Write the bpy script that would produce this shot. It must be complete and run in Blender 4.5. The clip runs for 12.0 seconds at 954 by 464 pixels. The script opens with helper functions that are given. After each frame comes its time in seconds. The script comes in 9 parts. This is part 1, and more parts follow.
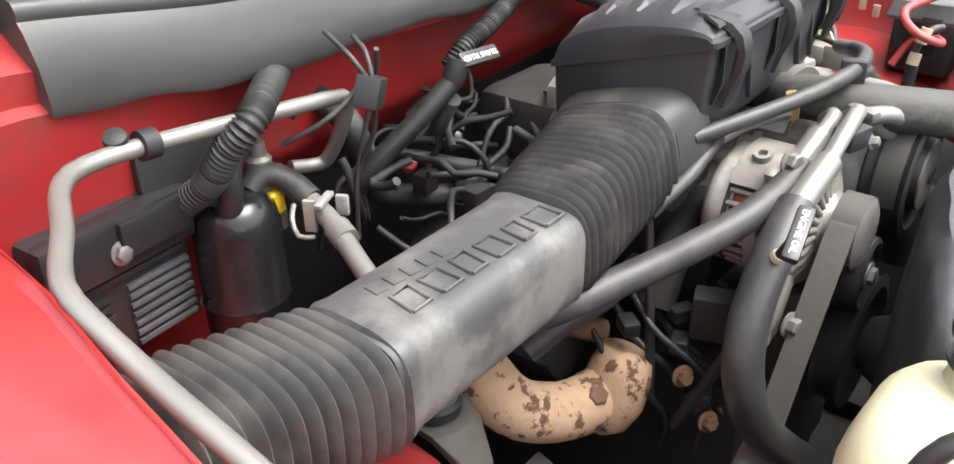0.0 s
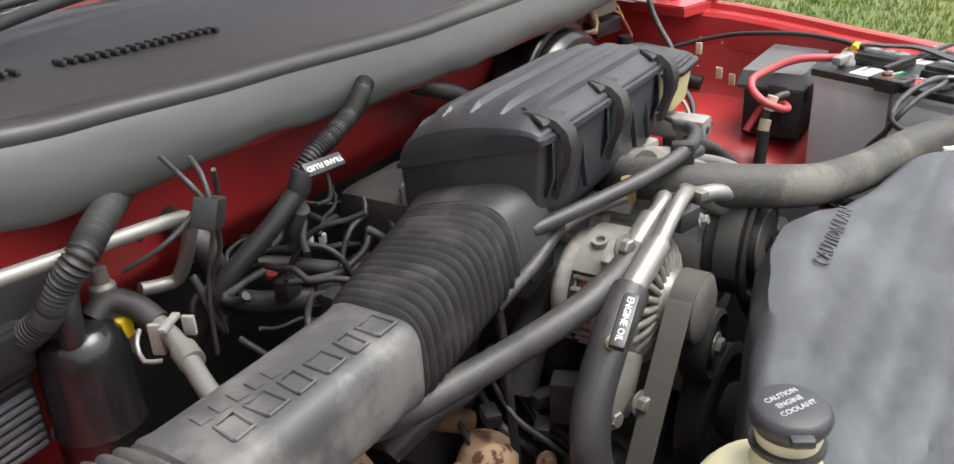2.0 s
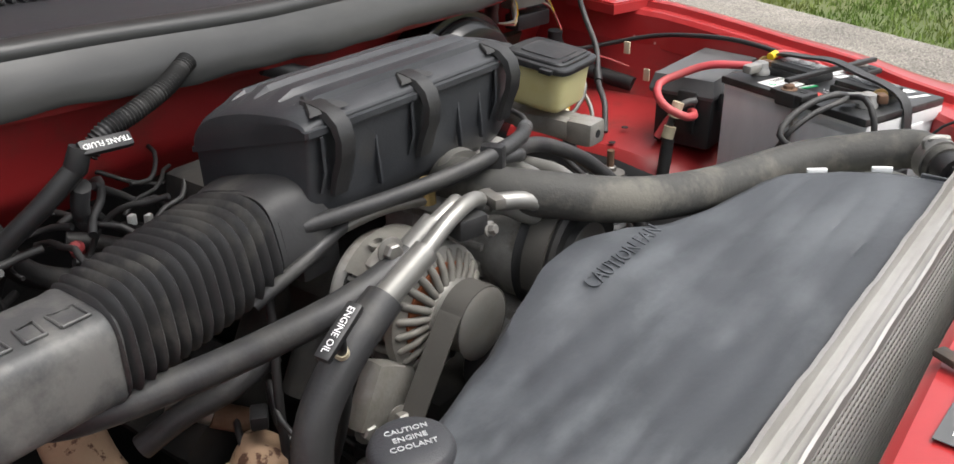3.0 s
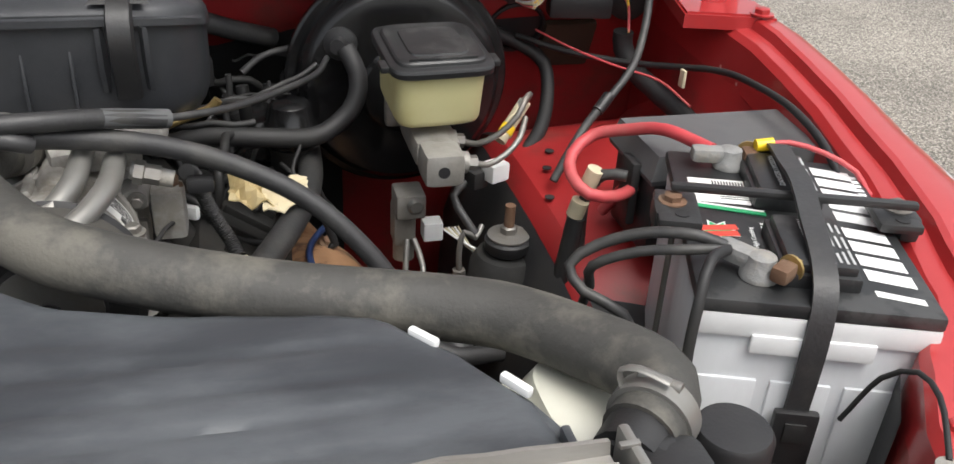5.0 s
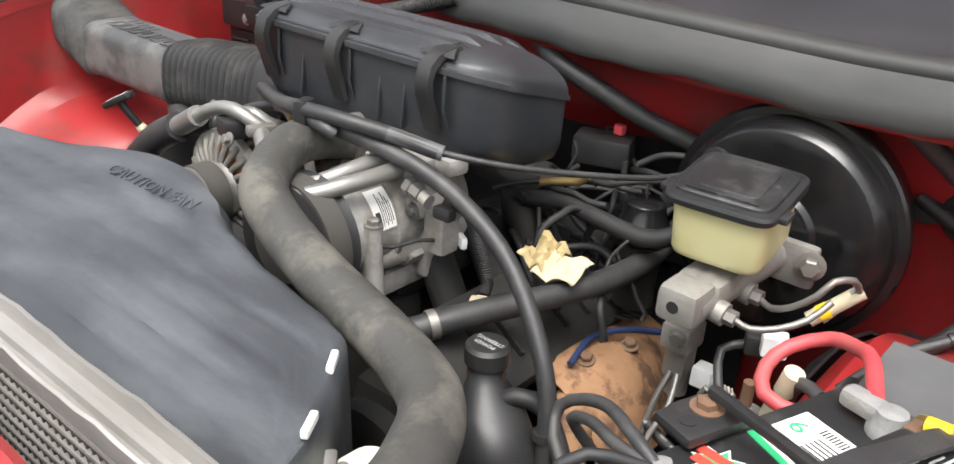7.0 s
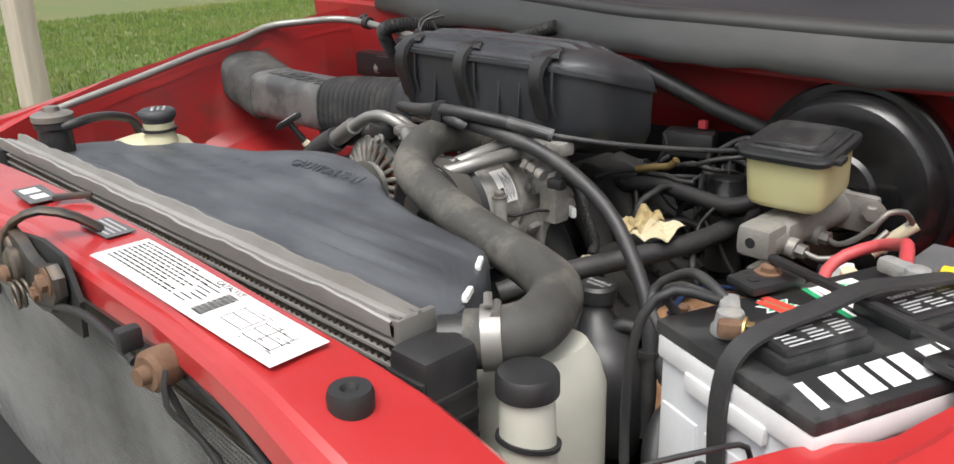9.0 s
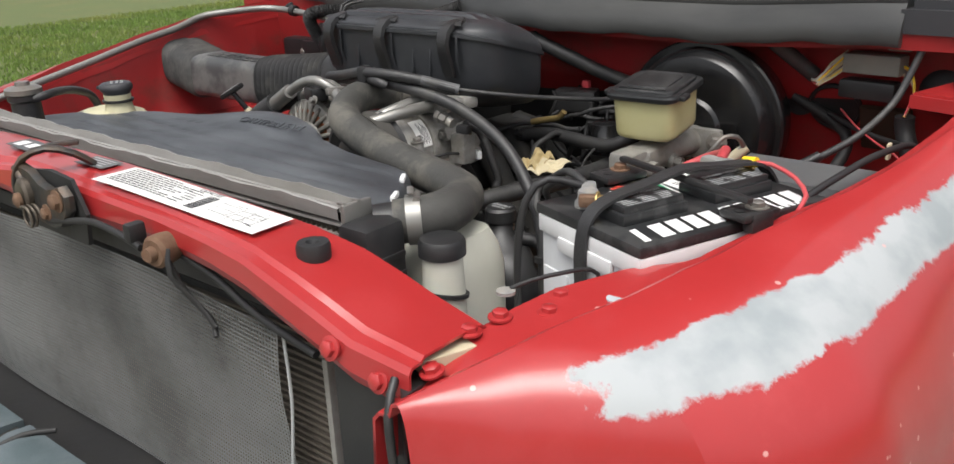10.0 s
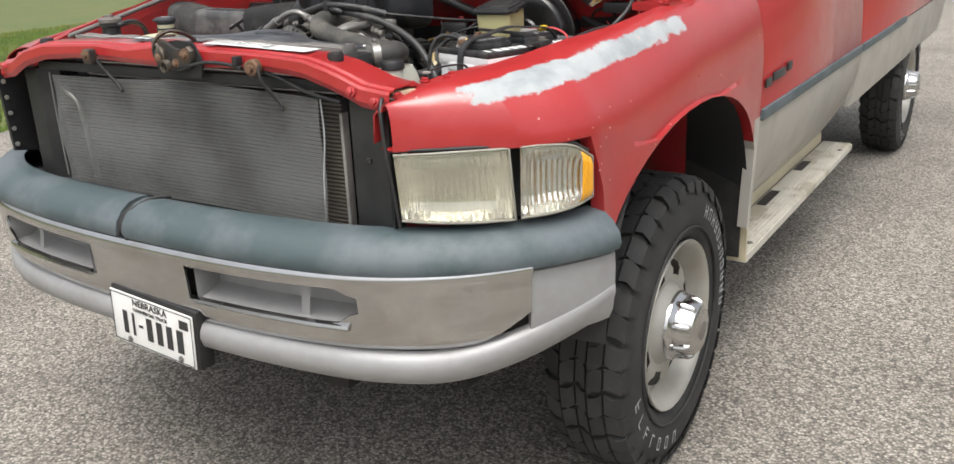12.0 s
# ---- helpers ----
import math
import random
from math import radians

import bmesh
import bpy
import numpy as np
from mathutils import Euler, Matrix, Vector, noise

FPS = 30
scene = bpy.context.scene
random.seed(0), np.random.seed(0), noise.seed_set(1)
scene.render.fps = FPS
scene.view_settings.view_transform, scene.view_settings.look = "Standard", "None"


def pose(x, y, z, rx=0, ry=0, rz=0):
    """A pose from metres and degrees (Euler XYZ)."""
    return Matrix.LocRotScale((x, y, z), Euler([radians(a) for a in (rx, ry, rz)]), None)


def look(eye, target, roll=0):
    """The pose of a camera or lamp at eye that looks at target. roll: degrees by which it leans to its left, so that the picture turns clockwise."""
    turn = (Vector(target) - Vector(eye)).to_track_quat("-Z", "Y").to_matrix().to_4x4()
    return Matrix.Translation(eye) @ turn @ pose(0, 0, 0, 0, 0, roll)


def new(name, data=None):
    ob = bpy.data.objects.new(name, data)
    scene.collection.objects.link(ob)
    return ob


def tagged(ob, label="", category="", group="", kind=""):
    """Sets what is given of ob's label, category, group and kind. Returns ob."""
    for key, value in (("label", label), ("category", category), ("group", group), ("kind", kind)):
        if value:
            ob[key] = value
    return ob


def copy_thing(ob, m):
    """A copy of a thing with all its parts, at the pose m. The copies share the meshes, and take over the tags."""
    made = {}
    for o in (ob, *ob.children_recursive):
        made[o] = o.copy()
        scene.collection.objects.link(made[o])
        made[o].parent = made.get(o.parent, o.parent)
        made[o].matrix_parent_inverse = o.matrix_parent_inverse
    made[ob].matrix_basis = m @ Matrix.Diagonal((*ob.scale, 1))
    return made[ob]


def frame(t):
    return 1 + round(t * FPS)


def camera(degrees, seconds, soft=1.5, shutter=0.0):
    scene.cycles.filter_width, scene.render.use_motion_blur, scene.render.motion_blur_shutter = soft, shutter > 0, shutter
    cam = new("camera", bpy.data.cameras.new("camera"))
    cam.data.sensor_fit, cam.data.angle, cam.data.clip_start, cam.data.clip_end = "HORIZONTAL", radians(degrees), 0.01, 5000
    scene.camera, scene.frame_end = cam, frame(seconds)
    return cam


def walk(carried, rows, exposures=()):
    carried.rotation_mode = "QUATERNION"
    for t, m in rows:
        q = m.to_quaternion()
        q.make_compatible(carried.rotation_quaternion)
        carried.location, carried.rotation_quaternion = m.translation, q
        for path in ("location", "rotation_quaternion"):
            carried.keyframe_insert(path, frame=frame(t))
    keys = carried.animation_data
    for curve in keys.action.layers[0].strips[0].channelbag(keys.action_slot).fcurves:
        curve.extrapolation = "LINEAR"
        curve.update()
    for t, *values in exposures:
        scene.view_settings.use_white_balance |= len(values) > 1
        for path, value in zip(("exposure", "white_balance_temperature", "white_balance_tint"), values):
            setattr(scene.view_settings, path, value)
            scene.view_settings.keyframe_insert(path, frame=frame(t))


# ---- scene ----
cam = camera(56.0, 12.0)
PATH = [
    (0, (-0.889, 0.447, 1.641), (0.47, 1.54, 0.661), -0.9),
    (0.5, (-0.869, 0.49, 1.629), (0.468, 1.607, 0.647), -1.4),
    (1, (-0.845, 0.466, 1.646), (0.515, 1.557, 0.666), -1.5),
    (1.5, (-0.831, 0.421, 1.662), (0.608, 1.436, 0.714), -2.5),
    (2, (-0.841, 0.376, 1.679), (0.659, 1.385, 0.824), -3.3),
    (2.5, (-0.776, 0.298, 1.673), (0.715, 1.311, 0.808), -3.8),
    (2.7, (-0.728, 0.241, 1.67), (0.752, 1.267, 0.799), -2.3),
    (4.3, (-0.093, 0.067, 1.606), (0.783, 1.602, 0.669), 0.5),
    (4.5, (0.017, 0.019, 1.62), (0.789, 1.596, 0.661), 1.9),
    (5, (0.262, -0.008, 1.615), (0.748, 1.662, 0.627), 3.2),
    (5.5, (0.479, 0.05, 1.612), (0.575, 1.767, 0.591), 0.1),
    (6, (0.677, 0.054, 1.621), (0.191, 1.722, 0.629), -1.5),
    (6.5, (0.757, 0.072, 1.632), (-0.173, 1.604, 0.744), 0.4),
    (6.7, (0.761, 0.097, 1.632), (-0.265, 1.579, 0.767), 2.1),
    (8.3, (0.969, 0.075, 1.59), (-0.431, 1.291, 0.842), 1.4),
    (8.5, (0.961, 0.035, 1.593), (-0.451, 1.25, 0.865), 0.6),
    (9, (0.943, -0.095, 1.585), (-0.411, 1.207, 0.899), -1.6),
    (9.5, (0.996, -0.19, 1.579), (-0.232, 1.23, 0.889), -1.2),
    (10, (1.127, -0.282, 1.57), (-0.104, 1.14, 0.889), -2.3),
    (10.5, (1.215, -0.4, 1.571), (0.028, 1.063, 0.9), -2.9),
    (11, (1.318, -0.624, 1.539), (0.249, 0.937, 0.891), -3.1),
    (11.5, (1.465, -0.894, 1.539), (0.449, 0.705, 0.897), -2.3),
    (12, (1.707, -1.15, 1.512), (0.671, 0.434, 0.866), -2.4),
]
walk(cam, [(t, look(eye, target, roll)) for t, eye, target, roll in PATH], ((0.0, 1.95), (0.5, 1.92), (1.0, 1.6), (1.5, 1.85), (2.0, 1.35), (2.7, 0.85), (4.3, 1.2), (4.7, 1.0), (5.0, 0.70), (5.5, 0.6), (6.0, 0.8), (6.5, 1.38), (8.5, 0.85), (9.5, 0.78), (10.0, 0.53), (10.5, 0.5), (11.0, 0.55), (12.0, 0.68)))

# ---- sky and sun: a bright overcast day ----
world = bpy.data.worlds.new("overcast_sky")
scene.world = world
world.use_nodes = True
wn = world.node_tree
wbg = wn.nodes["Background"]
sky = wn.nodes.new("ShaderNodeTexSky")
sky.sky_type = "NISHITA"
sky.sun_disc = False
sky.sun_elevation = radians(67)
sky.sun_rotation = radians(156)
sky.air_density, sky.dust_density, sky.ozone_density = 1.0, 6.0, 1.0
grey = wn.nodes.new("ShaderNodeHueSaturation")
grey.inputs["Saturation"].default_value = 0.25
wn.links.new(sky.outputs[0], grey.inputs["Color"])
wn.links.new(grey.outputs[0], wbg.inputs[0])
wbg.inputs[1].default_value = 0.15
sun = new("sun", bpy.data.lights.new("sun", "SUN"))
sun.data.energy, sun.data.angle, sun.data.color = 1.0, radians(40), (1.0, 0.97, 0.92)
sun.matrix_world = look((0.36, -0.80, 2.05), (0.0, 0.0, 0.0))
scene.view_settings.exposure = 0.55

# ---- materials ----
def mat(name, col, rough=0.5, metal=0.0, var=0.18, scale=40.0, bump=0.15, bscale=None, dirt=None, dscale=6.0, damt=0.5, coat=0.0, spec=0.5, island=0.0, stretch=(1, 1, 1), rvar=0.15, dsharp=(0.45, 0.72)):
    """A surface with fine grain, broad wear and a little relief."""
    m = bpy.data.materials.new(name)
    m.use_nodes = True
    nt = m.node_tree
    n, l = nt.nodes, nt.links
    p = n["Principled BSDF"]
    tc = n.new("ShaderNodeTexCoord")
    mp = n.new("ShaderNodeMapping")
    mp.inputs["Scale"].default_value = stretch
    l.new(tc.outputs["Object"], mp.inputs[0])
    fine = n.new("ShaderNodeTexNoise")
    fine.inputs["Scale"].default_value, fine.inputs["Detail"].default_value = scale, 4
    broad = n.new("ShaderNodeTexNoise")
    broad.inputs["Scale"].default_value, broad.inputs["Detail"].default_value = dscale, 6
    broad.inputs["Roughness"].default_value = 0.65
    l.new(mp.outputs[0], fine.inputs["Vector"])
    l.new(mp.outputs[0], broad.inputs["Vector"])
    ramp = n.new("ShaderNodeMix")
    ramp.data_type = "RGBA"
    ramp.inputs["A"].default_value = (*[c * (1 - var) for c in col], 1)
    ramp.inputs["B"].default_value = (*[min(1, c * (1 + var)) for c in col], 1)
    l.new(fine.outputs["Fac"], ramp.inputs["Factor"])
    out = ramp.outputs["Result"]
    if dirt:
        st = n.new("ShaderNodeMapRange")
        st.inputs["From Min"].default_value, st.inputs["From Max"].default_value = dsharp
        st.inputs["To Max"].default_value = damt
        l.new(broad.outputs["Fac"], st.inputs["Value"])
        mx = n.new("ShaderNodeMix")
        mx.data_type = "RGBA"
        mx.inputs["B"].default_value = (*dirt, 1)
        l.new(st.outputs[0], mx.inputs["Factor"])
        l.new(out, mx.inputs["A"])
        out = mx.outputs["Result"]
    if island:
        oi = n.new("ShaderNodeNewGeometry")
        hs = n.new("ShaderNodeHueSaturation")
        mr = n.new("ShaderNodeMapRange")
        mr.inputs["To Min"].default_value, mr.inputs["To Max"].default_value = 1 - island, 1 + island
        l.new(oi.outputs["Random Per Island"], mr.inputs["Value"])
        l.new(mr.outputs[0], hs.inputs["Value"])
        l.new(out, hs.inputs["Color"])
        out = hs.outputs["Color"]
    l.new(out, p.inputs["Base Color"])
    rr = n.new("ShaderNodeMapRange")
    rr.inputs["To Min"].default_value, rr.inputs["To Max"].default_value = max(0.02, rough - rvar), min(1, rough + rvar)
    l.new(broad.outputs["Fac"], rr.inputs["Value"])
    l.new(rr.outputs[0], p.inputs["Roughness"])
    p.inputs["Metallic"].default_value = metal
    p.inputs["Coat Weight"].default_value = coat
    p.inputs["Coat Roughness"].default_value = 0.08
    p.inputs["Specular IOR Level"].default_value = spec
    if bump:
        bn = n.new("ShaderNodeTexNoise")
        bn.inputs["Scale"].default_value, bn.inputs["Detail"].default_value = bscale or scale * 3, 5
        l.new(mp.outputs[0], bn.inputs["Vector"])
        bp = n.new("ShaderNodeBump")
        bp.inputs["Strength"].default_value, bp.inputs["Distance"].default_value = bump, 0.002
        l.new(bn.outputs["Fac"], bp.inputs["Height"])
        l.new(bp.outputs[0], p.inputs["Normal"])
    return m


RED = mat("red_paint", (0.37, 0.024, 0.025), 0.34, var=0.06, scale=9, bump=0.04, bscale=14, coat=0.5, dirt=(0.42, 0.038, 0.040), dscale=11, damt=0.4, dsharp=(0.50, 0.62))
# the body red with the seal's shade darkening its base, plus brown dirt
RED_IN = mat("red_inner_paint_shaded", (0.29, 0.019, 0.020), 0.42, var=0.1, scale=12, bump=0.05, dirt=(0.14, 0.036, 0.028), dscale=9, damt=0.65, dsharp=(0.50, 0.64))
PRIMER = mat("grey_primer", (0.40, 0.43, 0.45), 0.8, var=0.1, scale=60, bump=0.3, bscale=90, dirt=(0.38, 0.42, 0.44), dscale=9)
SILVER = mat("silver_paint", (0.42, 0.40, 0.36), 0.5, 0.2, var=0.06, bump=0.02, coat=0.2, dirt=(0.28, 0.24, 0.19), dscale=5)
BLACK = mat("black_plastic", (0.017, 0.017, 0.018), 0.42, var=0.2, bump=0.12, bscale=400, dirt=(0.05, 0.05, 0.048), dscale=9, damt=0.5)
BOXBLK = mat("airbox_plastic", (0.030, 0.032, 0.036), 0.40, var=0.14, bump=0.12, bscale=420, dirt=(0.075, 0.078, 0.082), dscale=9, damt=0.45)
DUCT = mat("dusty_duct_plastic", (0.055, 0.056, 0.057), 0.5, var=0.15, scale=30, bump=0.1, bscale=300, dirt=(0.16, 0.157, 0.148), dscale=14, damt=0.7, dsharp=(0.45, 0.62))
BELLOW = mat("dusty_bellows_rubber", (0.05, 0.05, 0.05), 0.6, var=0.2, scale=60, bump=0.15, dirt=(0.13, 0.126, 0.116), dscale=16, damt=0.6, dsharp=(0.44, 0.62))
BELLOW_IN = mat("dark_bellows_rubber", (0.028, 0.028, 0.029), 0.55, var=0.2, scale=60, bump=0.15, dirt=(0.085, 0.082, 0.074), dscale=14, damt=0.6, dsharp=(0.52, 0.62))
RUBBER = mat("hose_rubber", (0.030, 0.030, 0.031), 0.5, var=0.2, scale=90, bump=0.2, dirt=(0.068, 0.066, 0.06), dscale=16, damt=0.55, dsharp=(0.48, 0.62))
DARKRUB = mat("dark_rubber", (0.016, 0.016, 0.017), 0.6, var=0.2, bump=0.1, dirt=(0.035, 0.034, 0.03), dscale=12)
OLDHOSE = mat("dusty_radiator_hose", (0.05, 0.049, 0.045), 0.7, var=0.2, scale=70, bump=0.3, dirt=(0.16, 0.15, 0.125), dscale=15, damt=0.6, dsharp=(0.48, 0.62))
SEAL = mat("cowl_seal_rubber", (0.034, 0.035, 0.035), 0.42, var=0.2, scale=25, bump=0.1, dirt=(0.070, 0.070, 0.066), dscale=5, damt=0.6, stretch=(0.3, 1, 1), dsharp=(0.45, 0.60))
COWL = mat("faded_cowl_plastic", (0.031, 0.032, 0.036), 0.5, var=0.06, scale=60, bump=0.25, bscale=700, dirt=(0.050, 0.052, 0.057), dscale=3, dsharp=(0.44, 0.62))
SHROUD = mat("shroud_plastic", (0.042, 0.046, 0.052), 0.42, var=0.25, scale=26, bump=0.18, bscale=120, dirt=(0.115, 0.125, 0.135), dscale=11, damt=0.55, stretch=(0.45, 1, 1), dsharp=(0.46, 0.62))
PAD = mat("bumper_pad_plastic", (0.060, 0.084, 0.090), 0.55, var=0.08, scale=15, bump=0.15, bscale=300, dirt=(0.14, 0.16, 0.175), dscale=4, damt=0.6, dsharp=(0.46, 0.60))
BOARD = mat("worn_board_metal", (0.56, 0.54, 0.47), 0.5, 0.2, var=0.1, scale=20, bump=0.05, dirt=(0.30, 0.26, 0.18), dscale=7, damt=0.6, dsharp=(0.50, 0.60))
GLOSSBLK = mat("gloss_black_paint", (0.011, 0.011, 0.012), 0.22, var=0.15, bump=0.05, dirt=(0.03, 0.03, 0.03), dscale=10, damt=0.4)
CHROME = mat("dull_chrome", (0.56, 0.56, 0.56), 0.12, 1.0, var=0.05, bump=0.02, dirt=(0.35, 0.31, 0.25), dscale=10, damt=0.35, rvar=0.08)
VALANCE = mat("silver_valance", (0.34, 0.34, 0.34), 0.5, 0.3, var=0.08, bump=0.04, dirt=(0.25, 0.24, 0.22), dscale=6)
ALU = mat("cast_aluminium", (0.29, 0.28, 0.258), 0.5, 0.35, var=0.2, scale=60, bump=0.3, bscale=250, dirt=(0.15, 0.135, 0.11), dscale=14, damt=0.7)
ALUC = mat("pale_cast_aluminium", (0.35, 0.34, 0.318), 0.6, 0.2, var=0.25, scale=70, bump=0.5, bscale=160, dirt=(0.20, 0.18, 0.15), dscale=22, damt=0.7, dsharp=(0.46, 0.62))
ALUTUBE = mat("aluminium_tube", (0.26, 0.255, 0.24), 0.38, 0.55, var=0.1, scale=50, bump=0.05, dirt=(0.24, 0.23, 0.205), dscale=12, damt=0.6)
RADALU = mat("radiator_aluminium", (0.38, 0.37, 0.35), 0.5, 0.5, var=0.15, scale=60, bump=0.2, dirt=(0.20, 0.185, 0.16), dscale=10, damt=0.7, stretch=(0.25, 1, 1))
STEEL = mat("dull_steel", (0.24, 0.235, 0.22), 0.45, 0.6, var=0.15, bump=0.15, dirt=(0.16, 0.12, 0.09), dscale=20, damt=0.6)
RUST = mat("rusty_tan_iron", (0.40, 0.27, 0.175), 0.85, var=0.15, scale=60, bump=0.5, bscale=160, dirt=(0.09, 0.04, 0.025), dscale=38, damt=0.95, dsharp=(0.55, 0.60))
RUSTY = mat("rust", (0.13, 0.07, 0.04), 0.85, var=0.35, scale=80, bump=0.4, dirt=(0.20, 0.15, 0.105), dscale=30)
# oily grime; also colours the near-black bay floor and arch panels
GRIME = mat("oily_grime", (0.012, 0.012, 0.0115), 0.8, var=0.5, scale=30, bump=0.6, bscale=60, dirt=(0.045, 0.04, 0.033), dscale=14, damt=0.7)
BELT = mat("ribbed_belt", (0.055, 0.052, 0.046), 0.7, var=0.15, bump=0.2)
BOTTLE = mat("yellowed_tank_plastic", (0.56, 0.53, 0.36), 0.45, var=0.05, scale=15, bump=0.03, dirt=(0.45, 0.40, 0.24), dscale=8, damt=0.5)
WHITE = mat("washer_tank_plastic", (0.60, 0.60, 0.52), 0.45, var=0.05, bump=0.03, dirt=(0.50, 0.50, 0.40), dscale=7)
BRAKER = mat("amber_reservoir_plastic", (0.56, 0.53, 0.28), 0.4, var=0.08, scale=12, bump=0.03, dirt=(0.45, 0.38, 0.13), dscale=9, damt=0.6)
BATGREY = mat("battery_case", (0.64, 0.66, 0.68), 0.45, var=0.05, bump=0.05, dirt=(0.46, 0.47, 0.48), dscale=9, damt=0.6, stretch=(1, 1, 0.3))
BATBLK = mat("battery_lid", (0.020, 0.021, 0.022), 0.38, var=0.15, bump=0.05, dirt=(0.09, 0.09, 0.088), dscale=18, damt=0.35, dsharp=(0.52, 0.58))
PAPER = mat("white_label", (0.78, 0.78, 0.76), 0.5, var=0.03, bump=0.02, dirt=(0.62, 0.61, 0.58), dscale=12, damt=0.5)
INK = mat("black_ink", (0.03, 0.03, 0.03), 0.6, var=0.05, bump=0)
WHITEINK = mat("white_print", (0.78, 0.79, 0.78), 0.55, var=0.05, bump=0)
GREYINK = mat("grey_print", (0.42, 0.43, 0.43), 0.6, var=0.05, bump=0)
GREEN = mat("green_print", (0.03, 0.40, 0.16), 0.5, var=0.05, bump=0)
REDINK = mat("red_print", (0.55, 0.06, 0.04), 0.5, var=0.05, bump=0)
YELLOW = mat("yellow_plastic", (0.85, 0.58, 0.02), 0.4, var=0.05, bump=0)
REDCAB = mat("red_cable", (0.50, 0.06, 0.07), 0.5, var=0.12, scale=50, bump=0.05, dirt=(0.35, 0.14, 0.12), dscale=14)
LEAD = mat("corroded_lead", (0.24, 0.24, 0.235), 0.7, 0.2, var=0.25, scale=80, bump=0.5, dirt=(0.36, 0.32, 0.25), dscale=30, damt=0.8)
BRASS = mat("dull_brass", (0.45, 0.33, 0.14), 0.45, 0.8, var=0.2, bump=0.2)
CREAM = mat("cream_plastic", (0.52, 0.46, 0.32), 0.6, var=0.12, scale=30, bump=0.15)
TYRE = mat("tyre_rubber", (0.02, 0.02, 0.02), 0.75, var=0.2, scale=50, bump=0.25, dirt=(0.06, 0.058, 0.052), dscale=8, damt=0.6)
WHEEL = mat("painted_steel_wheel", (0.38, 0.37, 0.335), 0.45, 0.35, var=0.06, bump=0.05, dirt=(0.33, 0.29, 0.22), dscale=9, damt=0.5)
COPPER = mat("copper_winding", (0.27, 0.085, 0.035), 0.45, 0.5, var=0.2, bump=0)
AMBER = mat("amber_lens", (0.85, 0.38, 0.01), 0.15, var=0.05, bump=0, coat=0.6)
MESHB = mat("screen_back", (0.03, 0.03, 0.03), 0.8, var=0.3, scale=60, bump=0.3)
WIRE = mat("grey_screen_wire", (0.20, 0.204, 0.198), 0.6, 0.3, var=0.3, scale=14, bump=0, dirt=(0.075, 0.076, 0.072), dscale=7, damt=0.8, dsharp=(0.42, 0.66))
FIN = mat("condenser_fins", (0.16, 0.14, 0.115), 0.6, 0.5, var=0.2, bump=0)
GRASS = mat("grass_blades", (0.125, 0.20, 0.035), 0.8, var=0.3, scale=3, bump=0, dirt=(0.27, 0.26, 0.075), dscale=0.6, damt=0.7, island=0.35)
SOIL = mat("turf", (0.09, 0.115, 0.035), 0.95, var=0.4, scale=40, bump=0.8, bscale=60, dirt=(0.15, 0.135, 0.05), dscale=0.7, damt=0.7)
WOOD = mat("weathered_wood", (0.42, 0.37, 0.30), 0.85, var=0.25, scale=25, bump=0.4, stretch=(1, 1, 0.1))


def glass(name, tint=(0.95, 0.95, 0.92), rough=0.05, alpha_mix=0.0):
    m = bpy.data.materials.new(name)
    m.use_nodes = True
    p = m.node_tree.nodes["Principled BSDF"]
    p.inputs["Base Color"].default_value = (*tint, 1)
    p.inputs["Roughness"].default_value = rough
    p.inputs["Transmission Weight"].default_value = 1.0
    p.inputs["IOR"].default_value = 1.3
    return m


LENS = glass("headlight_lens", (0.96, 0.94, 0.86), 0.16)
CLEARLENS = glass("signal_lens", (0.96, 0.96, 0.95), 0.06)
WINDOW = glass("window_glass", (0.5, 0.55, 0.55), 0.02)


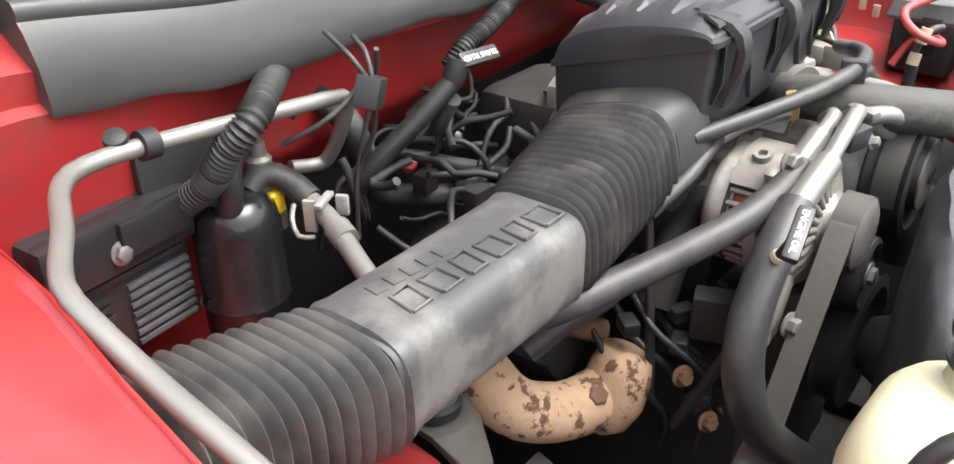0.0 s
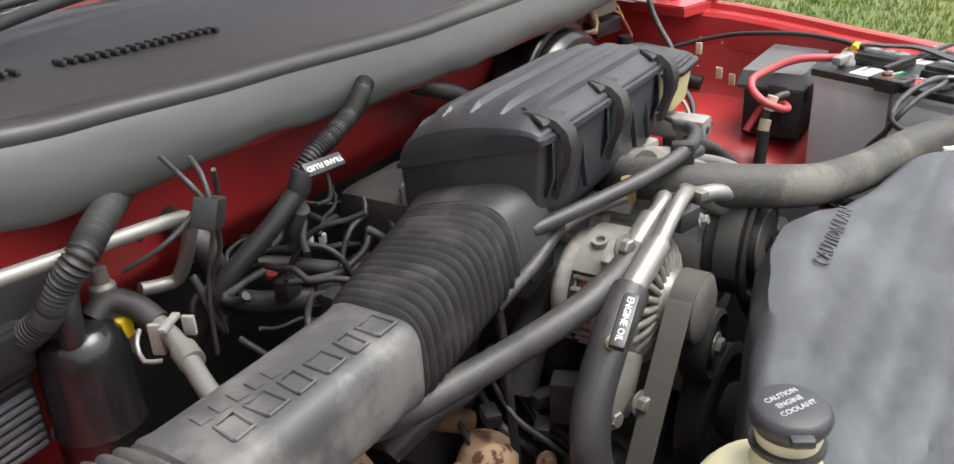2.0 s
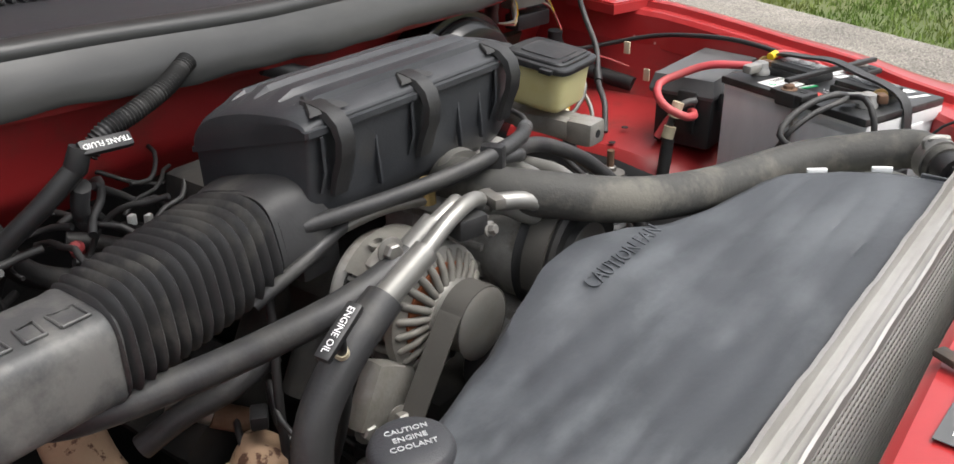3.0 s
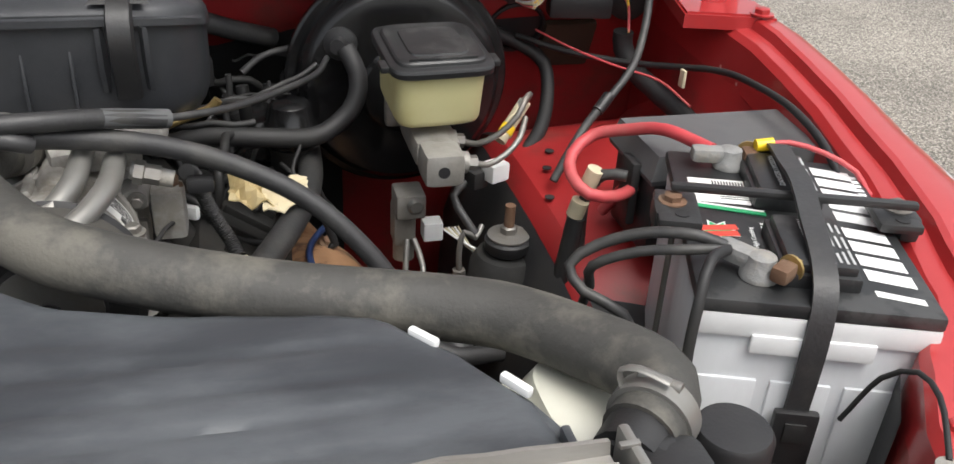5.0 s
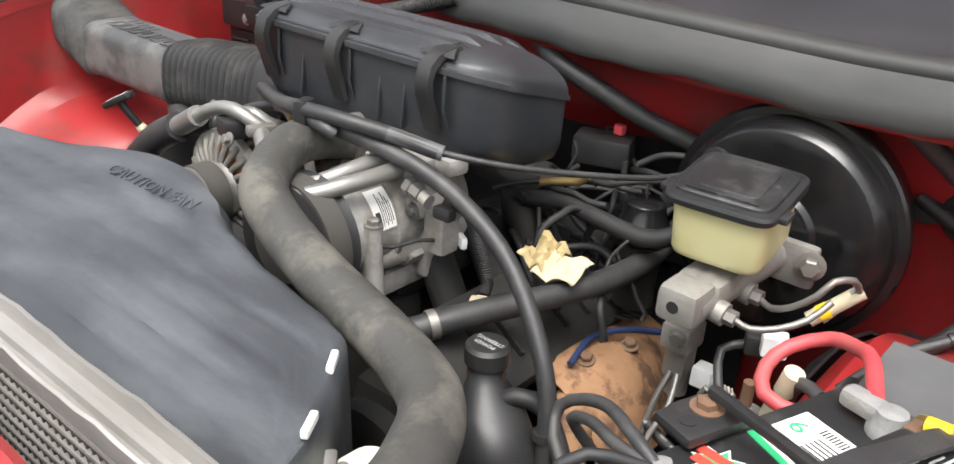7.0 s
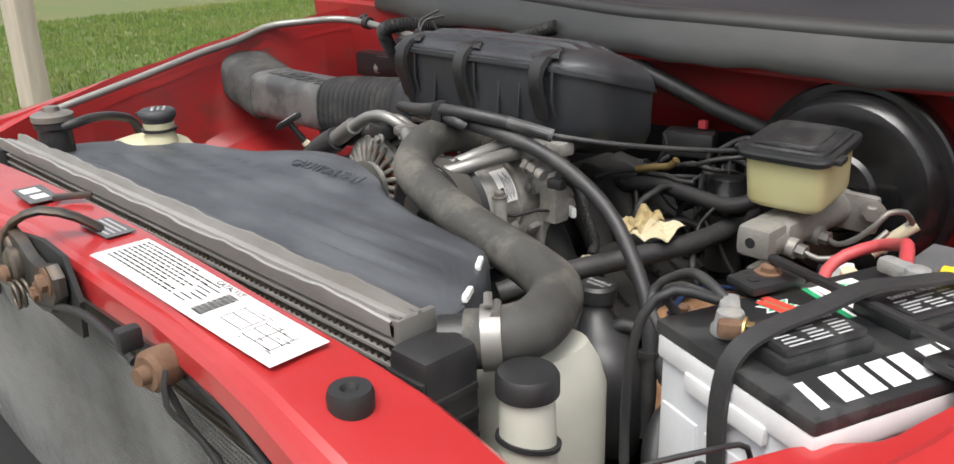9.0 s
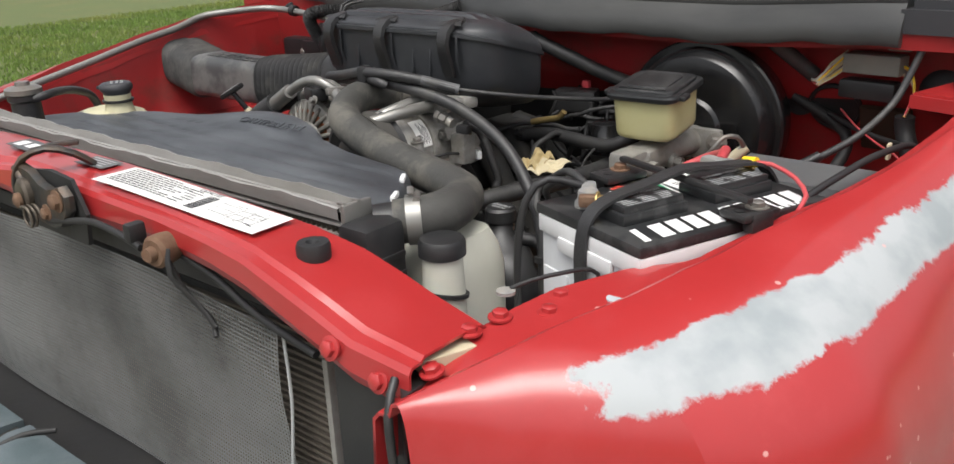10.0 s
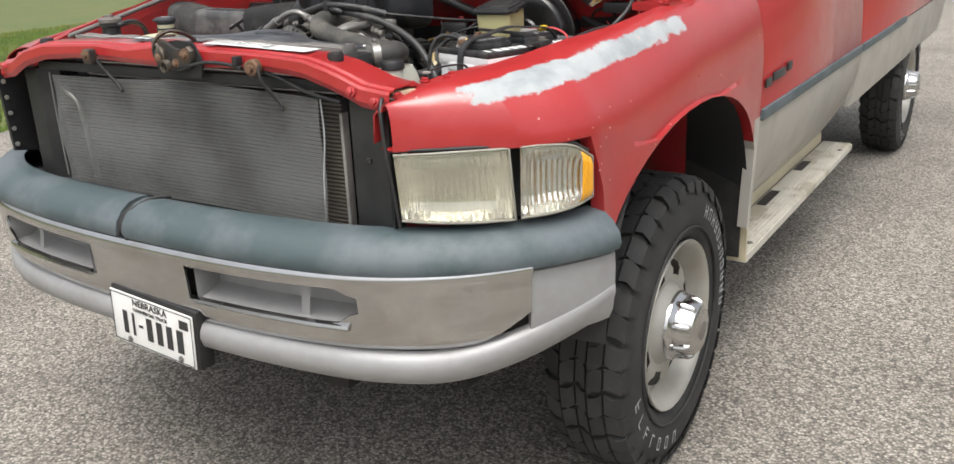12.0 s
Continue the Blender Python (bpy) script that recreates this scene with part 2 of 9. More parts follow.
def road_material():
    m = bpy.data.materials.new("worn_aggregate_road")
    m.use_nodes = True
    n, l = m.node_tree.nodes, m.node_tree.links
    p = n["Principled BSDF"]
    tc = n.new("ShaderNodeTexCoord")
    vo = n.new("ShaderNodeTexVoronoi")
    vo.inputs["Scale"].default_value = 120
    l.new(tc.outputs["Object"], vo.inputs["Vector"])
    sep = n.new("ShaderNodeSeparateColor")
    l.new(vo.outputs["Color"], sep.inputs[0])
    cr = n.new("ShaderNodeValToRGB")
    e = cr.color_ramp.elements
    e[0].position, e[0].color = 0.0, (0.13, 0.122, 0.108, 1)
    e[1].position, e[1].color = 1.0, (0.50, 0.46, 0.40, 1)
    mid = cr.color_ramp.elements.new(0.5)
    mid.color = (0.29, 0.264, 0.225, 1)
    l.new(sep.outputs[0], cr.inputs[0])
    edge = n.new("ShaderNodeMapRange")
    edge.inputs["From Min"].default_value, edge.inputs["From Max"].default_value = 0.25, 0.75
    edge.inputs["To Min"].default_value, edge.inputs["To Max"].default_value = 1.0, 0.45
    l.new(vo.outputs["Distance"], edge.inputs["Value"])
    mul = n.new("ShaderNodeMix")
    mul.data_type, mul.blend_type = "RGBA", "MULTIPLY"
    mul.inputs["Factor"].default_value = 1
    l.new(cr.outputs[0], mul.inputs["A"])
    l.new(edge.outputs[0], mul.inputs["B"])
    big = n.new("ShaderNodeTexNoise")
    big.inputs["Scale"].default_value, big.inputs["Detail"].default_value = 1.3, 7
    l.new(tc.outputs["Object"], big.inputs["Vector"])
    br = n.new("ShaderNodeMapRange")
    br.inputs["From Min"].default_value, br.inputs["From Max"].default_value = 0.3, 0.7
    br.inputs["To Min"].default_value, br.inputs["To Max"].default_value = 0.8, 1.2
    l.new(big.outputs["Fac"], br.inputs["Value"])
    m2 = n.new("ShaderNodeMix")
    m2.data_type, m2.blend_type = "RGBA", "MULTIPLY"
    m2.inputs["Factor"].default_value = 1
    l.new(mul.outputs["Result"], m2.inputs["A"])
    l.new(br.outputs[0], m2.inputs["B"])
    l.new(m2.outputs["Result"], p.inputs["Base Color"])
    p.inputs["Roughness"].default_value = 0.9
    bp = n.new("ShaderNodeBump")
    bp.inputs["Strength"].default_value, bp.inputs["Distance"].default_value = 0.6, 0.004
    bp.invert = True
    l.new(vo.outputs["Distance"], bp.inputs["Height"])
    l.new(bp.outputs[0], p.inputs["Normal"])
    return m


ROAD = road_material()

# ---- mesh tools ----
def thing(name, at, label, category, group="", kind=""):
    ob = new(name)
    ob.location = at
    ob.empty_display_size = 0.05
    return tagged(ob, label, category, group, kind)


def part(name, bm, material, parent=None, label="", smooth=40.0):
    """Links a bmesh, modelled in the place's coordinates, as one mesh under its thing."""
    me = bpy.data.meshes.new(name)
    bmesh.ops.recalc_face_normals(bm, faces=bm.faces)
    if smooth:
        lim = radians(smooth)
        for e in bm.edges:
            e.smooth = len(e.link_faces) == 2 and e.calc_face_angle(0) < lim
        for f in bm.faces:
            f.smooth = True
    bm.to_mesh(me)
    bm.free()
    me.materials.append(material)
    ob = new(name, me)
    if parent:
        ob.parent = parent
        if parent.data is None:
            ob.matrix_parent_inverse = Matrix.Translation(parent.location).inverted()
    return tagged(ob, label) if label else ob


def single(name, bm, material, label, category, group="", kind="", smooth=35.0):
    return tagged(part(name, bm, material, None, "", smooth), label, category, group, kind)


def curve(points, step=0.012, closed=False):
    """A smooth line through the points."""
    P = [Vector(p) for p in points]
    out = []
    n = len(P)
    for i in range(n if closed else n - 1):
        if closed:
            a, b, c, d = P[i - 1], P[i], P[(i + 1) % n], P[(i + 2) % n]
        else:
            b, c = P[i], P[i + 1]
            a = P[i - 1] if i else b * 2 - c
            d = P[i + 2] if i + 2 < n else c * 2 - b
        k = max(2, int((c - b).length / step))
        for j in range(k):
            t = j / k
            out.append(0.5 * ((2 * b) + (c - a) * t + (2 * a - 5 * b + 4 * c - d) * t * t + (3 * b - a - 3 * c + d) * t ** 3))
    if not closed:
        out.append(P[-1])
    return out


def ring(bm, pts):
    return [bm.verts.new(p) for p in pts]


def bridge(bm, a, b, closed=True):
    n = len(a)
    for i in range(n if closed else n - 1):
        j = (i + 1) % n
        bm.faces.new((a[i], a[j], b[j], b[i]))


def loft(rings, closed=True, cap=True, bm=None):
    bm = bm or bmesh.new()
    rs = [ring(bm, r) for r in rings]
    for a, b in zip(rs, rs[1:]):
        bridge(bm, a, b, closed)
    if cap and closed:
        bm.faces.new(rs[0])
        bm.faces.new(list(reversed(rs[-1])))
    return bm


def frames(path):
    """Tangent and two normals along a line, with no twist."""
    out = []
    t0 = (path[1] - path[0]).normalized()
    n = t0.cross(Vector((0, 0, 1)))
    if n.length < 1e-3:
        n = t0.cross(Vector((1, 0, 0)))
    n.normalize()
    for i, p in enumerate(path):
        t = (path[min(i + 1, len(path) - 1)] - path[max(i - 1, 0)]).normalized()
        n = (n - t * n.dot(t)).normalized()
        out.append((t, n, t.cross(n)))
    return out


def tube(points, r, seg=10, step=0.012, smooth=True, wave=0.0, pitch=0.006, flat=1.0, bm=None, closed=False):
    """A hose, pipe or cable. wave: depth of corrugation, one rib every pitch metres."""
    seg = max(seg, 10)
    if wave:
        step = pitch / 4
    path = curve(points, step, closed) if smooth else [Vector(p) for p in points]
    dist, rings = 0.0, []
    for i, (p, (t, a, b)) in enumerate(zip(path, frames(path))):
        if i:
            dist += (p - path[i - 1]).length
        rr = r + (wave * math.cos(2 * math.pi * dist / pitch) if wave else 0)
        rings.append([p + (a * math.cos(w) + b * math.sin(w) * flat) * rr for w in (2 * math.pi * k / seg for k in range(seg))])
    if closed:
        rings.append(rings[0])
    return loft(rings, True, not closed, bm)


def rod(a, b, r, seg=14, r2=None, bm=None):
    return loft([circle(a, Vector(b) - Vector(a), r, seg), circle(b, Vector(b) - Vector(a), r if r2 is None else r2, seg)], bm=bm)


def axes_for(d):
    d = Vector(d).normalized()
    a = d.cross(Vector((0, 0, 1)))
    if a.length < 1e-3:
        a = Vector((1, 0, 0))
    a.normalize()
    return a, d.cross(a)


def circle(c, d, r, seg=24, squash=1.0):
    a, b = axes_for(d)
    c = Vector(c)
    return [c + a * (r * math.cos(w)) + b * (r * squash * math.sin(w)) for w in (2 * math.pi * k / seg for k in range(seg))]


def lathe(c, d, profile, seg=28, bm=None, cap=True):
    """profile: (along the axis, radius) pairs."""
    c, d = Vector(c), Vector(d).normalized()
    return loft([circle(c + d * h, d, max(r, 1e-4), seg) for h, r in profile], bm=bm, cap=cap)


def box(c, s, r=0.004, turn=None, seg=2, bm=None):
    """A box of size s at c with rounded edges."""
    b2 = bmesh.new()
    bmesh.ops.create_cube(b2, size=1.0)
    for v in b2.verts:
        v.co = Vector((v.co.x * s[0], v.co.y * s[1], v.co.z * s[2]))
    if r:
        bmesh.ops.bevel(b2, geom=b2.edges[:], offset=min(r, min(s) * 0.45), segments=seg, profile=0.6, affect="EDGES")
    m = Matrix.Translation(c) @ (turn.to_4x4() if turn else Matrix())
    bmesh.ops.transform(b2, matrix=m, verts=b2.verts)
    if bm is None:
        return b2
    merge(bm, b2)
    return bm


def merge(bm, other):
    me = bpy.data.meshes.new("tmp")
    other.to_mesh(me)
    other.free()
    bm.from_mesh(me)
    bpy.data.meshes.remove(me)
    return bm


def prism(poly, lo, hi, r=0.0, bm=None):
    """A flat outline in x and y, raised from lo to hi."""
    b2 = loft([[(x, y, lo) for x, y in poly], [(x, y, hi) for x, y in poly]])
    if r:
        bmesh.ops.bevel(b2, geom=[e for e in b2.edges if all(v.co.z > (lo + hi) / 2 for v in e.verts)], offset=r, segments=2, affect="EDGES")
    if bm is None:
        return b2
    return merge(bm, b2)


def placed(bm, m):
    bmesh.ops.transform(bm, matrix=m, verts=bm.verts)
    return bm


def rz(deg):
    return Matrix.Rotation(radians(deg), 3, "Z")


def hexbolt(c, d, r=0.007, h=0.006, washer=True, bm=None):
    c, d = Vector(c), Vector(d).normalized()
    b2 = loft([circle(c, d, r, 6), circle(c + d * h * 0.85, d, r, 6), circle(c + d * h, d, r * 0.8, 6)])
    if washer:
        merge(b2, lathe(c - d * 0.001, d, [(0, r * 1.5), (0.002, r * 1.5), (0.0025, r * 1.3)], 14))
    return b2 if bm is None else merge(bm, b2)


def text_mesh(body, size, depth=0.0006, squeeze=1.0):
    """Raised lettering in the plane z = 0, centred."""
    cu = bpy.data.curves.new("letters", "FONT")
    cu.body, cu.size, cu.extrude = body, size, depth
    cu.align_x, cu.align_y = "CENTER", "CENTER"
    cu.resolution_u = 2
    ob = bpy.data.objects.new("letters", cu)
    scene.collection.objects.link(ob)
    me = bpy.data.meshes.new_from_object(ob.evaluated_get(bpy.context.evaluated_depsgraph_get()))
    bm = bmesh.new()
    bm.from_mesh(me)
    for v in bm.verts:
        v.co.x *= squeeze
    bpy.data.objects.remove(ob)
    bpy.data.curves.remove(cu)
    bpy.data.meshes.remove(me)
    return bm


def plane_matrix(at, xdir, up):
    """A frame with x along xdir and z along up (the way lettering faces)."""
    x = Vector(xdir).normalized()
    z = Vector(up)
    z = (z - x * z.dot(x)).normalized()
    y = z.cross(x)
    return Matrix(((x.x, y.x, z.x, at[0]), (x.y, y.y, z.y, at[1]), (x.z, y.z, z.z, at[2]), (0, 0, 0, 1)))


def bars(rows, bm=None):
    """Flat printed bars: (x, y, width, height) each, in the plane z = 0."""
    bm = bm or bmesh.new()
    for x, y, w, hgt in rows:
        f = [bm.verts.new((x + dx * w, y + dy * hgt, 0)) for dx, dy in ((0, 0), (1, 0), (1, 1), (0, 1))]
        bm.faces.new(f)
    return bm


def lerp(a, b, t):
    return a + (b - a) * t


def table(pairs, x):
    """A value between listed (x, value) pairs."""
    if x <= pairs[0][0]:
        return pairs[0][1]
    for (x0, v0), (x1, v1) in zip(pairs, pairs[1:]):
        if x <= x1:
            t = (x - x0) / (x1 - x0)
            t = t * t * (3 - 2 * t) * 0.5 + t * 0.5
            return v0 + (v1 - v0) * t
    return pairs[-1][1]


XC = 0.025

# ---- ground ----
GROUND = 0.09


def sheet(name, x0, x1, y0, y1, z, material, label, category):
    bm = bmesh.new()
    bm.faces.new([bm.verts.new(p) for p in ((x0, y0, z), (x1, y0, z), (x1, y1, z), (x0, y1, z))])
    return single(name, bm, material, label, category, kind="structure", smooth=0)


sheet("ground", -900, 900, -900, 900, GROUND - 0.06, SOIL, "green turf reaching to the horizon", "ground")


def road():
    bm = bmesh.new()
    left, right = [], []
    for i in range(61):
        y = -60 + i * 2.5
        left.append(bm.verts.new((-5.3 - 0.28 * (y - 2.5), y, GROUND)))
        right.append(bm.verts.new((5.9 + 0.9 * max(-2, min(y, 12) - 1.2) * 0.5 + 0.02 * y, y, GROUND)))
    lo_l = [bm.verts.new((v.co.x - 0.03, v.co.y, GROUND - 0.08)) for v in left]
    lo_r = [bm.verts.new((v.co.x + 0.03, v.co.y, GROUND - 0.08)) for v in right]
    bridge(bm, lo_l, left, False)
    bridge(bm, left, right, False)
    bridge(bm, right, lo_r, False)
    return single("road", bm, ROAD, "pale worn aggregate road surface", "road", kind="structure", smooth=0)


road()

# ---- the pickup truck's body ----
truck = thing("pickup_truck", (XC, 2.6, GROUND), "red pickup truck with silver lower sides and open engine bay", "truck")


def side(x, s):
    """A driver's-side x, or its mirror for the other side."""
    return x if s > 0 else 2 * XC - x


FENDER_IN = ((0.14, 0.645), (0.24, 0.652), (0.30, 0.662), (0.34, 0.676), (0.40, 0.714), (0.45, 0.762), (0.55, 0.792), (0.65, 0.821), (0.75, 0.842), (0.90, 0.858), (1.45, 0.85))
FENDER_IN_P = ((0.14, 0.655), (0.24, 0.665), (0.40, 0.735), (0.476, 0.775), (0.60, 0.783), (0.72, 0.775), (0.805, 0.768), (0.874, 0.760), (0.945, 0.750), (1.45, 0.740))
LIP_Z_P = ((0.14, 1.200), (0.25, 1.236), (0.476, 1.288), (0.63, 1.326), (0.79, 1.362), (0.90, 1.382), (1.10, 1.398), (1.45, 1.410))
FENDER_RIDGE = ((0.14, 0.672), (0.25, 0.728), (0.38, 0.778), (0.46, 0.799), (0.56, 0.830), (0.65, 0.853), (0.75, 0.872), (0.90, 0.890), (1.45, 0.910))
RIDGE_Z = ((0.14, 1.205), (0.25, 1.236), (0.40, 1.257), (0.60, 1.281), (0.95, 1.313), (1.45, 1.344))
FENDER_OUT = ((0.138, 0.685), (0.20, 0.782), (0.262, 0.884), (0.34, 0.944), (0.42, 0.972), (0.60, 0.985), (0.95, 0.998), (1.45, 1.002))


def arch_z(y):
    t = (y - 0.935) / 0.487
    return 0.80 + 0.295 * math.sqrt(max(0.0, 1 - t * t)) if abs(t) < 1 else 0.80


def fender_low(y):
    if y < 0.40:
        return 1.118
    if y < 0.452:
        return lerp(1.118, 0.965, (y - 0.40) / 0.052)
    return max(0.62, arch_z(y)) if y < 1.42 else 0.62


def fender(s):
    name = "fender"
    bm = bmesh.new()
    ys = [0.138, 0.15, 0.165, 0.185, 0.21, 0.235, 0.262, 0.30, 0.34, 0.38, 0.40, 0.42, 0.44, 0.455, 0.475, 0.50, 0.53, 0.57, 0.62, 0.68, 0.75, 0.83, 0.91, 0.99, 1.07, 1.14, 1.20, 1.26, 1.31, 1.35, 1.385, 1.41, 1.421, 1.43, 1.452]
    rows = []
    for y in ys:
        if s < 0 and y < 0.29:
            continue
        xi, xr, zr, xo, zl = table(FENDER_IN if s > 0 else FENDER_IN_P, y), table(FENDER_RIDGE, y), table(RIDGE_Z, y), table(FENDER_OUT, y), fender_low(y)
        pts = [(xi - 0.004, zr - 0.075), (xi, zr - 0.022), (xi + 0.006, zr - 0.015), (lerp(xi, xr, 0.55), zr - 0.013), (xr - 0.009, zr - 0.013), (xr - 0.005, zr - 0.002), (xr, zr)]
        if s < 0:
            lift = table(LIP_Z_P, y) - (zr - 0.013)
            pts = [(x, z + lift * (1 - k / 6)) for k, (x, z) in enumerate(pts)]
        n = 14
        for k in range(1, n + 1):
            w = (k / n) * math.pi / 2
            px = lerp(xr, xo, math.sin(w) ** (2 / 2.3))
            pz = zl + (zr - zl) * math.cos(w) ** (2 / 2.3) if y < 0.30 else None
            if pz is None:
                k_ = max(0.0, min(1.0, (y - 0.36) / 0.36))
                q = max(lerp(min(1.118, zr - 0.09), zr - 0.235, k_ * k_ * (3 - 2 * k_)), zl)
                pz = q + (zr - q) * max(0, math.cos(w)) ** 1.12
            pts.append((px, pz))
        low = pts[-1][1]
        flare = 0.014 * math.exp(-((y - 0.935) / 0.40) ** 4) if y > 0.42 else 0.0
        for k in range(1, 7):
            t = k / 6
            z = lerp(low, zl, t)
            pts.append((xo + flare * max(0, 1 - (z - zl) / 0.09) - 0.012 * (t * t if y > 1.42 else 0), z))
        pts.append((pts[-1][0] - 0.028, zl + 0.004))
        rows.append(ring(bm, [(side(x, s), y, z) for x, z in pts]))
    for a, b in zip(rows, rows[1:]):
        bridge(bm, a, b, False)
    ob = part(name, bm, FENDERPAINT if s > 0 else RED, truck, "red front fender with a long patch of grey primer" if s > 0 else "red front fender, faded clear coat", smooth=20)
    sol = ob.modifiers.new("thick", "SOLIDIFY")
    sol.thickness, sol.offset = 0.003, 0
    return ob


def primer_fender_paint():
    """Red paint with the sanded, primed streak that runs along the shoulder."""
    m = RED.copy()
    m.name = "red_paint_primer_streak"
    n, l = m.node_tree.nodes, m.node_tree.links
    p = n["Principled BSDF"]
    src = p.inputs["Base Color"].links[0].from_socket
    tc = [x for x in n if x.type == "TEX_COORD"][0]
    sep = n.new("ShaderNodeSeparateXYZ")
    l.new(tc.outputs["Object"], sep.inputs[0])

    def math_node(op, a, b, c=None):
        k = n.new("ShaderNodeMath")
        k.operation = op
        for i, v in enumerate((a, b, c)):
            if v is None:
                continue
            if isinstance(v, (int, float)):
                k.inputs[i].default_value = v
            else:
                l.new(v, k.inputs[i])
        return k.outputs[0]

    ragged = n.new("ShaderNodeTexNoise")
    ragged.inputs["Scale"].default_value, ragged.inputs["Detail"].default_value = 22, 8
    ragged.inputs["Roughness"].default_value = 0.75
    l.new(tc.outputs["Object"], ragged.inputs["Vector"])
    wob = math_node("MULTIPLY", math_node("SUBTRACT", ragged.outputs["Fac"], 0.5), 0.075)
    yy = sep.outputs["Y"]
    centre = math_node("MULTIPLY_ADD", math_node("MULTIPLY_ADD", math_node("MULTIPLY_ADD", yy, 0.795, -1.684), yy, 1.267), yy, 0.5948)
    off = math_node("ABSOLUTE", math_node("SUBTRACT", sep.outputs["X"], centre), 0)
    half = math_node("MULTIPLY_ADD", yy, -0.036, 0.045)
    a = math_node("SUBTRACT", math_node("MULTIPLY_ADD", wob, 0.6, half), off)
    a = math_node("MINIMUM", a, math_node("MULTIPLY_ADD", wob, 0.4, math_node("SUBTRACT", sep.outputs["Z"], math_node("MULTIPLY_ADD", yy, 0.085, 1.180))))
    ends = math_node("MINIMUM", math_node("SUBTRACT", sep.outputs["Y"], PRIM_Y0), math_node("SUBTRACT", PRIM_Y1, sep.outputs["Y"]))
    both = math_node("MINIMUM", a, math_node("MULTIPLY_ADD", ends, 0.6, math_node("MULTIPLY", wob, 0.6)))
    mask = n.new("ShaderNodeMapRange")
    mask.inputs["From Min"].default_value, mask.inputs["From Max"].default_value = -0.0015, 0.0025
    l.new(both, mask.inputs["Value"])
    mx = n.new("ShaderNodeMix")
    mx.data_type = "RGBA"
    blot = n.new("ShaderNodeTexNoise")
    blot.inputs["Scale"].default_value, blot.inputs["Detail"].default_value = 14, 6
    l.new(tc.outputs["Object"], blot.inputs["Vector"])
    grey = n.new("ShaderNodeValToRGB")
    grey.color_ramp.elements[0].position, grey.color_ramp.elements[1].position = 0.34, 0.56
    grey.color_ramp.elements[0].color, grey.color_ramp.elements[1].color = (0.27, 0.30, 0.31, 1), (0.38, 0.40, 0.41, 1)
    l.new(blot.outputs["Fac"], grey.inputs[0])
    l.new(grey.outputs[0], mx.inputs["B"])
    l.new(mask.outputs[0], mx.inputs["Factor"])
    l.new(src, mx.inputs["A"])
    # silver two-tone paint below the trim line, behind the wheel arch
    low = math_node("MULTIPLY", math_node("LESS_THAN", sep.outputs["Z"], 0.954), math_node("GREATER_THAN", yy, 1.395))
    tone = n.new("ShaderNodeMix")
    tone.data_type = "RGBA"
    tone.inputs["B"].default_value = (0.40, 0.38, 0.34, 1)
    l.new(low, tone.inputs["Factor"])
    l.new(mx.outputs["Result"], tone.inputs["A"])
    # stone chips
    chip = n.new("ShaderNodeTexVoronoi")
    chip.inputs["Scale"].default_value = 42
    l.new(tc.outputs["Object"], chip.inputs["Vector"])
    cm = n.new("ShaderNodeMapRange")
    cm.inputs["From Min"].default_value, cm.inputs["From Max"].default_value = 0.13, 0.09
    l.new(chip.outputs["Distance"], cm.inputs["Value"])
    few = n.new("ShaderNodeSeparateColor")
    l.new(chip.outputs["Color"], few.inputs[0])
    band = math_node("MULTIPLY", math_node("LESS_THAN", math_node("ABSOLUTE", math_node("SUBTRACT", sep.outputs["Z"], 1.140), 0), 0.024), math_node("LESS_THAN", yy, 0.50))
    sel = math_node("GREATER_THAN", few.outputs[0], math_node("MULTIPLY_ADD", band, -0.34, 0.84))
    cmask = math_node("MULTIPLY", cm.outputs[0], sel)
    mx2 = n.new("ShaderNodeMix")
    mx2.data_type = "RGBA"
    mx2.inputs["B"].default_value = (0.62, 0.35, 0.32, 1)
    l.new(math_node("MULTIPLY", cmask, 0.8), mx2.inputs["Factor"])
    l.new(tone.outputs["Result"], mx2.inputs["A"])
    l.new(mx2.outputs["Result"], p.inputs["Base Color"])
    rsrc = p.inputs["Roughness"].links[0].from_socket
    rmax = math_node("MAXIMUM", rsrc, math_node("MULTIPLY", mask.outputs[0], 0.8))
    l.new(rmax, p.inputs["Roughness"])
    inv = math_node("MULTIPLY", math_node("SUBTRACT", 1.0, mask.outputs[0]), 0.5)
    l.new(inv, p.inputs["Coat Weight"])
    return m


PRIM_Y0, PRIM_Y1 = 0.232, 0.93
FENDERPAINT = primer_fender_paint()
fender(1)
fender(-1)


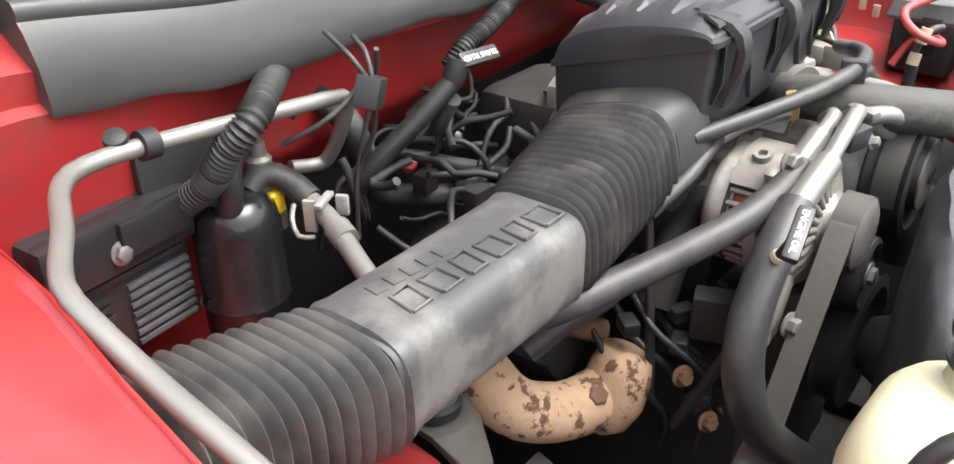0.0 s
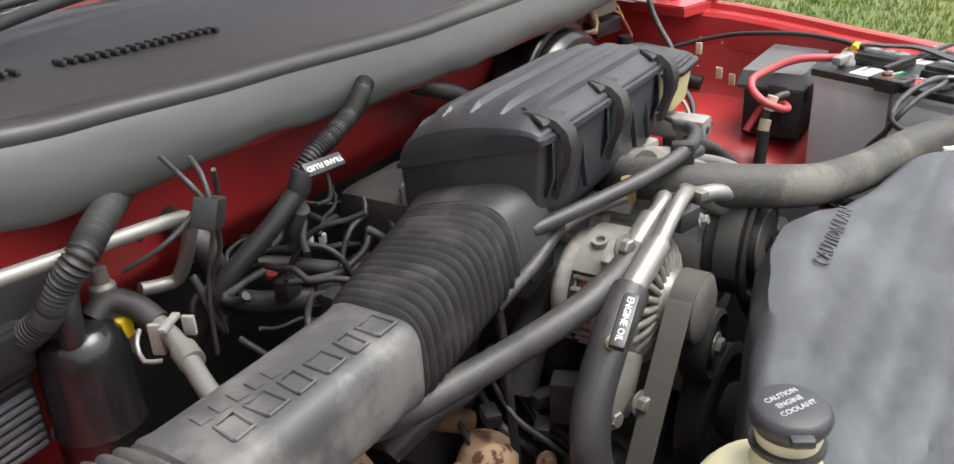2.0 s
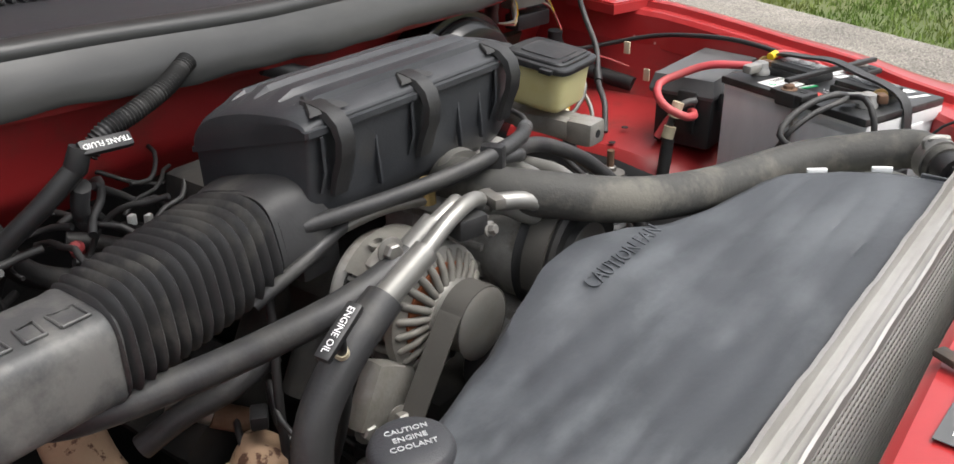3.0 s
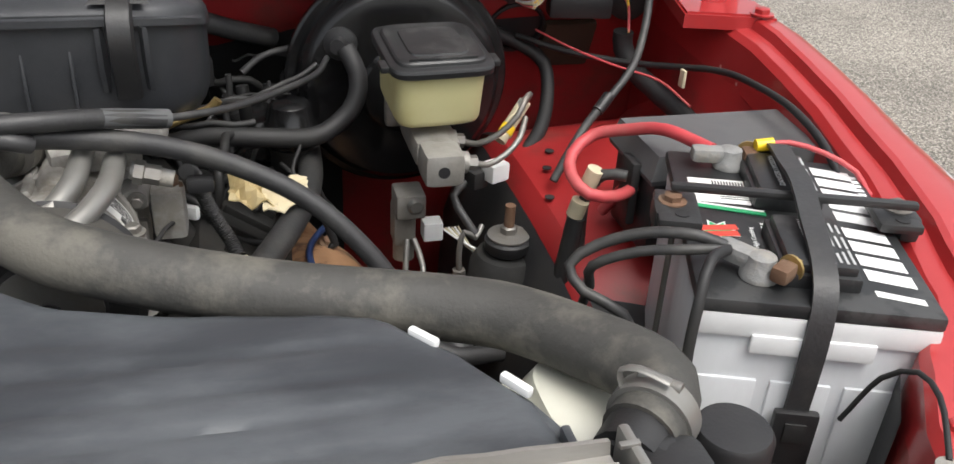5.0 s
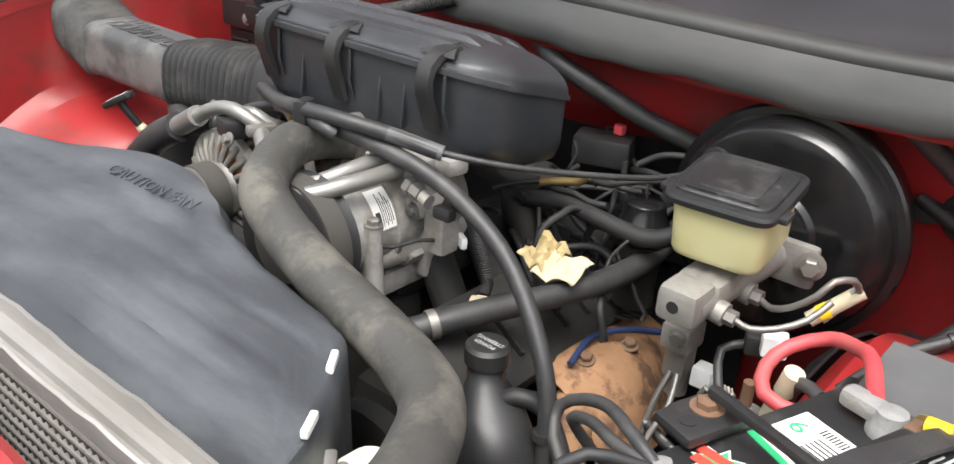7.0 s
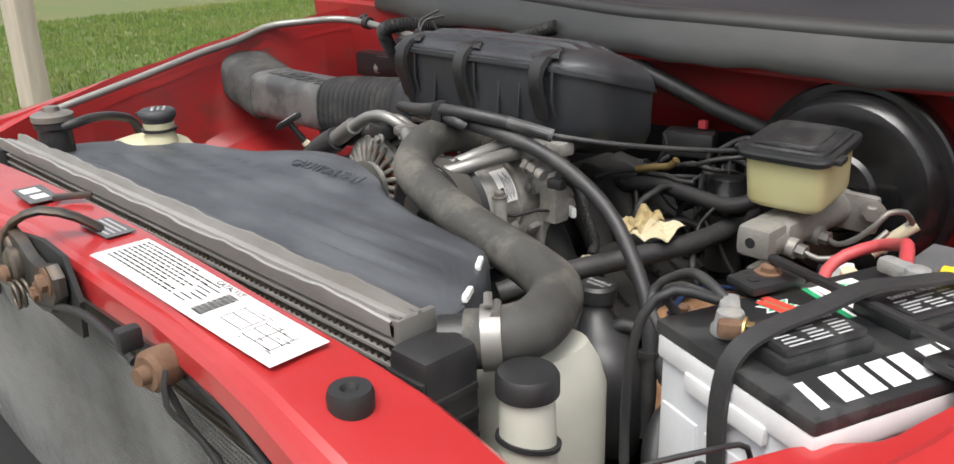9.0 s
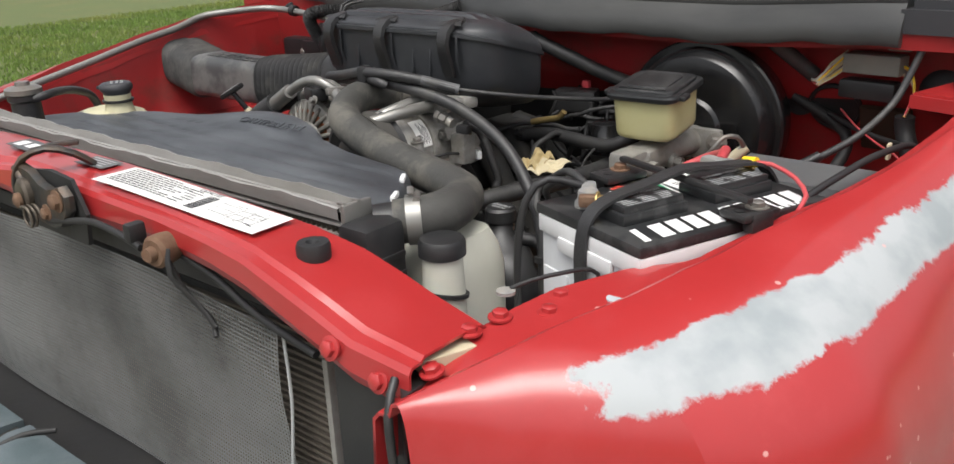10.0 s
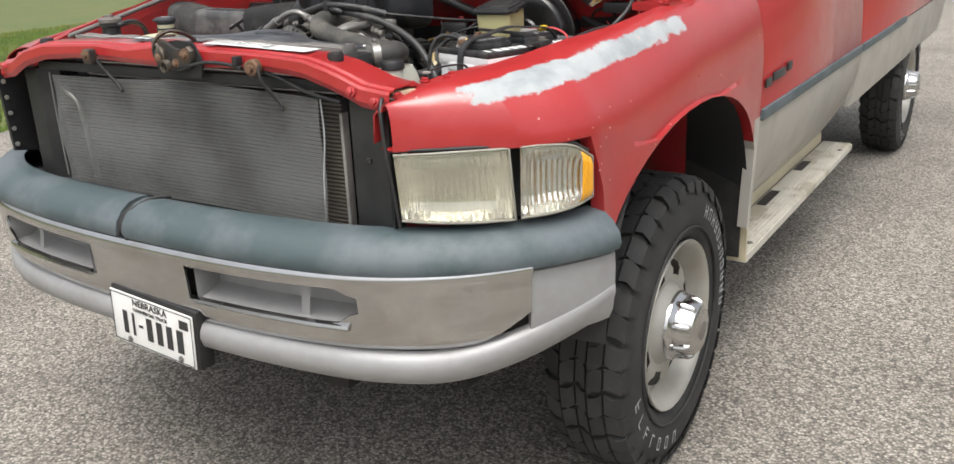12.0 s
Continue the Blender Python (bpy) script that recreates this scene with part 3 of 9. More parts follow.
# radiator support: a stamped red panel over the radiator
def support():
    bm = bmesh.new()
    rows = []
    xs = [-0.61, -0.59, -0.55, -0.48, -0.40, -0.30, -0.20, -0.10, 0.0, 0.10, 0.20, 0.30, 0.40, 0.46, 0.52, 0.56, 0.60, 0.635, 0.665]
    for x in xs:
        d = abs(x - XC)
        top = table(((0, 1.293), (0.15, 1.292), (0.42, 1.284), (0.50, 1.268), (0.58, 1.236), (0.64, 1.229)), d)
        yf = table(((0, 0.168), (0.3, 0.165), (0.5, 0.150), (0.64, 0.160)), d)
        yr = table(((0, 0.256), (0.42, 0.252), (0.5, 0.262), (0.58, 0.272), (0.64, 0.262)), d)
        dip = 0.010 * math.exp(-((d - 0.13) / 0.035) ** 2)
        lip = table(((0, 0.040), (0.1, 0.036), (0.3, 0.026), (0.5, 0.032), (0.64, 0.034)), d)
        rows.append(ring(bm, [(x, yf + 0.006, top - lip - 0.012), (x, yf, top - lip), (x, yf + 0.001, top - 0.0105 - dip), (x, yf + 0.005, top - 0.005 - dip), (x, lerp(yf, yr, 0.15), top - 0.004 - dip), (x, lerp(yf, yr, 0.20), top - dip * 0.6), (x, lerp(yf, yr, 0.7), top + 0.001), (x, yr - 0.008, top - 0.001), (x, yr, top - 0.008), (x, yr + 0.002, top - 0.03)]))
    for a, b in zip(rows, rows[1:]):
        bridge(bm, a, b, False)
    ob = part("radiator_support", bm, RED, truck, "red stamped radiator support panel", smooth=24)
    so = ob.modifiers.new("thick", "SOLIDIFY")
    so.thickness = 0.003
    return ob


support_panel = support()


SEAL_LINE = ((-0.62, 1.105, 1.402), (-0.40, 1.080, 1.380), (-0.20, 1.065, 1.371), (0.10, 1.050, 1.358), (0.50, 1.047, 1.356), (0.76, 1.030, 1.369))


def seal_y(x):
    return table([(p[0], p[1]) for p in SEAL_LINE], x)


def seal_z(x):
    return table([(p[0], p[2]) for p in SEAL_LINE], x)


def seal_mesh():
    """A tall rubber lip that leans back, with a rolled top bead."""
    bm = bmesh.new()
    rows = []
    prof = ((0.010, 0.0), (0.000, 0.001), (-0.004, 0.008), (0.002, 0.030), (0.012, 0.048), (0.018, 0.056), (0.016, 0.062), (0.020, 0.070), (0.034, 0.075), (0.052, 0.072), (0.060, 0.062))
    for i in range(70):
        x = lerp(-0.590, 0.765, i / 69)
        sag = 0.0025 * math.sin(x * 23.0) + 0.0015 * math.sin(x * 61.0 + 1)
        drop = 0.015 * max(0.0, min(1.0, (-0.25 - x) / 0.2))
        rows.append(ring(bm, [(x, seal_y(x) + dy, seal_z(x) + dz + (sag if dz < 0.04 else 0) - drop * max(0.0, 1 - dz / 0.04)) for dy, dz in prof]))
    for a, b in zip(rows, rows[1:]):
        bridge(bm, a, b, False)
    bm.faces.new(rows[0])
    bm.faces.new(list(reversed(rows[-1])))
    return bm


# firewall, inner aprons and engine bay floor
def firewall():
    bm = bmesh.new()
    rows = []
    for i in range(41):
        x = lerp(-0.82, 0.87, i / 40)
        rec = 0.05 * math.exp(-((x - XC) / 0.28) ** 4)
        y, z = seal_y(x), seal_z(x)
        yw = table(((-0.82, 1.112), (-0.45, 1.112), (-0.20, 1.120), (0.10, 1.130), (0.40, 1.150), (0.87, 1.155)), x)
        rows.append(ring(bm, [(x, 1.21 + rec, 0.55), (x, 1.21 + rec, 1.08), (x, 1.19, 1.20), (x, yw + 0.012, 1.258), (x, yw + 0.004, 1.270), (x, yw, 1.284), (x, yw - 0.004, z - 0.030), (x, yw - 0.006, z - 0.012), (x, y + 0.014, z - 0.006), (x, y + 0.012, z + 0.02), (x, y + 0.06, z + 0.05)]))
    for a, b in zip(rows, rows[1:]):
        bridge(bm, a, b, False)
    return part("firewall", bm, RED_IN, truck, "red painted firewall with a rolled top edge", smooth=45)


firewall()
# black sheet added in front of the red firewall to darken its centre
dark_sheet_rows = []
for i in range(25):
    x = lerp(-0.37, 0.40, i / 24)
    rec = 0.05 * math.exp(-((x - XC) / 0.28) ** 4)
    dark_sheet_rows.append([(x, 1.198 + rec, 0.60), (x, 1.198 + rec, 1.08), (x, 1.178, 1.20), (x, 1.158, 1.262), (x, 1.150, 1.276), (x, 1.160, 1.280)])
part("black_firewall_sheet", loft(dark_sheet_rows, False, False), DARKRUB, truck, "black insulation pad on the firewall", smooth=45)


def apron(s):
    bm = bmesh.new()
    rows = []
    for i in range(27):
        y = lerp(0.24, 1.19, i / 26)
        xi = table(FENDER_IN if s > 0 else FENDER_IN_P, y)
        hump = math.exp(-((y - 0.93) / 0.26) ** 4)
        zsh = lerp(1.02, 1.135, hump)
        xk = lerp(0.62, 0.575 if s > 0 else 0.525, hump)
        zt = table(RIDGE_Z, y) - 0.06 if s > 0 else table(LIP_Z_P, y) - 0.045
        rows.append(ring(bm, [(side(xx, s), y, zz) for xx, zz in ((xk - 0.05, 0.72), (xk - 0.03, zsh - 0.10), (xk, zsh - 0.02), (xk + 0.02, zsh), (lerp(xk, xi, 0.5), zsh + 0.008), (xi - 0.035, zsh + 0.015), (xi - 0.012, zsh + 0.04), (xi - 0.004, zt), (xi + 0.003, zt + 0.025))]))
    for a, b in zip(rows, rows[1:]):
        bridge(bm, a, b, False)
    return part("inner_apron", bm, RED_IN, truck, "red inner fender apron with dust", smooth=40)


apron(1)
apron(-1)
# black sheets added over each apron's inner drop, for the shade there
for s in (1, -1):
    rows_ = []
    for i in range(14):
        y = lerp(0.30, 1.17, i / 13)
        hump = math.exp(-((y - 0.93) / 0.26) ** 4)
        xk, zsh = lerp(0.62, 0.575 if s > 0 else 0.525, hump), lerp(1.02, 1.135, hump)
        w = 0.004 * math.sin(y * 31)
        rows_.append([(side(x, s), y, z) for x, z in ((xk - 0.062 + w, 0.66), (xk - 0.045 + w, zsh - 0.11), (xk - 0.016 + w, zsh - 0.022), (xk - 0.006, zsh - 0.008), (xk - 0.004, zsh - 0.012))])
    part("splash_shield", loft(rows_, False, False), DARKRUB, truck, "black rubber splash shield below the apron", smooth=40)
# black sheet over the red apron: shade of the gap beside the battery
gap_shade_rows = []
for i in range(13):
    y = lerp(0.37, 0.66, i / 12)
    xi = table(FENDER_IN, y)
    gap_shade_rows.append([(xi - 0.012, y, table(RIDGE_Z, y) - 0.042), (xi - 0.014, y, 1.12), (xi - 0.035, y, 1.06), (xi - 0.12, y, 1.05), (xi - 0.122, y, 1.045)])
part("splash_liner", loft(gap_shade_rows, False, False), DARKRUB, truck, "black splash liner beside the battery", smooth=40)
# near-black floor added to close the bay's open underside
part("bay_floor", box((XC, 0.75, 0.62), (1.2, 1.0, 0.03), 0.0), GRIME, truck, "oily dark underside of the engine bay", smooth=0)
for s in (1, -1):
    part("wheel_liner", loft([[(side(x, s), 0.935 + (0.50 + 0.02 * k) * math.cos(w), max(0.5, 0.66 + 0.475 * math.sin(w))) for w in [math.pi * i / 20 for i in range(21)]] for k, x in enumerate((0.985, 0.80, 0.60))], closed=False, cap=False), DARKRUB, truck, "black wheel arch liner")
    # near-black panel added to close the arch behind the wheel
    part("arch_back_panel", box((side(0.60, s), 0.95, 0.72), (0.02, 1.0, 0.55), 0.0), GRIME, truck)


# cowl behind the seal
def cowl():
    bm = bmesh.new()
    rows = []
    for i in range(49):
        x = lerp(-0.84, 0.89, i / 48)
        y, z = seal_y(x), seal_z(x) + 0.068
        back = 1.50 + 0.12 * (abs(x - XC) / 0.85) ** 2
        rows.append(ring(bm, [(x, y + 0.05, z - 0.03), (x, y + 0.045, z - 0.002), (x, y + 0.07, z + 0.004), (x, lerp(y, back, 0.45), z + 0.018), (x, lerp(y, back, 0.5), z + 0.010), (x, lerp(y, back, 0.8), z + 0.018), (x, back, z + 0.026), (x, back + 0.02, z + 0.015)]))
    for a, b in zip(rows, rows[1:]):
        bridge(bm, a, b, False)
    ob = part("cowl", bm, COWL, truck, "faded grey plastic cowl below the windshield", smooth=30)
    for k in range(26):
        x = -0.42 + k * 0.0125
        if 5 < k < 9:
            continue
        y = lerp(seal_y(x), 1.50, 0.40)
        part("vent_slot", box((x, y, seal_z(x) + 0.0865), (0.006, 0.020, 0.006), 0.002), DARKRUB, ob, smooth=0)
    return ob


cowl()


# the raised hood leans over the back of the bay
def hood():
    outer, inner = [], []
    for i in range(9):
        t = i / 8
        y, z, w = 1.38 - 0.50 * t, 1.62 + 1.08 * t, lerp(0.82, 0.70, t)
        row = [(XC + w * u, y + 0.05 * (u * u - 1) * (1 - 0.4 * t), z - 0.03 * (u * u)) for u in (-1, -0.75, -0.5, -0.25, 0, 0.25, 0.5, 0.75, 1)]
        outer.append([(x, yy + 0.03, zz + 0.015) for x, yy, zz in row])
        inner.append([(x, yy, zz) for x, yy, zz in row])
    ob = part("hood", loft([a + b[::-1] for a, b in zip(outer, inner)]), RED, truck, "red hood propped open over the bay", smooth=40)
    part("hood_liner", loft([[(XC + (x - XC) * 0.88, yy - 0.012, zz) for x, yy, zz in r] for r in inner[1:-1]], False, False), DARKRUB, ob, "black felt liner under the hood", smooth=40)
    for k in (-0.45, 0.45):
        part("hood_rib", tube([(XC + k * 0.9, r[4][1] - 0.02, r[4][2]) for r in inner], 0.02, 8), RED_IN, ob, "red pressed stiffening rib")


hood()
part("cowl_seal", seal_mesh(), SEAL, truck, "long grey rubber hood seal along the cowl", smooth=50)

# ---- bumper, lamps, radiator support front ----
def bumper_line(out):
    """The bumper's plan, pushed outward by out metres; runs from end to end."""
    half = [(0, 0.075), (0.2, 0.078), (0.40, 0.092), (0.58, 0.125), (0.73, 0.195), (0.84, 0.295), (0.91, 0.40), (0.930, 0.452)]
    pts = [Vector((XC - x, y, 0)) for x, y in reversed(half)] + [Vector((XC + x, y, 0)) for x, y in half[1:]]
    path = curve(pts, 0.02)
    return [p + Vector((t.y, -t.x, 0)) * out for p, (t, a, b) in zip(path, frames(path))]


def strip(levels, lo=None, hi=None, ends=True, lift=0.0):
    """A strip along the bumper: (outward, z) levels from top to bottom, between x = lo and hi."""
    bm = bmesh.new()
    keep = [i for i, p in enumerate(bumper_line(0)) if (lo is None or p.x >= lo) and (hi is None or p.x <= hi)]
    rs = []
    for o, z in levels:
        ln = bumper_line(o)
        rs.append(ring(bm, [Vector((ln[i].x, ln[i].y, z + lift * max(0.0, (abs(ln[i].x - XC) - 0.68) / 0.27) ** 2)) for i in keep]))
    for a, b in zip(rs, rs[1:]):
        bridge(bm, a, b, False)
    if ends:
        for k in (0, -1):
            bm.faces.new([r[k] for r in rs])
    return bm


bumper = thing("front_bumper", (XC, 0.1, 0.62), "chrome front bumper with a grey plastic top pad", "bumper")
PADLEV = [(-0.03, 0.955), (-0.002, 0.958), (0.022, 0.953), (0.045, 0.938), (0.062, 0.918), (0.068, 0.897), (0.062, 0.882), (0.03, 0.878), (-0.03, 0.876)]
part("pad", strip(PADLEV, None, 0.004), PAD, bumper, "faded grey-blue plastic pad", smooth=60)
part("pad", strip(PADLEV, 0.004, None), PAD, bumper, "faded grey-blue plastic pad", smooth=60)
part("pad_joint", strip([(-0.02, 0.950), (0.02, 0.947), (0.043, 0.934), (0.060, 0.916), (0.064, 0.897), (0.058, 0.884)], -0.03, 0.035, False), DARKRUB, bumper)


def chrome_face():
    """The chrome beam with its two long openings cut through, round at their outer ends."""
    bm = bmesh.new()
    levels = [(0.036, 0.882), (0.056, 0.879), (0.064, 0.870), (0.0655, 0.862), (0.063, 0.854), (0.060, 0.845), (0.0585, 0.825), (0.057, 0.805), (0.056, 0.787), (0.055, 0.768), (0.053, 0.750), (0.050, 0.732), (0.044, 0.716), (0.034, 0.706), (0.020, 0.702)]
    base = bumper_line(0)
    keep = [i for i, p in enumerate(base) if abs(p.x - XC) < 0.846]
    rs = []
    for r, (o, z) in enumerate(levels):
        ln = bumper_line(o)
        row = []
        for i in keep:
            d = abs(base[i].x - XC)
            zz = z + 0.02 * (d / 0.9) ** 2
            if 5 <= r <= 9 and d > 0.53:
                zz = lerp(zz, 0.812 + 0.02 * (d / 0.9) ** 2, min(0.55, ((d - 0.53) / 0.05) ** 2) if d < 0.59 else 0.55 * max(0.0, (0.68 - d) / 0.09))
            low = 0.700 + 0.02 * (d / 0.9) ** 2 + 0.075 * max(0.0, (d - 0.72) / 0.125) ** 2
            row.append(Vector((ln[i].x, ln[i].y, max(zz, low + 0.0008 * (len(levels) - r)))))
        rs.append(ring(bm, row))
    for r, (a, b) in enumerate(zip(rs, rs[1:])):
        for k in range(len(a) - 1):
            d = (abs(base[keep[k]].x - XC) + abs(base[keep[k + 1]].x - XC)) / 2
            if 5 <= r < 9 and 0.165 < d < 0.58:
                continue
            bm.faces.new((a[k], a[k + 1], b[k + 1], b[k]))
    return bm


chrome = part("chrome_beam", chrome_face(), CHROME, bumper, "dull chrome beam with two long air openings", smooth=35)
cs = chrome.modifiers.new("thick", "SOLIDIFY")
cs.thickness, cs.offset = 0.006, -1
for s in (1, -1):
    x0, x1 = sorted((XC + s * 0.165, XC + s * 0.585))
    part("opening_insert", strip([(0.050, 0.852), (0.012, 0.846), (-0.018, 0.830), (-0.018, 0.788), (0.010, 0.774), (0.050, 0.768)], x0, x1), VALANCE, bumper, "silver plastic insert in the opening", smooth=40)
    part("opening_slit", strip([(0.016, 0.851), (-0.010, 0.842), (-0.014, 0.832)], XC + min(s * 0.25, s * 0.42), XC + max(s * 0.25, s * 0.42), False), DARKRUB, bumper, "dark slit at the back of the opening")
    part("opening_post", strip([(0.026, 0.850), (0.022, 0.812), (0.030, 0.766)], XC + min(s * 0.43, s * 0.475), XC + max(s * 0.43, s * 0.475), False), VALANCE, bumper)
    part("opening_lip", strip([(0.050, 0.776), (0.062, 0.774), (0.064, 0.768), (0.060, 0.763), (0.054, 0.761)], XC + min(s * 0.165, s * 0.575), XC + max(s * 0.165, s * 0.575)), CHROME, bumper, "bright rolled lip under the opening", smooth=50)
    lo, hi = (0.86, None) if s > 0 else (None, 2 * XC - 0.86)
    part("end_cap", strip([(0.030, 0.880), (0.050, 0.872), (0.052, 0.84), (0.050, 0.78), (0.046, 0.745), (0.036, 0.722)], lo, hi), VALANCE, bumper, "grey-silver plastic end cap", smooth=40)
part("lower_valance", strip([(0.028, 0.712), (0.044, 0.704), (0.052, 0.690), (0.053, 0.672), (0.044, 0.650), (0.022, 0.634), (-0.03, 0.626)], lift=0.090), VALANCE, bumper, "dull silver plastic valance", smooth=45)
part("tie", tube([(0.052, 0.118, 0.958), (0.03, 0.085, 0.959), (0.012, 0.045, 0.945), (-0.004, 0.02, 0.915), (-0.012, 0.008, 0.885)], 0.004, 6), DARKRUB, bumper, "black cable tie round the pad")


part("bumper_filler", strip([(-0.03, 0.93), (-0.05, 0.925), (-0.09, 0.92), (-0.12, 0.918)], 2 * XC - 0.72, 0.72, False), DARKRUB, bumper, "dark gap cover behind the pad")


def plate():
    p = thing("licence_plate", (0.049, 0.01, 0.61), "white licence plate on a black bracket", "licence plate")
    tilt = Matrix.Rotation(radians(4), 3, "Y")
    part("bracket", box((0.051, 0.040, 0.674), (0.292, 0.045, 0.146), 0.008, tilt), BLACK, p, "black plastic plate bracket")
    sheetm = part("sheet", box((0.049, 0.014, 0.672), (0.279, 0.003, 0.130), 0.001, tilt), PAPER, p, "white embossed plate")
    face = Matrix.Translation((0.049, 0.0112, 0.672)) @ tilt.to_4x4() @ Matrix.Rotation(radians(90), 4, "X")
    rim = bars([(-0.137, -0.062, 0.274, 0.0025), (-0.137, 0.0595, 0.274, 0.0025), (-0.137, -0.062, 0.0025, 0.124), (0.1345, -0.062, 0.0025, 0.124)])
    part("plate_border", placed(rim, face), INK, sheetm, smooth=0)
    PLATE_BARS = [(-0.10, -0.038, 0.016, 0.058), (-0.068, -0.038, 0.009, 0.058), (-0.046, -0.012, 0.016, 0.007), (-0.018, -0.038, 0.020, 0.058), (0.016, -0.038, 0.020, 0.058), (0.050, -0.038, 0.020, 0.058), (0.084, -0.038, 0.022, 0.058)]
    for x, y, w_, h_ in PLATE_BARS:
        part("plate_number", placed(bars([(x, y, w_, h_)]), face), INK, sheetm, smooth=0)
    part("plate_state", placed(text_mesh("NEBRASKA", 0.024), face @ Matrix.Translation((-0.002, 0.048, 0))), INK, sheetm, smooth=0)
    part("plate_type", placed(text_mesh("COMMERCIAL TRUCK", 0.012), face @ Matrix.Translation((-0.002, 0.030, 0))), INK, sheetm, smooth=0)
    part("plate_sticker", placed(bars([(0.096, 0.026, 0.030, 0.022)]), face), INK, sheetm, smooth=0)
    for x in (-0.082, 0.092):
        part("plate_screw", hexbolt(face @ Vector((x, -0.052, 0)), (0, -1, 0), 0.005, 0.004), STEEL, sheetm)


plate()


# lamps
def lamp(name, pts_top, pts_low, label, lens_mat, amber_from=None):
    """A moulded lamp: a clear, fluted lens over a bright reflector."""
    lt = thing(name, pts_top[0], label, "vehicle lamp")
    top, low = curve(pts_top, 0.006), curve(pts_low, 0.006)
    n = min(len(top), len(low))
    top, low = top[:n], low[:n]
    rows, amber_rows = [], []
    for i in range(n):
        a, b = top[i], low[i]
        t = Vector((top[min(i + 1, n - 1)] - top[max(i - 1, 0)])).normalized()
        out = Vector((t.y, -t.x, 0))
        col = []
        for k in range(13):
            w = k / 12
            bulge = 0.010 * (1 - (2 * w - 1) ** 6) * (1 - (2 * i / (n - 1) - 1) ** 14)
            flute = 0.0026 * (i % 2) * (1 if 1 < k < 11 else 0.3)
            col.append(a.lerp(b, w) + out * (bulge + flute))
        (rows if amber_from is None or i / n < amber_from else amber_rows).append(col)
        if amber_from and not amber_rows == [] and len(amber_rows) == 1:
            rows.append(col)
    part("lens", loft(rows, False, False), lens_mat, lt, "clear fluted lens", smooth=10).visible_shadow = False
    if amber_rows:
        part("amber_lens", loft(amber_rows, False, False), AMBER, lt, "amber side reflector", smooth=10)
    back = []
    for i in range(n):
        t = (top[min(i + 1, n - 1)] - top[max(i - 1, 0)]).normalized()
        inn = Vector((-t.y, t.x, 0))
        e = 0.030 * (1 - (2 * i / (n - 1) - 1) ** 4)
        back.append([top[i].lerp(low[i], k / 8) + inn * (0.004 + 0.003 * (i % 2) + e * (1 - (k / 4 - 1) ** 4)) for k in range(9)])
    part("reflector", loft(back, False, False), REFLECT, lt, "silvered reflector", smooth=8)
    frame_pts = [top[0] + Vector((0, 0, 0.003))] + [p + Vector((0, 0, 0.003)) for p in top[1:]] + [p - Vector((0, 0, 0.003)) for p in reversed(low)]
    part("bezel", tube(frame_pts, 0.0028, 6, smooth=False, closed=False), BEZEL, lt, "yellowed lens rim")
    return lt


REFLECT = mat("silvered_reflector", (0.66, 0.65, 0.58), 0.24, 0.85, var=0.08, bump=0.5, bscale=55)
BEZEL = mat("yellowed_lens_rim", (0.26, 0.25, 0.21), 0.3, var=0.05, bump=0)
lamp("headlight", [(0.686, 0.136, 1.108), (0.75, 0.165, 1.111), (0.82, 0.212, 1.113), (0.878, 0.259, 1.113)], [(0.690, 0.144, 0.984), (0.75, 0.172, 0.980), (0.82, 0.216, 0.978), (0.874, 0.262, 0.978)], "rectangular headlight with a hazy fluted lens", LENS)
lamp("turn_signal", [(0.886, 0.266, 1.114), (0.925, 0.308, 1.113), (0.953, 0.352, 1.104), (0.970, 0.398, 1.075)], [(0.882, 0.270, 0.980), (0.921, 0.312, 0.982), (0.950, 0.358, 0.987), (0.968, 0.404, 0.998)], "clear corner signal lamp with an amber end", CLEARLENS, 0.72)
lamp_box = bmesh.new()
box((0.75, 0.305, 1.04), (0.20, 0.10, 0.15), 0.0, Matrix.Rotation(radians(33), 3, "Z"), bm=lamp_box)
box((0.865, 0.405, 1.04), (0.10, 0.10, 0.14), 0.0, Matrix.Rotation(radians(52), 3, "Z"), bm=lamp_box)
part("lamp_housing", lamp_box, DARKRUB, truck, "black lamp housing behind the lenses", smooth=0)
part("lamp_gap_seal", tube([(0.672, 0.142, 1.117), (0.75, 0.178, 1.119), (0.82, 0.224, 1.120), (0.885, 0.274, 1.121), (0.94, 0.345, 1.116), (0.962, 0.395, 1.09)], 0.004, 6), DARKRUB, truck)
part("fender_edge_trim", tube([(0.650, 0.160, 1.212), (0.660, 0.140, 1.190), (0.668, 0.137, 1.12), (0.676, 0.142, 1.04), (0.682, 0.148, 0.965)], 0.004, 8), BLACK, truck, "black rubber edge trim")


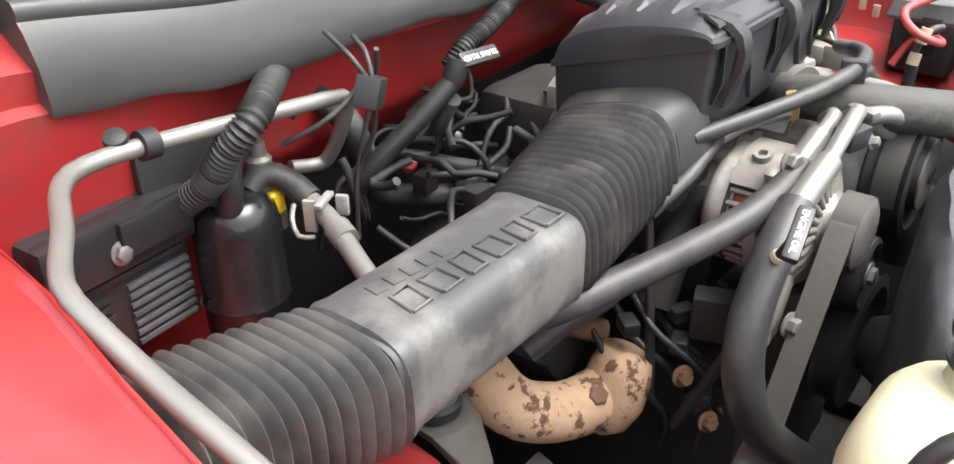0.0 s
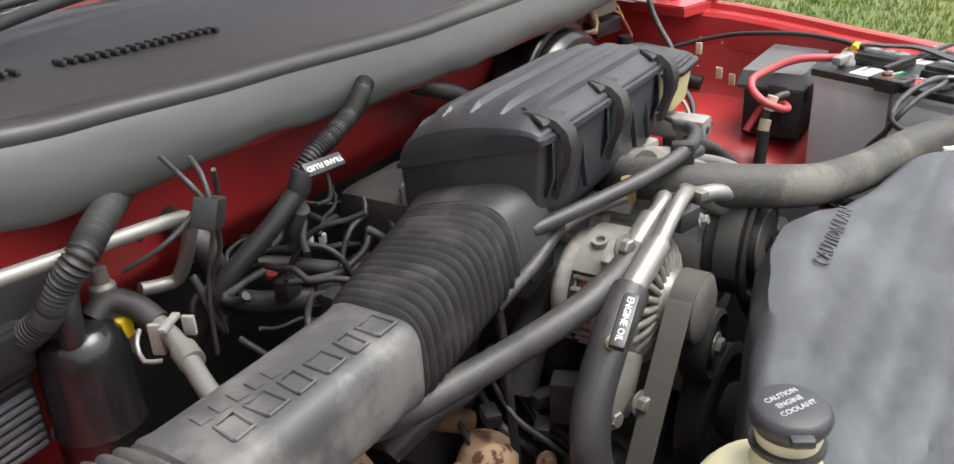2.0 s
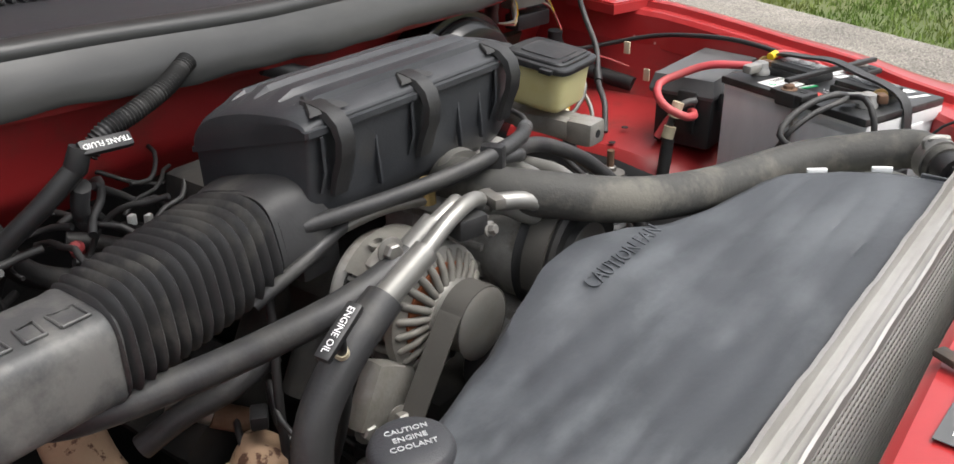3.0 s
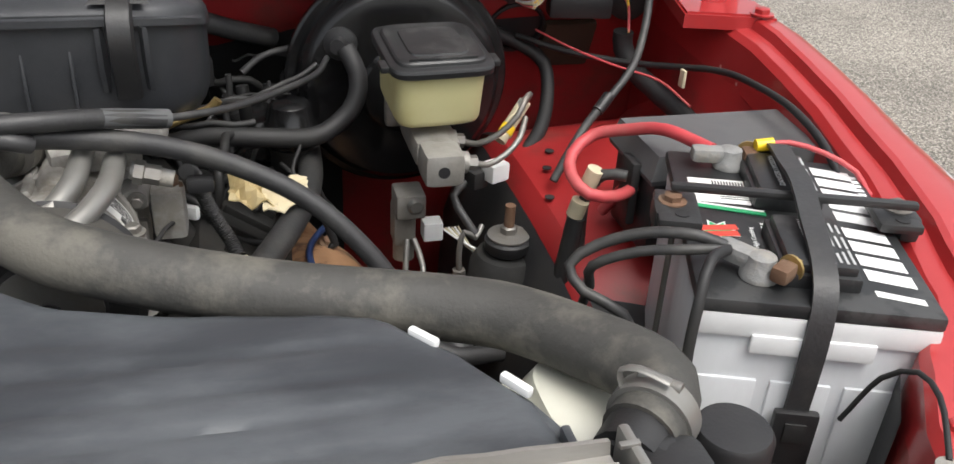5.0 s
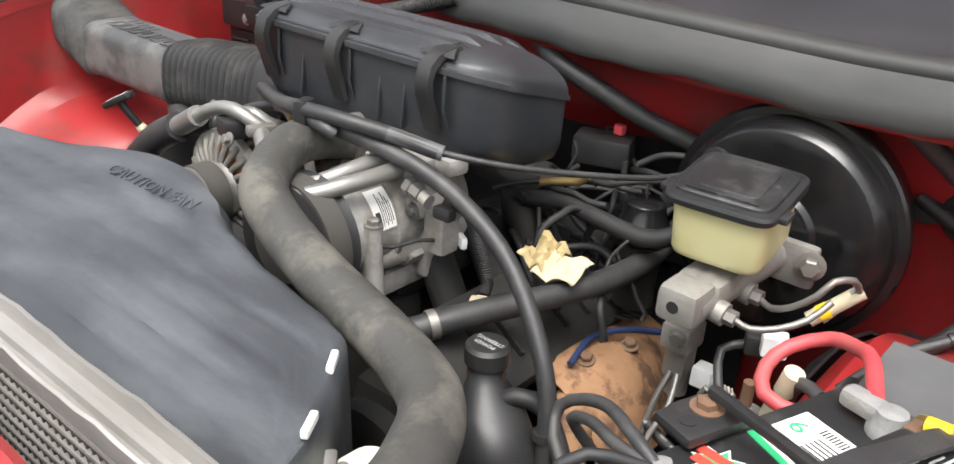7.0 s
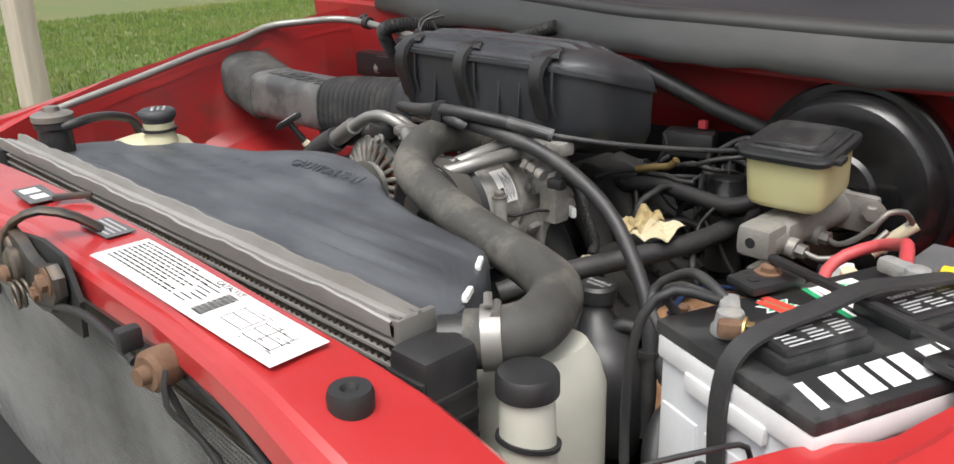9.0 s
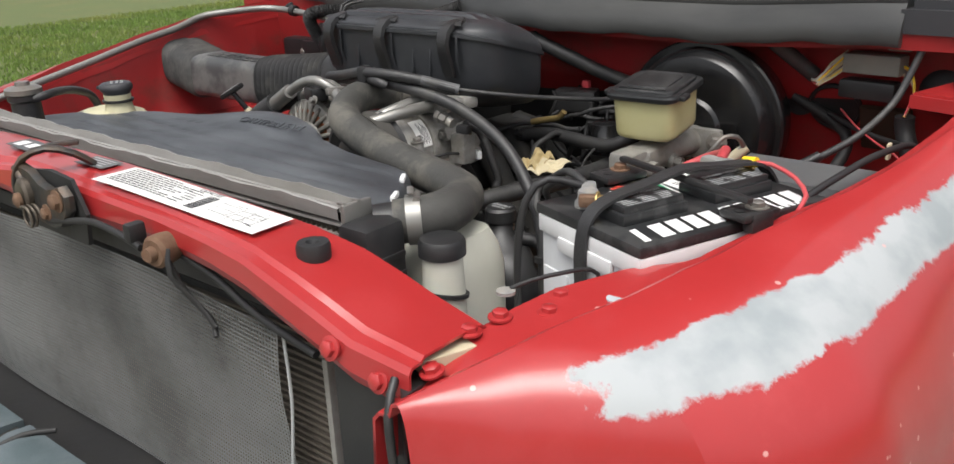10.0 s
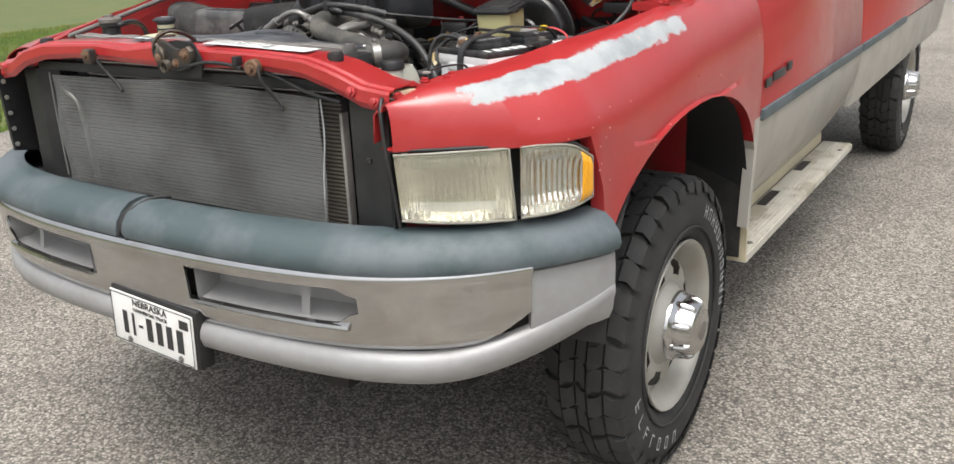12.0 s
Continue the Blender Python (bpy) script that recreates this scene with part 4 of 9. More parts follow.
# grille opening: side panels, ducts, condenser and bug screen
def side_panel(s):
    bm = loft([[(side(x, s), y, z) for x, y in ((0.545, 0.21), (0.555, 0.175), (0.60, 0.168), (0.652, 0.162), (0.668, 0.150), (0.664, 0.19), (0.60, 0.20))] for z in (1.205, 1.10, 0.97, 0.90)])
    ob = part("grille_side_panel", bm, BLACK, truck, "black panel beside the grille opening", smooth=25)
    part("panel_hole", box((side(0.602, s), 0.166, 1.085), (0.012, 0.006, 0.012), 0.003), DARKRUB, ob, smooth=0)
    return ob


side_panel(1)
part("grille_side_panel", loft([[(x, y, z) for x, y in ((-0.455, 0.225), (-0.50, 0.19), (-0.545, 0.185), (-0.56, 0.20), (-0.56, 0.24), (-0.46, 0.24))] for z in (1.21, 1.10, 0.97, 0.90)]), BLACK, truck, "black panel beside the grille opening", smooth=25)
pb = loft([[(-0.628, y, z) for y, z in ((0.15, 1.205), (0.16, 0.99), (0.24, 0.975), (0.27, 1.10), (0.25, 1.22))], [(-0.618, y, z) for y, z in ((0.15, 1.205), (0.16, 0.99), (0.24, 0.975), (0.27, 1.10), (0.25, 1.22))]])
brk = part("lamp_bracket", pb, BLACK, truck, "bare black headlamp bracket", smooth=20)
for k in range(5):
    part("bracket_hole", lathe((-0.616, 0.163 + 0.001 * k, 1.175 - 0.042 * k), (1, 0, 0), [(0, 0.006), (0.003, 0.006)], 10), LEAD, brk)

screen = thing("bug_screen", (0.04, 0.19, 0.92), "grey wire bug screen across the grille opening", "screen")


def screen_y(x, z):
    return 0.182 + 0.006 * math.sin(x * 9) + 0.004 * math.sin(z * 30 + x * 4)


def wires(vertical):
    bm = bmesh.new()
    x0, x1, z0, z1 = -0.43, 0.472, 0.925, 1.196
    n = 190 if vertical else 62
    m = 14 if vertical else 40
    for k in range(n):
        pts = []
        for j in range(m + 1):
            a, b = k / (n - 1), j / m
            x, z = (lerp(x0, x1, a), lerp(z0, z1, b)) if vertical else (lerp(x0, x1, b), lerp(z0, z1, a))
            z += 0.012 * (0.5 - abs(x - XC)) * (z - z0) / (z1 - z0) * 2
            pts.append(Vector((x, screen_y(x, z), z)))
        w = Vector((0.0009, 0, 0)) if vertical else Vector((0, 0, 0.0009))
        lo = [bm.verts.new(p - w) for p in pts]
        mid = [bm.verts.new(p + Vector((0, -0.0008, 0))) for p in pts]
        up = [bm.verts.new(p + w) for p in pts]
        bridge(bm, lo, mid, False)
        bridge(bm, mid, up, False)
    return bm


tagged(part("upright_wire_mesh", wires(True), WIRE, screen, smooth=0), kind="stuff")
tagged(part("cross_wire_mesh", wires(False), WIRE, screen, smooth=0), kind="stuff")
part("screen_edge", tube([(0.474, 0.182, 1.196), (0.478, 0.180, 1.12), (0.468, 0.178, 1.03), (0.462, 0.178, 0.93)], 0.0018, 6), GREYINK, screen, "pale frayed edge strip")
part("screen_edge", tube([(-0.432, 0.182, 1.205), (-0.434, 0.182, 1.08), (-0.428, 0.18, 0.94)], 0.002, 6), WIRE, screen)
cond = thing("condenser", (0.03, 0.215, 0.92), "finned air-conditioning condenser behind the bug screen", "condenser")
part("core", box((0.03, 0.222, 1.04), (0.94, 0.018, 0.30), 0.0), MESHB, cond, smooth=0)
fins = bmesh.new()
for k in range(34):
    box((0.03, 0.211, 0.90 + k * 0.0085), (0.945, 0.006, 0.0032), 0.0, bm=fins)
tagged(part("core_face", fins, FIN, cond, "row of flat condenser tubes", smooth=0), kind="stuff")
part("end_rail", box((0.505, 0.213, 1.03), (0.008, 0.02, 0.27), 0.002), RADALU, cond)
part("condenser_pipe", tube([(-0.405, 0.198, 1.165), (-0.37, 0.190, 1.152), (-0.345, 0.190, 1.135), (-0.335, 0.190, 1.10), (-0.325, 0.190, 1.0), (-0.318, 0.19, 0.94)], 0.007, 8), ALUTUBE, cond, "bare aluminium condenser pipe")
# black strip put in for the shade of the gap under the panel
part("panel_gap_shade", box((0.03, 0.20, 1.222), (1.02, 0.03, 0.022), 0.004), DARKRUB, truck, "dark gap below the support panel")


# hood latch and its hardware on the support panel
latch = thing("hood_latch", (0.075, 0.155, 1.235), "dark rusty hood latch with a release cable", "latch")
STEELBR = mat("oily_spring_steel", (0.13, 0.11, 0.09), 0.45, 0.7, var=0.2, bump=0.1)
LATCH = [(0.034, 1.300), (0.048, 1.307), (0.074, 1.302), (0.096, 1.290), (0.116, 1.286), (0.146, 1.294), (0.158, 1.284), (0.157, 1.266), (0.136, 1.244), (0.112, 1.238), (0.086, 1.240), (0.058, 1.249), (0.042, 1.268)]
lp = loft([[(lerp(0.096, x, k), y, lerp(1.27, z, k)) for x, z in LATCH] for k, y in ((1.0, 0.152), (1.0, 0.146), (0.94, 0.142))])
part("latch_backplate", loft([[(x, y, z) for x, z in ((0.040, 1.225), (0.165, 1.225), (0.172, 1.262), (0.150, 1.300), (0.100, 1.304), (0.040, 1.296))] for y in (0.160, 0.155)]), DARKRUB, latch, "black backing plate")
part("pivot_lobe", loft([circle((0.062, y, 1.272), (0, -1, 0), r, 22, 1.25) for y, r in ((0.143, 0.016), (0.136, 0.016), (0.133, 0.013))]), STEELBR, latch, "worn pivoting catch")
part("rivet", lathe((0.064, 0.131, 1.268), (0, -1, 0), [(0, 0.009), (0.004, 0.009), (0.007, 0.005)], 14), RUSTY, latch)
part("torsion_spring", tube([(0.078 + 0.013 * math.cos(k * 0.7), 0.140 - 0.0006 * k, 1.250 + 0.013 * math.sin(k * 0.7)) for k in range(22)], 0.0018, 6, 0.004), STEELBR, latch, "coil spring")
part("latch_plate", lp, STEELDK := mat("dark_oily_steel", (0.06, 0.06, 0.058), 0.5, 0.6, var=0.3, bump=0.3, dirt=(0.16, 0.10, 0.06), dscale=25, damt=0.7), latch, "dark pressed latch plate")
part("catch_arm", tube([(0.090, 0.215, 1.296), (0.083, 0.196, 1.312), (0.068, 0.170, 1.322), (0.050, 0.150, 1.312), (0.040, 0.142, 1.292), (0.042, 0.140, 1.272), (0.052, 0.139, 1.258)], 0.009, 8, flat=0.5), STEELDK, latch, "curved catch arm")
part("hook", tube([(0.038, 0.145, 1.30), (0.052, 0.143, 1.290), (0.058, 0.143, 1.265), (0.048, 0.143, 1.245)], 0.006, 8), STEELDK, latch)
part("latch_bolt", hexbolt((0.136, 0.142, 1.276), (0, -1, 0), 0.009, 0.008), RUSTY, latch, "rusty bolt")
part("latch_bolt", hexbolt((0.104, 0.142, 1.256), (0, -1, 0), 0.007, 0.006), RUSTY, latch, "rusty bolt")
part("release_cable", tube([(0.10, 0.144, 1.246), (0.15, 0.146, 1.254), (0.20, 0.148, 1.262), (0.26, 0.147, 1.260), (0.30, 0.146, 1.254)], 0.004, 6), DARKRUB, latch)
horn = thing("horn_bracket", (0.32, 0.15, 1.245), "small rusty round sensor on a black strap", "sensor")
part("sensor_body", lathe((0.325, 0.165, 1.256), (0.2, -1, 0), [(0, 0.016), (0.012, 0.0175), (0.02, 0.0175), (0.024, 0.014), (0.024, 0.008), (0.032, 0.007)], 20), RUSTY, horn, "rusty round body")
part("clip", box((0.285, 0.15, 1.268), (0.014, 0.02, 0.02), 0.004), DARKRUB, horn)
part("strap", tube([(0.345, 0.15, 1.262), (0.350, 0.145, 1.235), (0.365, 0.16, 1.205), (0.385, 0.166, 1.18)], 0.003, 6, flat=0.5), DARKRUB, horn)
part("hanging_wire", tube([(0.34, 0.15, 1.25), (0.352, 0.16, 1.21), (0.372, 0.17, 1.185), (0.385, 0.165, 1.17)], 0.003, 6), DARKRUB, horn)
part("conduit", tube([(0.33, 0.17, 1.246), (0.38, 0.175, 1.232), (0.45, 0.172, 1.210), (0.54, 0.168, 1.196)], 0.004, 8), DARKRUB, horn, "dark conduit along the panel's lip")
for nm, x, y, z in (("hood_catch", -0.206, 0.155, 1.262),):
    hc = thing(nm, (x, y, z), "rusty hood catch bracket under the support panel", "bracket")
    part("catch_body", box((x, y - 0.006, z - 0.004), (0.03, 0.02, 0.034), 0.005), STEELDK, hc)
    part("catch_bolt", hexbolt((x, y - 0.016, z), (0, -1, 0), 0.009, 0.008), RUSTY, hc)
    part("catch_cable", tube([(x + 0.01, y, z - 0.01), (x + 0.03, y + 0.01, z - 0.04), (x + 0.06, y + 0.015, z - 0.07), (x + 0.075, y + 0.012, z - 0.085)], 0.004, 6), DARKRUB, hc)


def bump_stop(x, y, z, label):
    b = thing("hood_bump_stop", (x, y, z), label, "bump stop", "rubber hood stops")
    part("rubber", lathe((x, y, z), (0, 0, 1), [(0, 0.0145), (0.004, 0.0160), (0.017, 0.0165), (0.022, 0.0148), (0.022, 0.007), (0.018, 0.005)], 24), DARKRUB, b)
    part("centre_screw", lathe((x, y, z + 0.012), (0, 0, 1), [(0, 0.006), (0.005, 0.006)], 10), RED, b)


bump_stop(0.504, 0.206, 1.264, "black rubber hood bump stop on the support panel")
bump_stop(2 * XC - 0.504, 0.206, 1.264, "black rubber hood bump stop on the support panel")
for x, y, z, d in ((0.663, 0.239, 1.226, (0, 0, 1)), (0.692, 0.334, 1.2325, (0, 0, 1)), (0.668, 0.275, 1.228, (0.05, 0, 1)), (0.669, 0.184, 1.214, (-0.1, -0.2, 1)), (0.581, 0.152, 1.222, (0, -1, 0.3)), (0.632, 0.158, 1.205, (0, -1, 0.3)), (0.70, 0.305, 1.2295, (0, 0, 1))):
    part("panel_bolt", hexbolt((x, y, z), d, 0.0075, 0.007), RED, support_panel, "red painted bolt")
for x in (-0.585, -0.64):
    part("panel_bolt", hexbolt((x, 0.16 if x > -0.6 else 0.24, 1.215 if x > -0.6 else 1.232), (0, -0.3, 1), 0.0075, 0.007), RED, support_panel, "red painted bolt")
part("fender_hole", lathe((0.767, 0.405, 1.2435), (0, 0, 1), [(0, 0.009), (0.0012, 0.009), (0.0012, 0.006)], 16), DARKRUB, truck, smooth=0)
part("fender_plug", lathe((0.742, 0.348, 1.2365), (0, 0, 1), [(0, 0.009), (0.0025, 0.009)], 16), PRIMER, truck, smooth=0)
part("fender_hole", lathe((0.764, 0.379, 1.2405), (0, 0, 1), [(0, 0.009), (0.0025, 0.009)], 16), DARKRUB, truck, "small dark hole", smooth=0)
part("support_end_gap", box((0.655, 0.215, 1.214), (0.03, 0.06, 0.012), 0.001, rz(-20)), CREAM, support_panel, "bare folded end of the panel", smooth=0)

# ---- cab side, running board, bed and wheels ----
def body_side(name, y0, y1, z0, z1, material, label, x=1.0, curve_in=0.035, n=8, sill=0.02):
    bm = bmesh.new()
    rows = []
    for k in range(n + 1):
        z = lerp(z0, z1, k / n)
        t = (z - 0.95) / 0.40
        xx = x - (curve_in * max(0, t) ** 2) - sill * max(0, (0.95 - z) / 0.36) ** 2
        rows.append(ring(bm, [(xx - 0.02, y0, z), (xx - 0.004, y0 + 0.001, z), (xx, y0 + 0.006, z), (xx, y1 - 0.006, z), (xx - 0.004, y1 - 0.001, z), (xx - 0.02, y1, z)]))
    for a, b in zip(rows, rows[1:]):
        bridge(bm, a, b, False)
    bm.faces.new(rows[0])
    bm.faces.new(list(reversed(rows[-1])))
    return part(name, bm, material, truck, label, smooth=40)


for s in (1, -1):
    xs = side(1.0, s)
    for nm, a, b in (("door", 1.462, 2.965), ("bed_side", 2.980, 5.95)):
        obs = [body_side(nm, a, b, 0.962, 1.37, RED, "red upper door panel" if nm == "door" else "red bed side"), body_side(nm + "_lower_panel", a, b, 0.56 if nm == "door" else 0.70, 0.954, SILVER, "silver lower body panel", sill=0.13 if nm == "door" else 0.06)]
        if s < 0:
            for ob in obs:
                ob.data.transform(Matrix.Translation((2 * XC, 0, 0)) @ Matrix.Diagonal((-1, 1, 1, 1)))
                ob.data.flip_normals()
    for a, b in ((1.47, 2.960), (2.985, 4.15)):
        part("side_moulding", box((xs, lerp(a, b, 0.5), 0.955), (0.020, b - a, 0.034), 0.006), PAD, truck, "grey rubber side moulding")
part("rocker_panel", box((0.925, 1.485, 0.75), (0.05, 0.05, 0.36), 0.006), SILVER, truck, "silver panel behind the wheel arch")
part("mud_flap", prism([(0.93, 1.455), (0.985, 1.455), (0.985, 1.465), (0.93, 1.465)], 0.50, 0.93), CREAM, truck, "dirty cream mud guard edge", smooth=0)
cab = loft([[(side(x, s), y, z) for s, x in ((1, 0.96), (-1, 0.96)) for y in ((1.60, 3.05) if s > 0 else (3.05, 1.60))] for z in (1.37, 1.38)])
part("cab_sill", cab, RED, truck, "red cab below the windows", smooth=0)
part("windshield", loft([[(-0.72, 1.60, 1.44), (-0.3, 1.52, 1.46), (0.35, 1.52, 1.46), (0.77, 1.60, 1.44)], [(-0.62, 2.05, 1.92), (-0.3, 1.98, 1.94), (0.35, 1.98, 1.94), (0.67, 2.05, 1.92)]], False, False), WINDOW, truck, "raked windshield glass")
part("dash_cavity", box((XC, 2.35, 1.15), (1.7, 1.2, 0.5), 0.0), DARKRUB, truck, "dark cab interior", smooth=0)
for sx in (-0.73, 0.78):
    part("windshield_pillar", tube([(sx, 1.58, 1.43), (sx - 0.09 * (1 if sx > 0 else -1), 2.05, 1.93)], 0.03, 8), RED, truck)
    part("rear_pillar", box((sx, 2.98, 1.64), (0.05, 0.12, 0.56), 0.02), RED, truck)
part("cab_roof", box((XC, 2.52, 1.94), (1.42, 1.05, 0.06), 0.03), RED, truck, "red cab roof")
part("cab_rear_wall", box((XC, 3.02, 1.62), (1.5, 0.04, 0.6), 0.01), RED, truck)
part("bed_front_wall", box((XC, 3.10, 1.1), (1.85, 0.04, 0.5), 0.01), RED, truck)
part("bed_floor", box((XC, 4.5, 0.86), (1.85, 2.8, 0.04), 0.0), GRIME, truck, smooth=0)
for xr_ in (0.42, -0.37):
    part("frame_rail", box((xr_, 2.8, 0.60), (0.08, 5.2, 0.14), 0.0), GRIME, truck, smooth=0)
    # near-black panel added over the red that shows through the arch
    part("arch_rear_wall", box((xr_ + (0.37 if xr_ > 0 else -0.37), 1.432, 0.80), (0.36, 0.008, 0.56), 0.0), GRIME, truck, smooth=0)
part("front_axle", rod((-0.78, 0.95, 0.46), (0.83, 0.95, 0.46), 0.06), GRIME, truck)
part("tailgate", box((XC, 5.93, 1.1), (1.85, 0.05, 0.5), 0.01), RED, truck)
for k, (y, z, w) in enumerate(((1.485, 1.045, 0.055), (1.56, 1.047, 0.13), (1.72, 1.048, 0.05))):
    part("badge", box((1.006, y + w / 2, z + 0.006 * k), (0.006, w, 0.026), 0.002), BLACK, truck, "dark raised emblem bar")
wp = tube([(-0.40, 1.36, 1.475), (-0.15, 1.42, 1.492), (0.25, 1.47, 1.50)], 0.008, 8)
part("wiper", wp, DARKRUB, truck, "black wiper arm on the cowl")
part("wiper_blade", tube([(-0.30, 1.44, 1.492), (0.0, 1.47, 1.503), (0.30, 1.49, 1.508)], 0.006, 6), DARKRUB, truck)
board = thing("running_board", (0.93, 2.3, 0.48), "worn silver running board with peeling coating", "running board")
part("deck", prism([(0.845, 1.50), (0.975, 1.50), (0.975, 3.12), (0.845, 3.12)], 0.478, 0.508, 0.006), BOARD, board, "worn ribbed aluminium deck", smooth=20)
for k in range(5):
    part("tread_rib", box((0.905 + k * 0.014, 2.31, 0.510), (0.005, 1.58, 0.004), 0.001), BOARD, board, smooth=0)
for y0, w in ((1.72, 0.12), (2.02, 0.2), (2.55, 0.16), (1.58, 0.05)):
    part("peeled_patch", box((0.872, y0 + w / 2, 0.5095), (0.035, w, 0.002), 0.0008), DARKRUB, board, "dark peeled patch", smooth=0)
part("riser", box((0.825, 2.3, 0.528), (0.035, 1.6, 0.05), 0.004), CREAM, board, "dull cream sill riser")
part("mount", box((0.80, 1.62, 0.50), (0.14, 0.05, 0.04), 0.004), GRIME, board)
for b in (1.60, 2.95):
    part("deck_bolt", hexbolt((0.955, b, 0.512), (0, 0, 1), 0.008, 0.003), STEEL, board)


def wheel_meshes():
    """Meshes about the wheel's centre, outer side towards +x."""
    R, out = 0.400, {}
    prof = [(-0.232, 0.235), (-0.240, 0.29), (-0.236, 0.34), (-0.222, 0.375), (-0.196, R - 0.016), (-0.11, R - 0.012), (-0.034, R - 0.016), (-0.010, 0.376), (0.004, 0.345), (0.009, 0.315), (0.006, 0.28), (-0.002, 0.252), (-0.012, 0.236), (-0.03, 0.222)]
    out["casing"] = lathe((0, 0, 0), (1, 0, 0), prof, 72, cap=False)
    bm = bmesh.new()
    rnd = random.Random(5)
    n = 38
    rows = ((-0.226, -0.178, 0.0, 0.035), (-0.172, -0.130, 0.5, -0.045), (-0.124, -0.098, 0.15, 0.05), (-0.092, -0.050, 0.65, -0.045), (-0.044, 0.000, 0.3, 0.035))
    for row, (xa, xb, shift, lean) in enumerate(rows):
        edge = row in (0, 4)
        for k in range(n):
            pitch = 2 * math.pi / n
            a0 = pitch * (k + shift) + rnd.uniform(-0.004, 0.004)
            a1 = a0 + pitch * (0.83 if edge else 0.86)
            bite = pitch * 0.10 * (1 if k % 2 else -1)
            xm = (xa + xb) / 2
            outline = [(xa, a0), (xm, a0 + lean * 0.5 + bite), (xb, a0 + lean), (xb, a1 + lean), (xm, a1 + lean * 0.5 + bite), (xa, a1)]
            top, foot = [], []
            for x, a in outline:
                drop = 0.016 if edge and x == (xa if row == 0 else xb) else (0.003 if edge else 0.0)
                top.append((x, (R - drop) * math.cos(a), (R - drop) * math.sin(a)))
                foot.append((x, (R - 0.020 - drop) * math.cos(a), (R - 0.020 - drop) * math.sin(a)))
            o, i = ring(bm, top), ring(bm, foot)
            bm.faces.new(o)
            bridge(bm, o, i)
            if edge:
                xe, xo = (xb, 0.008) if row == 4 else (xa, -0.240)
                dep = 0.352 if k % 2 else 0.362
                q0 = [(xe, (R - 0.016) * math.cos(a), (R - 0.016) * math.sin(a)) for a in (a0 + lean + 0.006, a1 + lean - 0.006)]
                q1 = [(xo, dep * math.cos(a), dep * math.sin(a)) for a in (a1 + lean - 0.012, a0 + lean + 0.012)]
                bm.faces.new(ring(bm, q0 + q1))
    out["tread"] = bm
    out["sidewall_mark"] = []
    marks = random.Random(9)
    for a, b, count in ((-8, 62, 11), (196, 262, 7)):
        for k in range(count):
            w = radians(lerp(a, b, k / (count - 1)))
            dw, r0, r1, t = 0.034, 0.296, 0.330, 0.0042
            bm = bmesh.new()
            strokes = [(r0, r1, -dw, -dw + 0.013)]
            if marks.random() < 0.8:
                strokes.append((r0, r1, dw - 0.013, dw))
            for rr in marks.sample((r0, (r0 + r1) / 2 - t / 2, r1 - t), marks.choice((1, 2, 2))):
                strokes.append((rr, rr + t, -dw, dw))
            for q0, q1, d0, d1 in strokes:
                bm.faces.new(ring(bm, [(0.0098, r * math.cos(w + d), r * math.sin(w + d)) for r, d in ((q0, d0), (q0, d1), (q1, d1), (q1, d0))]))
            out["sidewall_mark"].append(bm)
    out["bead_ring"] = lathe((0, 0, 0), (1, 0, 0), [(0.004, 0.262), (0.0095, 0.264), (0.0095, 0.268), (0.004, 0.270)], 64, cap=False)
    out["rim"] = lathe((0, 0, 0), (1, 0, 0), [(-0.22, 0.215), (-0.12, 0.185), (-0.075, 0.190), (-0.050, 0.206), (-0.020, 0.224), (-0.004, 0.231), (0.000, 0.229), (-0.003, 0.222), (-0.012, 0.214), (-0.030, 0.206), (-0.058, 0.198), (-0.070, 0.190)], 64, cap=False)
    bm = bmesh.new()
    seg, holes = 96, 8
    rings = []
    for h, r in ((-0.072, 0.194), (-0.060, 0.186), (-0.048, 0.172), (-0.038, 0.152), (-0.036, 0.132), (-0.040, 0.112), (-0.030, 0.100), (-0.014, 0.092), (-0.006, 0.080), (-0.006, 0.05)):
        rings.append([bm.verts.new((h, r * math.cos(2 * math.pi * k / seg), r * math.sin(2 * math.pi * k / seg))) for k in range(seg)])
    for ri, (a, b) in enumerate(zip(rings, rings[1:])):
        for k in range(seg):
            cut = k % (seg // holes)
            if (ri == 2 and 2 <= cut <= 8) or (ri == 3 and 3 <= cut <= 7):
                continue
            j = (k + 1) % seg
            bm.faces.new((a[k], a[j], b[j], b[k]))
    out["disc"] = bm
    out["brake_drum"] = lathe((0, 0, 0), (1, 0, 0), [(-0.2, 0.17), (-0.095, 0.17), (-0.09, 0.1)], 32)
    out["hub_cap"] = lathe((0, 0, 0), (1, 0, 0), [(-0.012, 0.094), (-0.004, 0.092), (0.002, 0.084), (0.008, 0.078), (0.040, 0.072), (0.052, 0.066), (0.058, 0.056), (0.060, 0.03), (0.0605, 0.0)], 48)
    out["cap_flute"] = []
    for k in range(8):
        a = 2 * math.pi * (k + 0.5) / 8
        out["cap_flute"].append(loft([circle((x, r * math.cos(a), r * math.sin(a)), (1, 0, 0), q, 10) for x, r, q in ((0.000, 0.078, 0.0100), (0.036, 0.073, 0.0100), (0.048, 0.068, 0.0080), (0.052, 0.064, 0.0040))]))
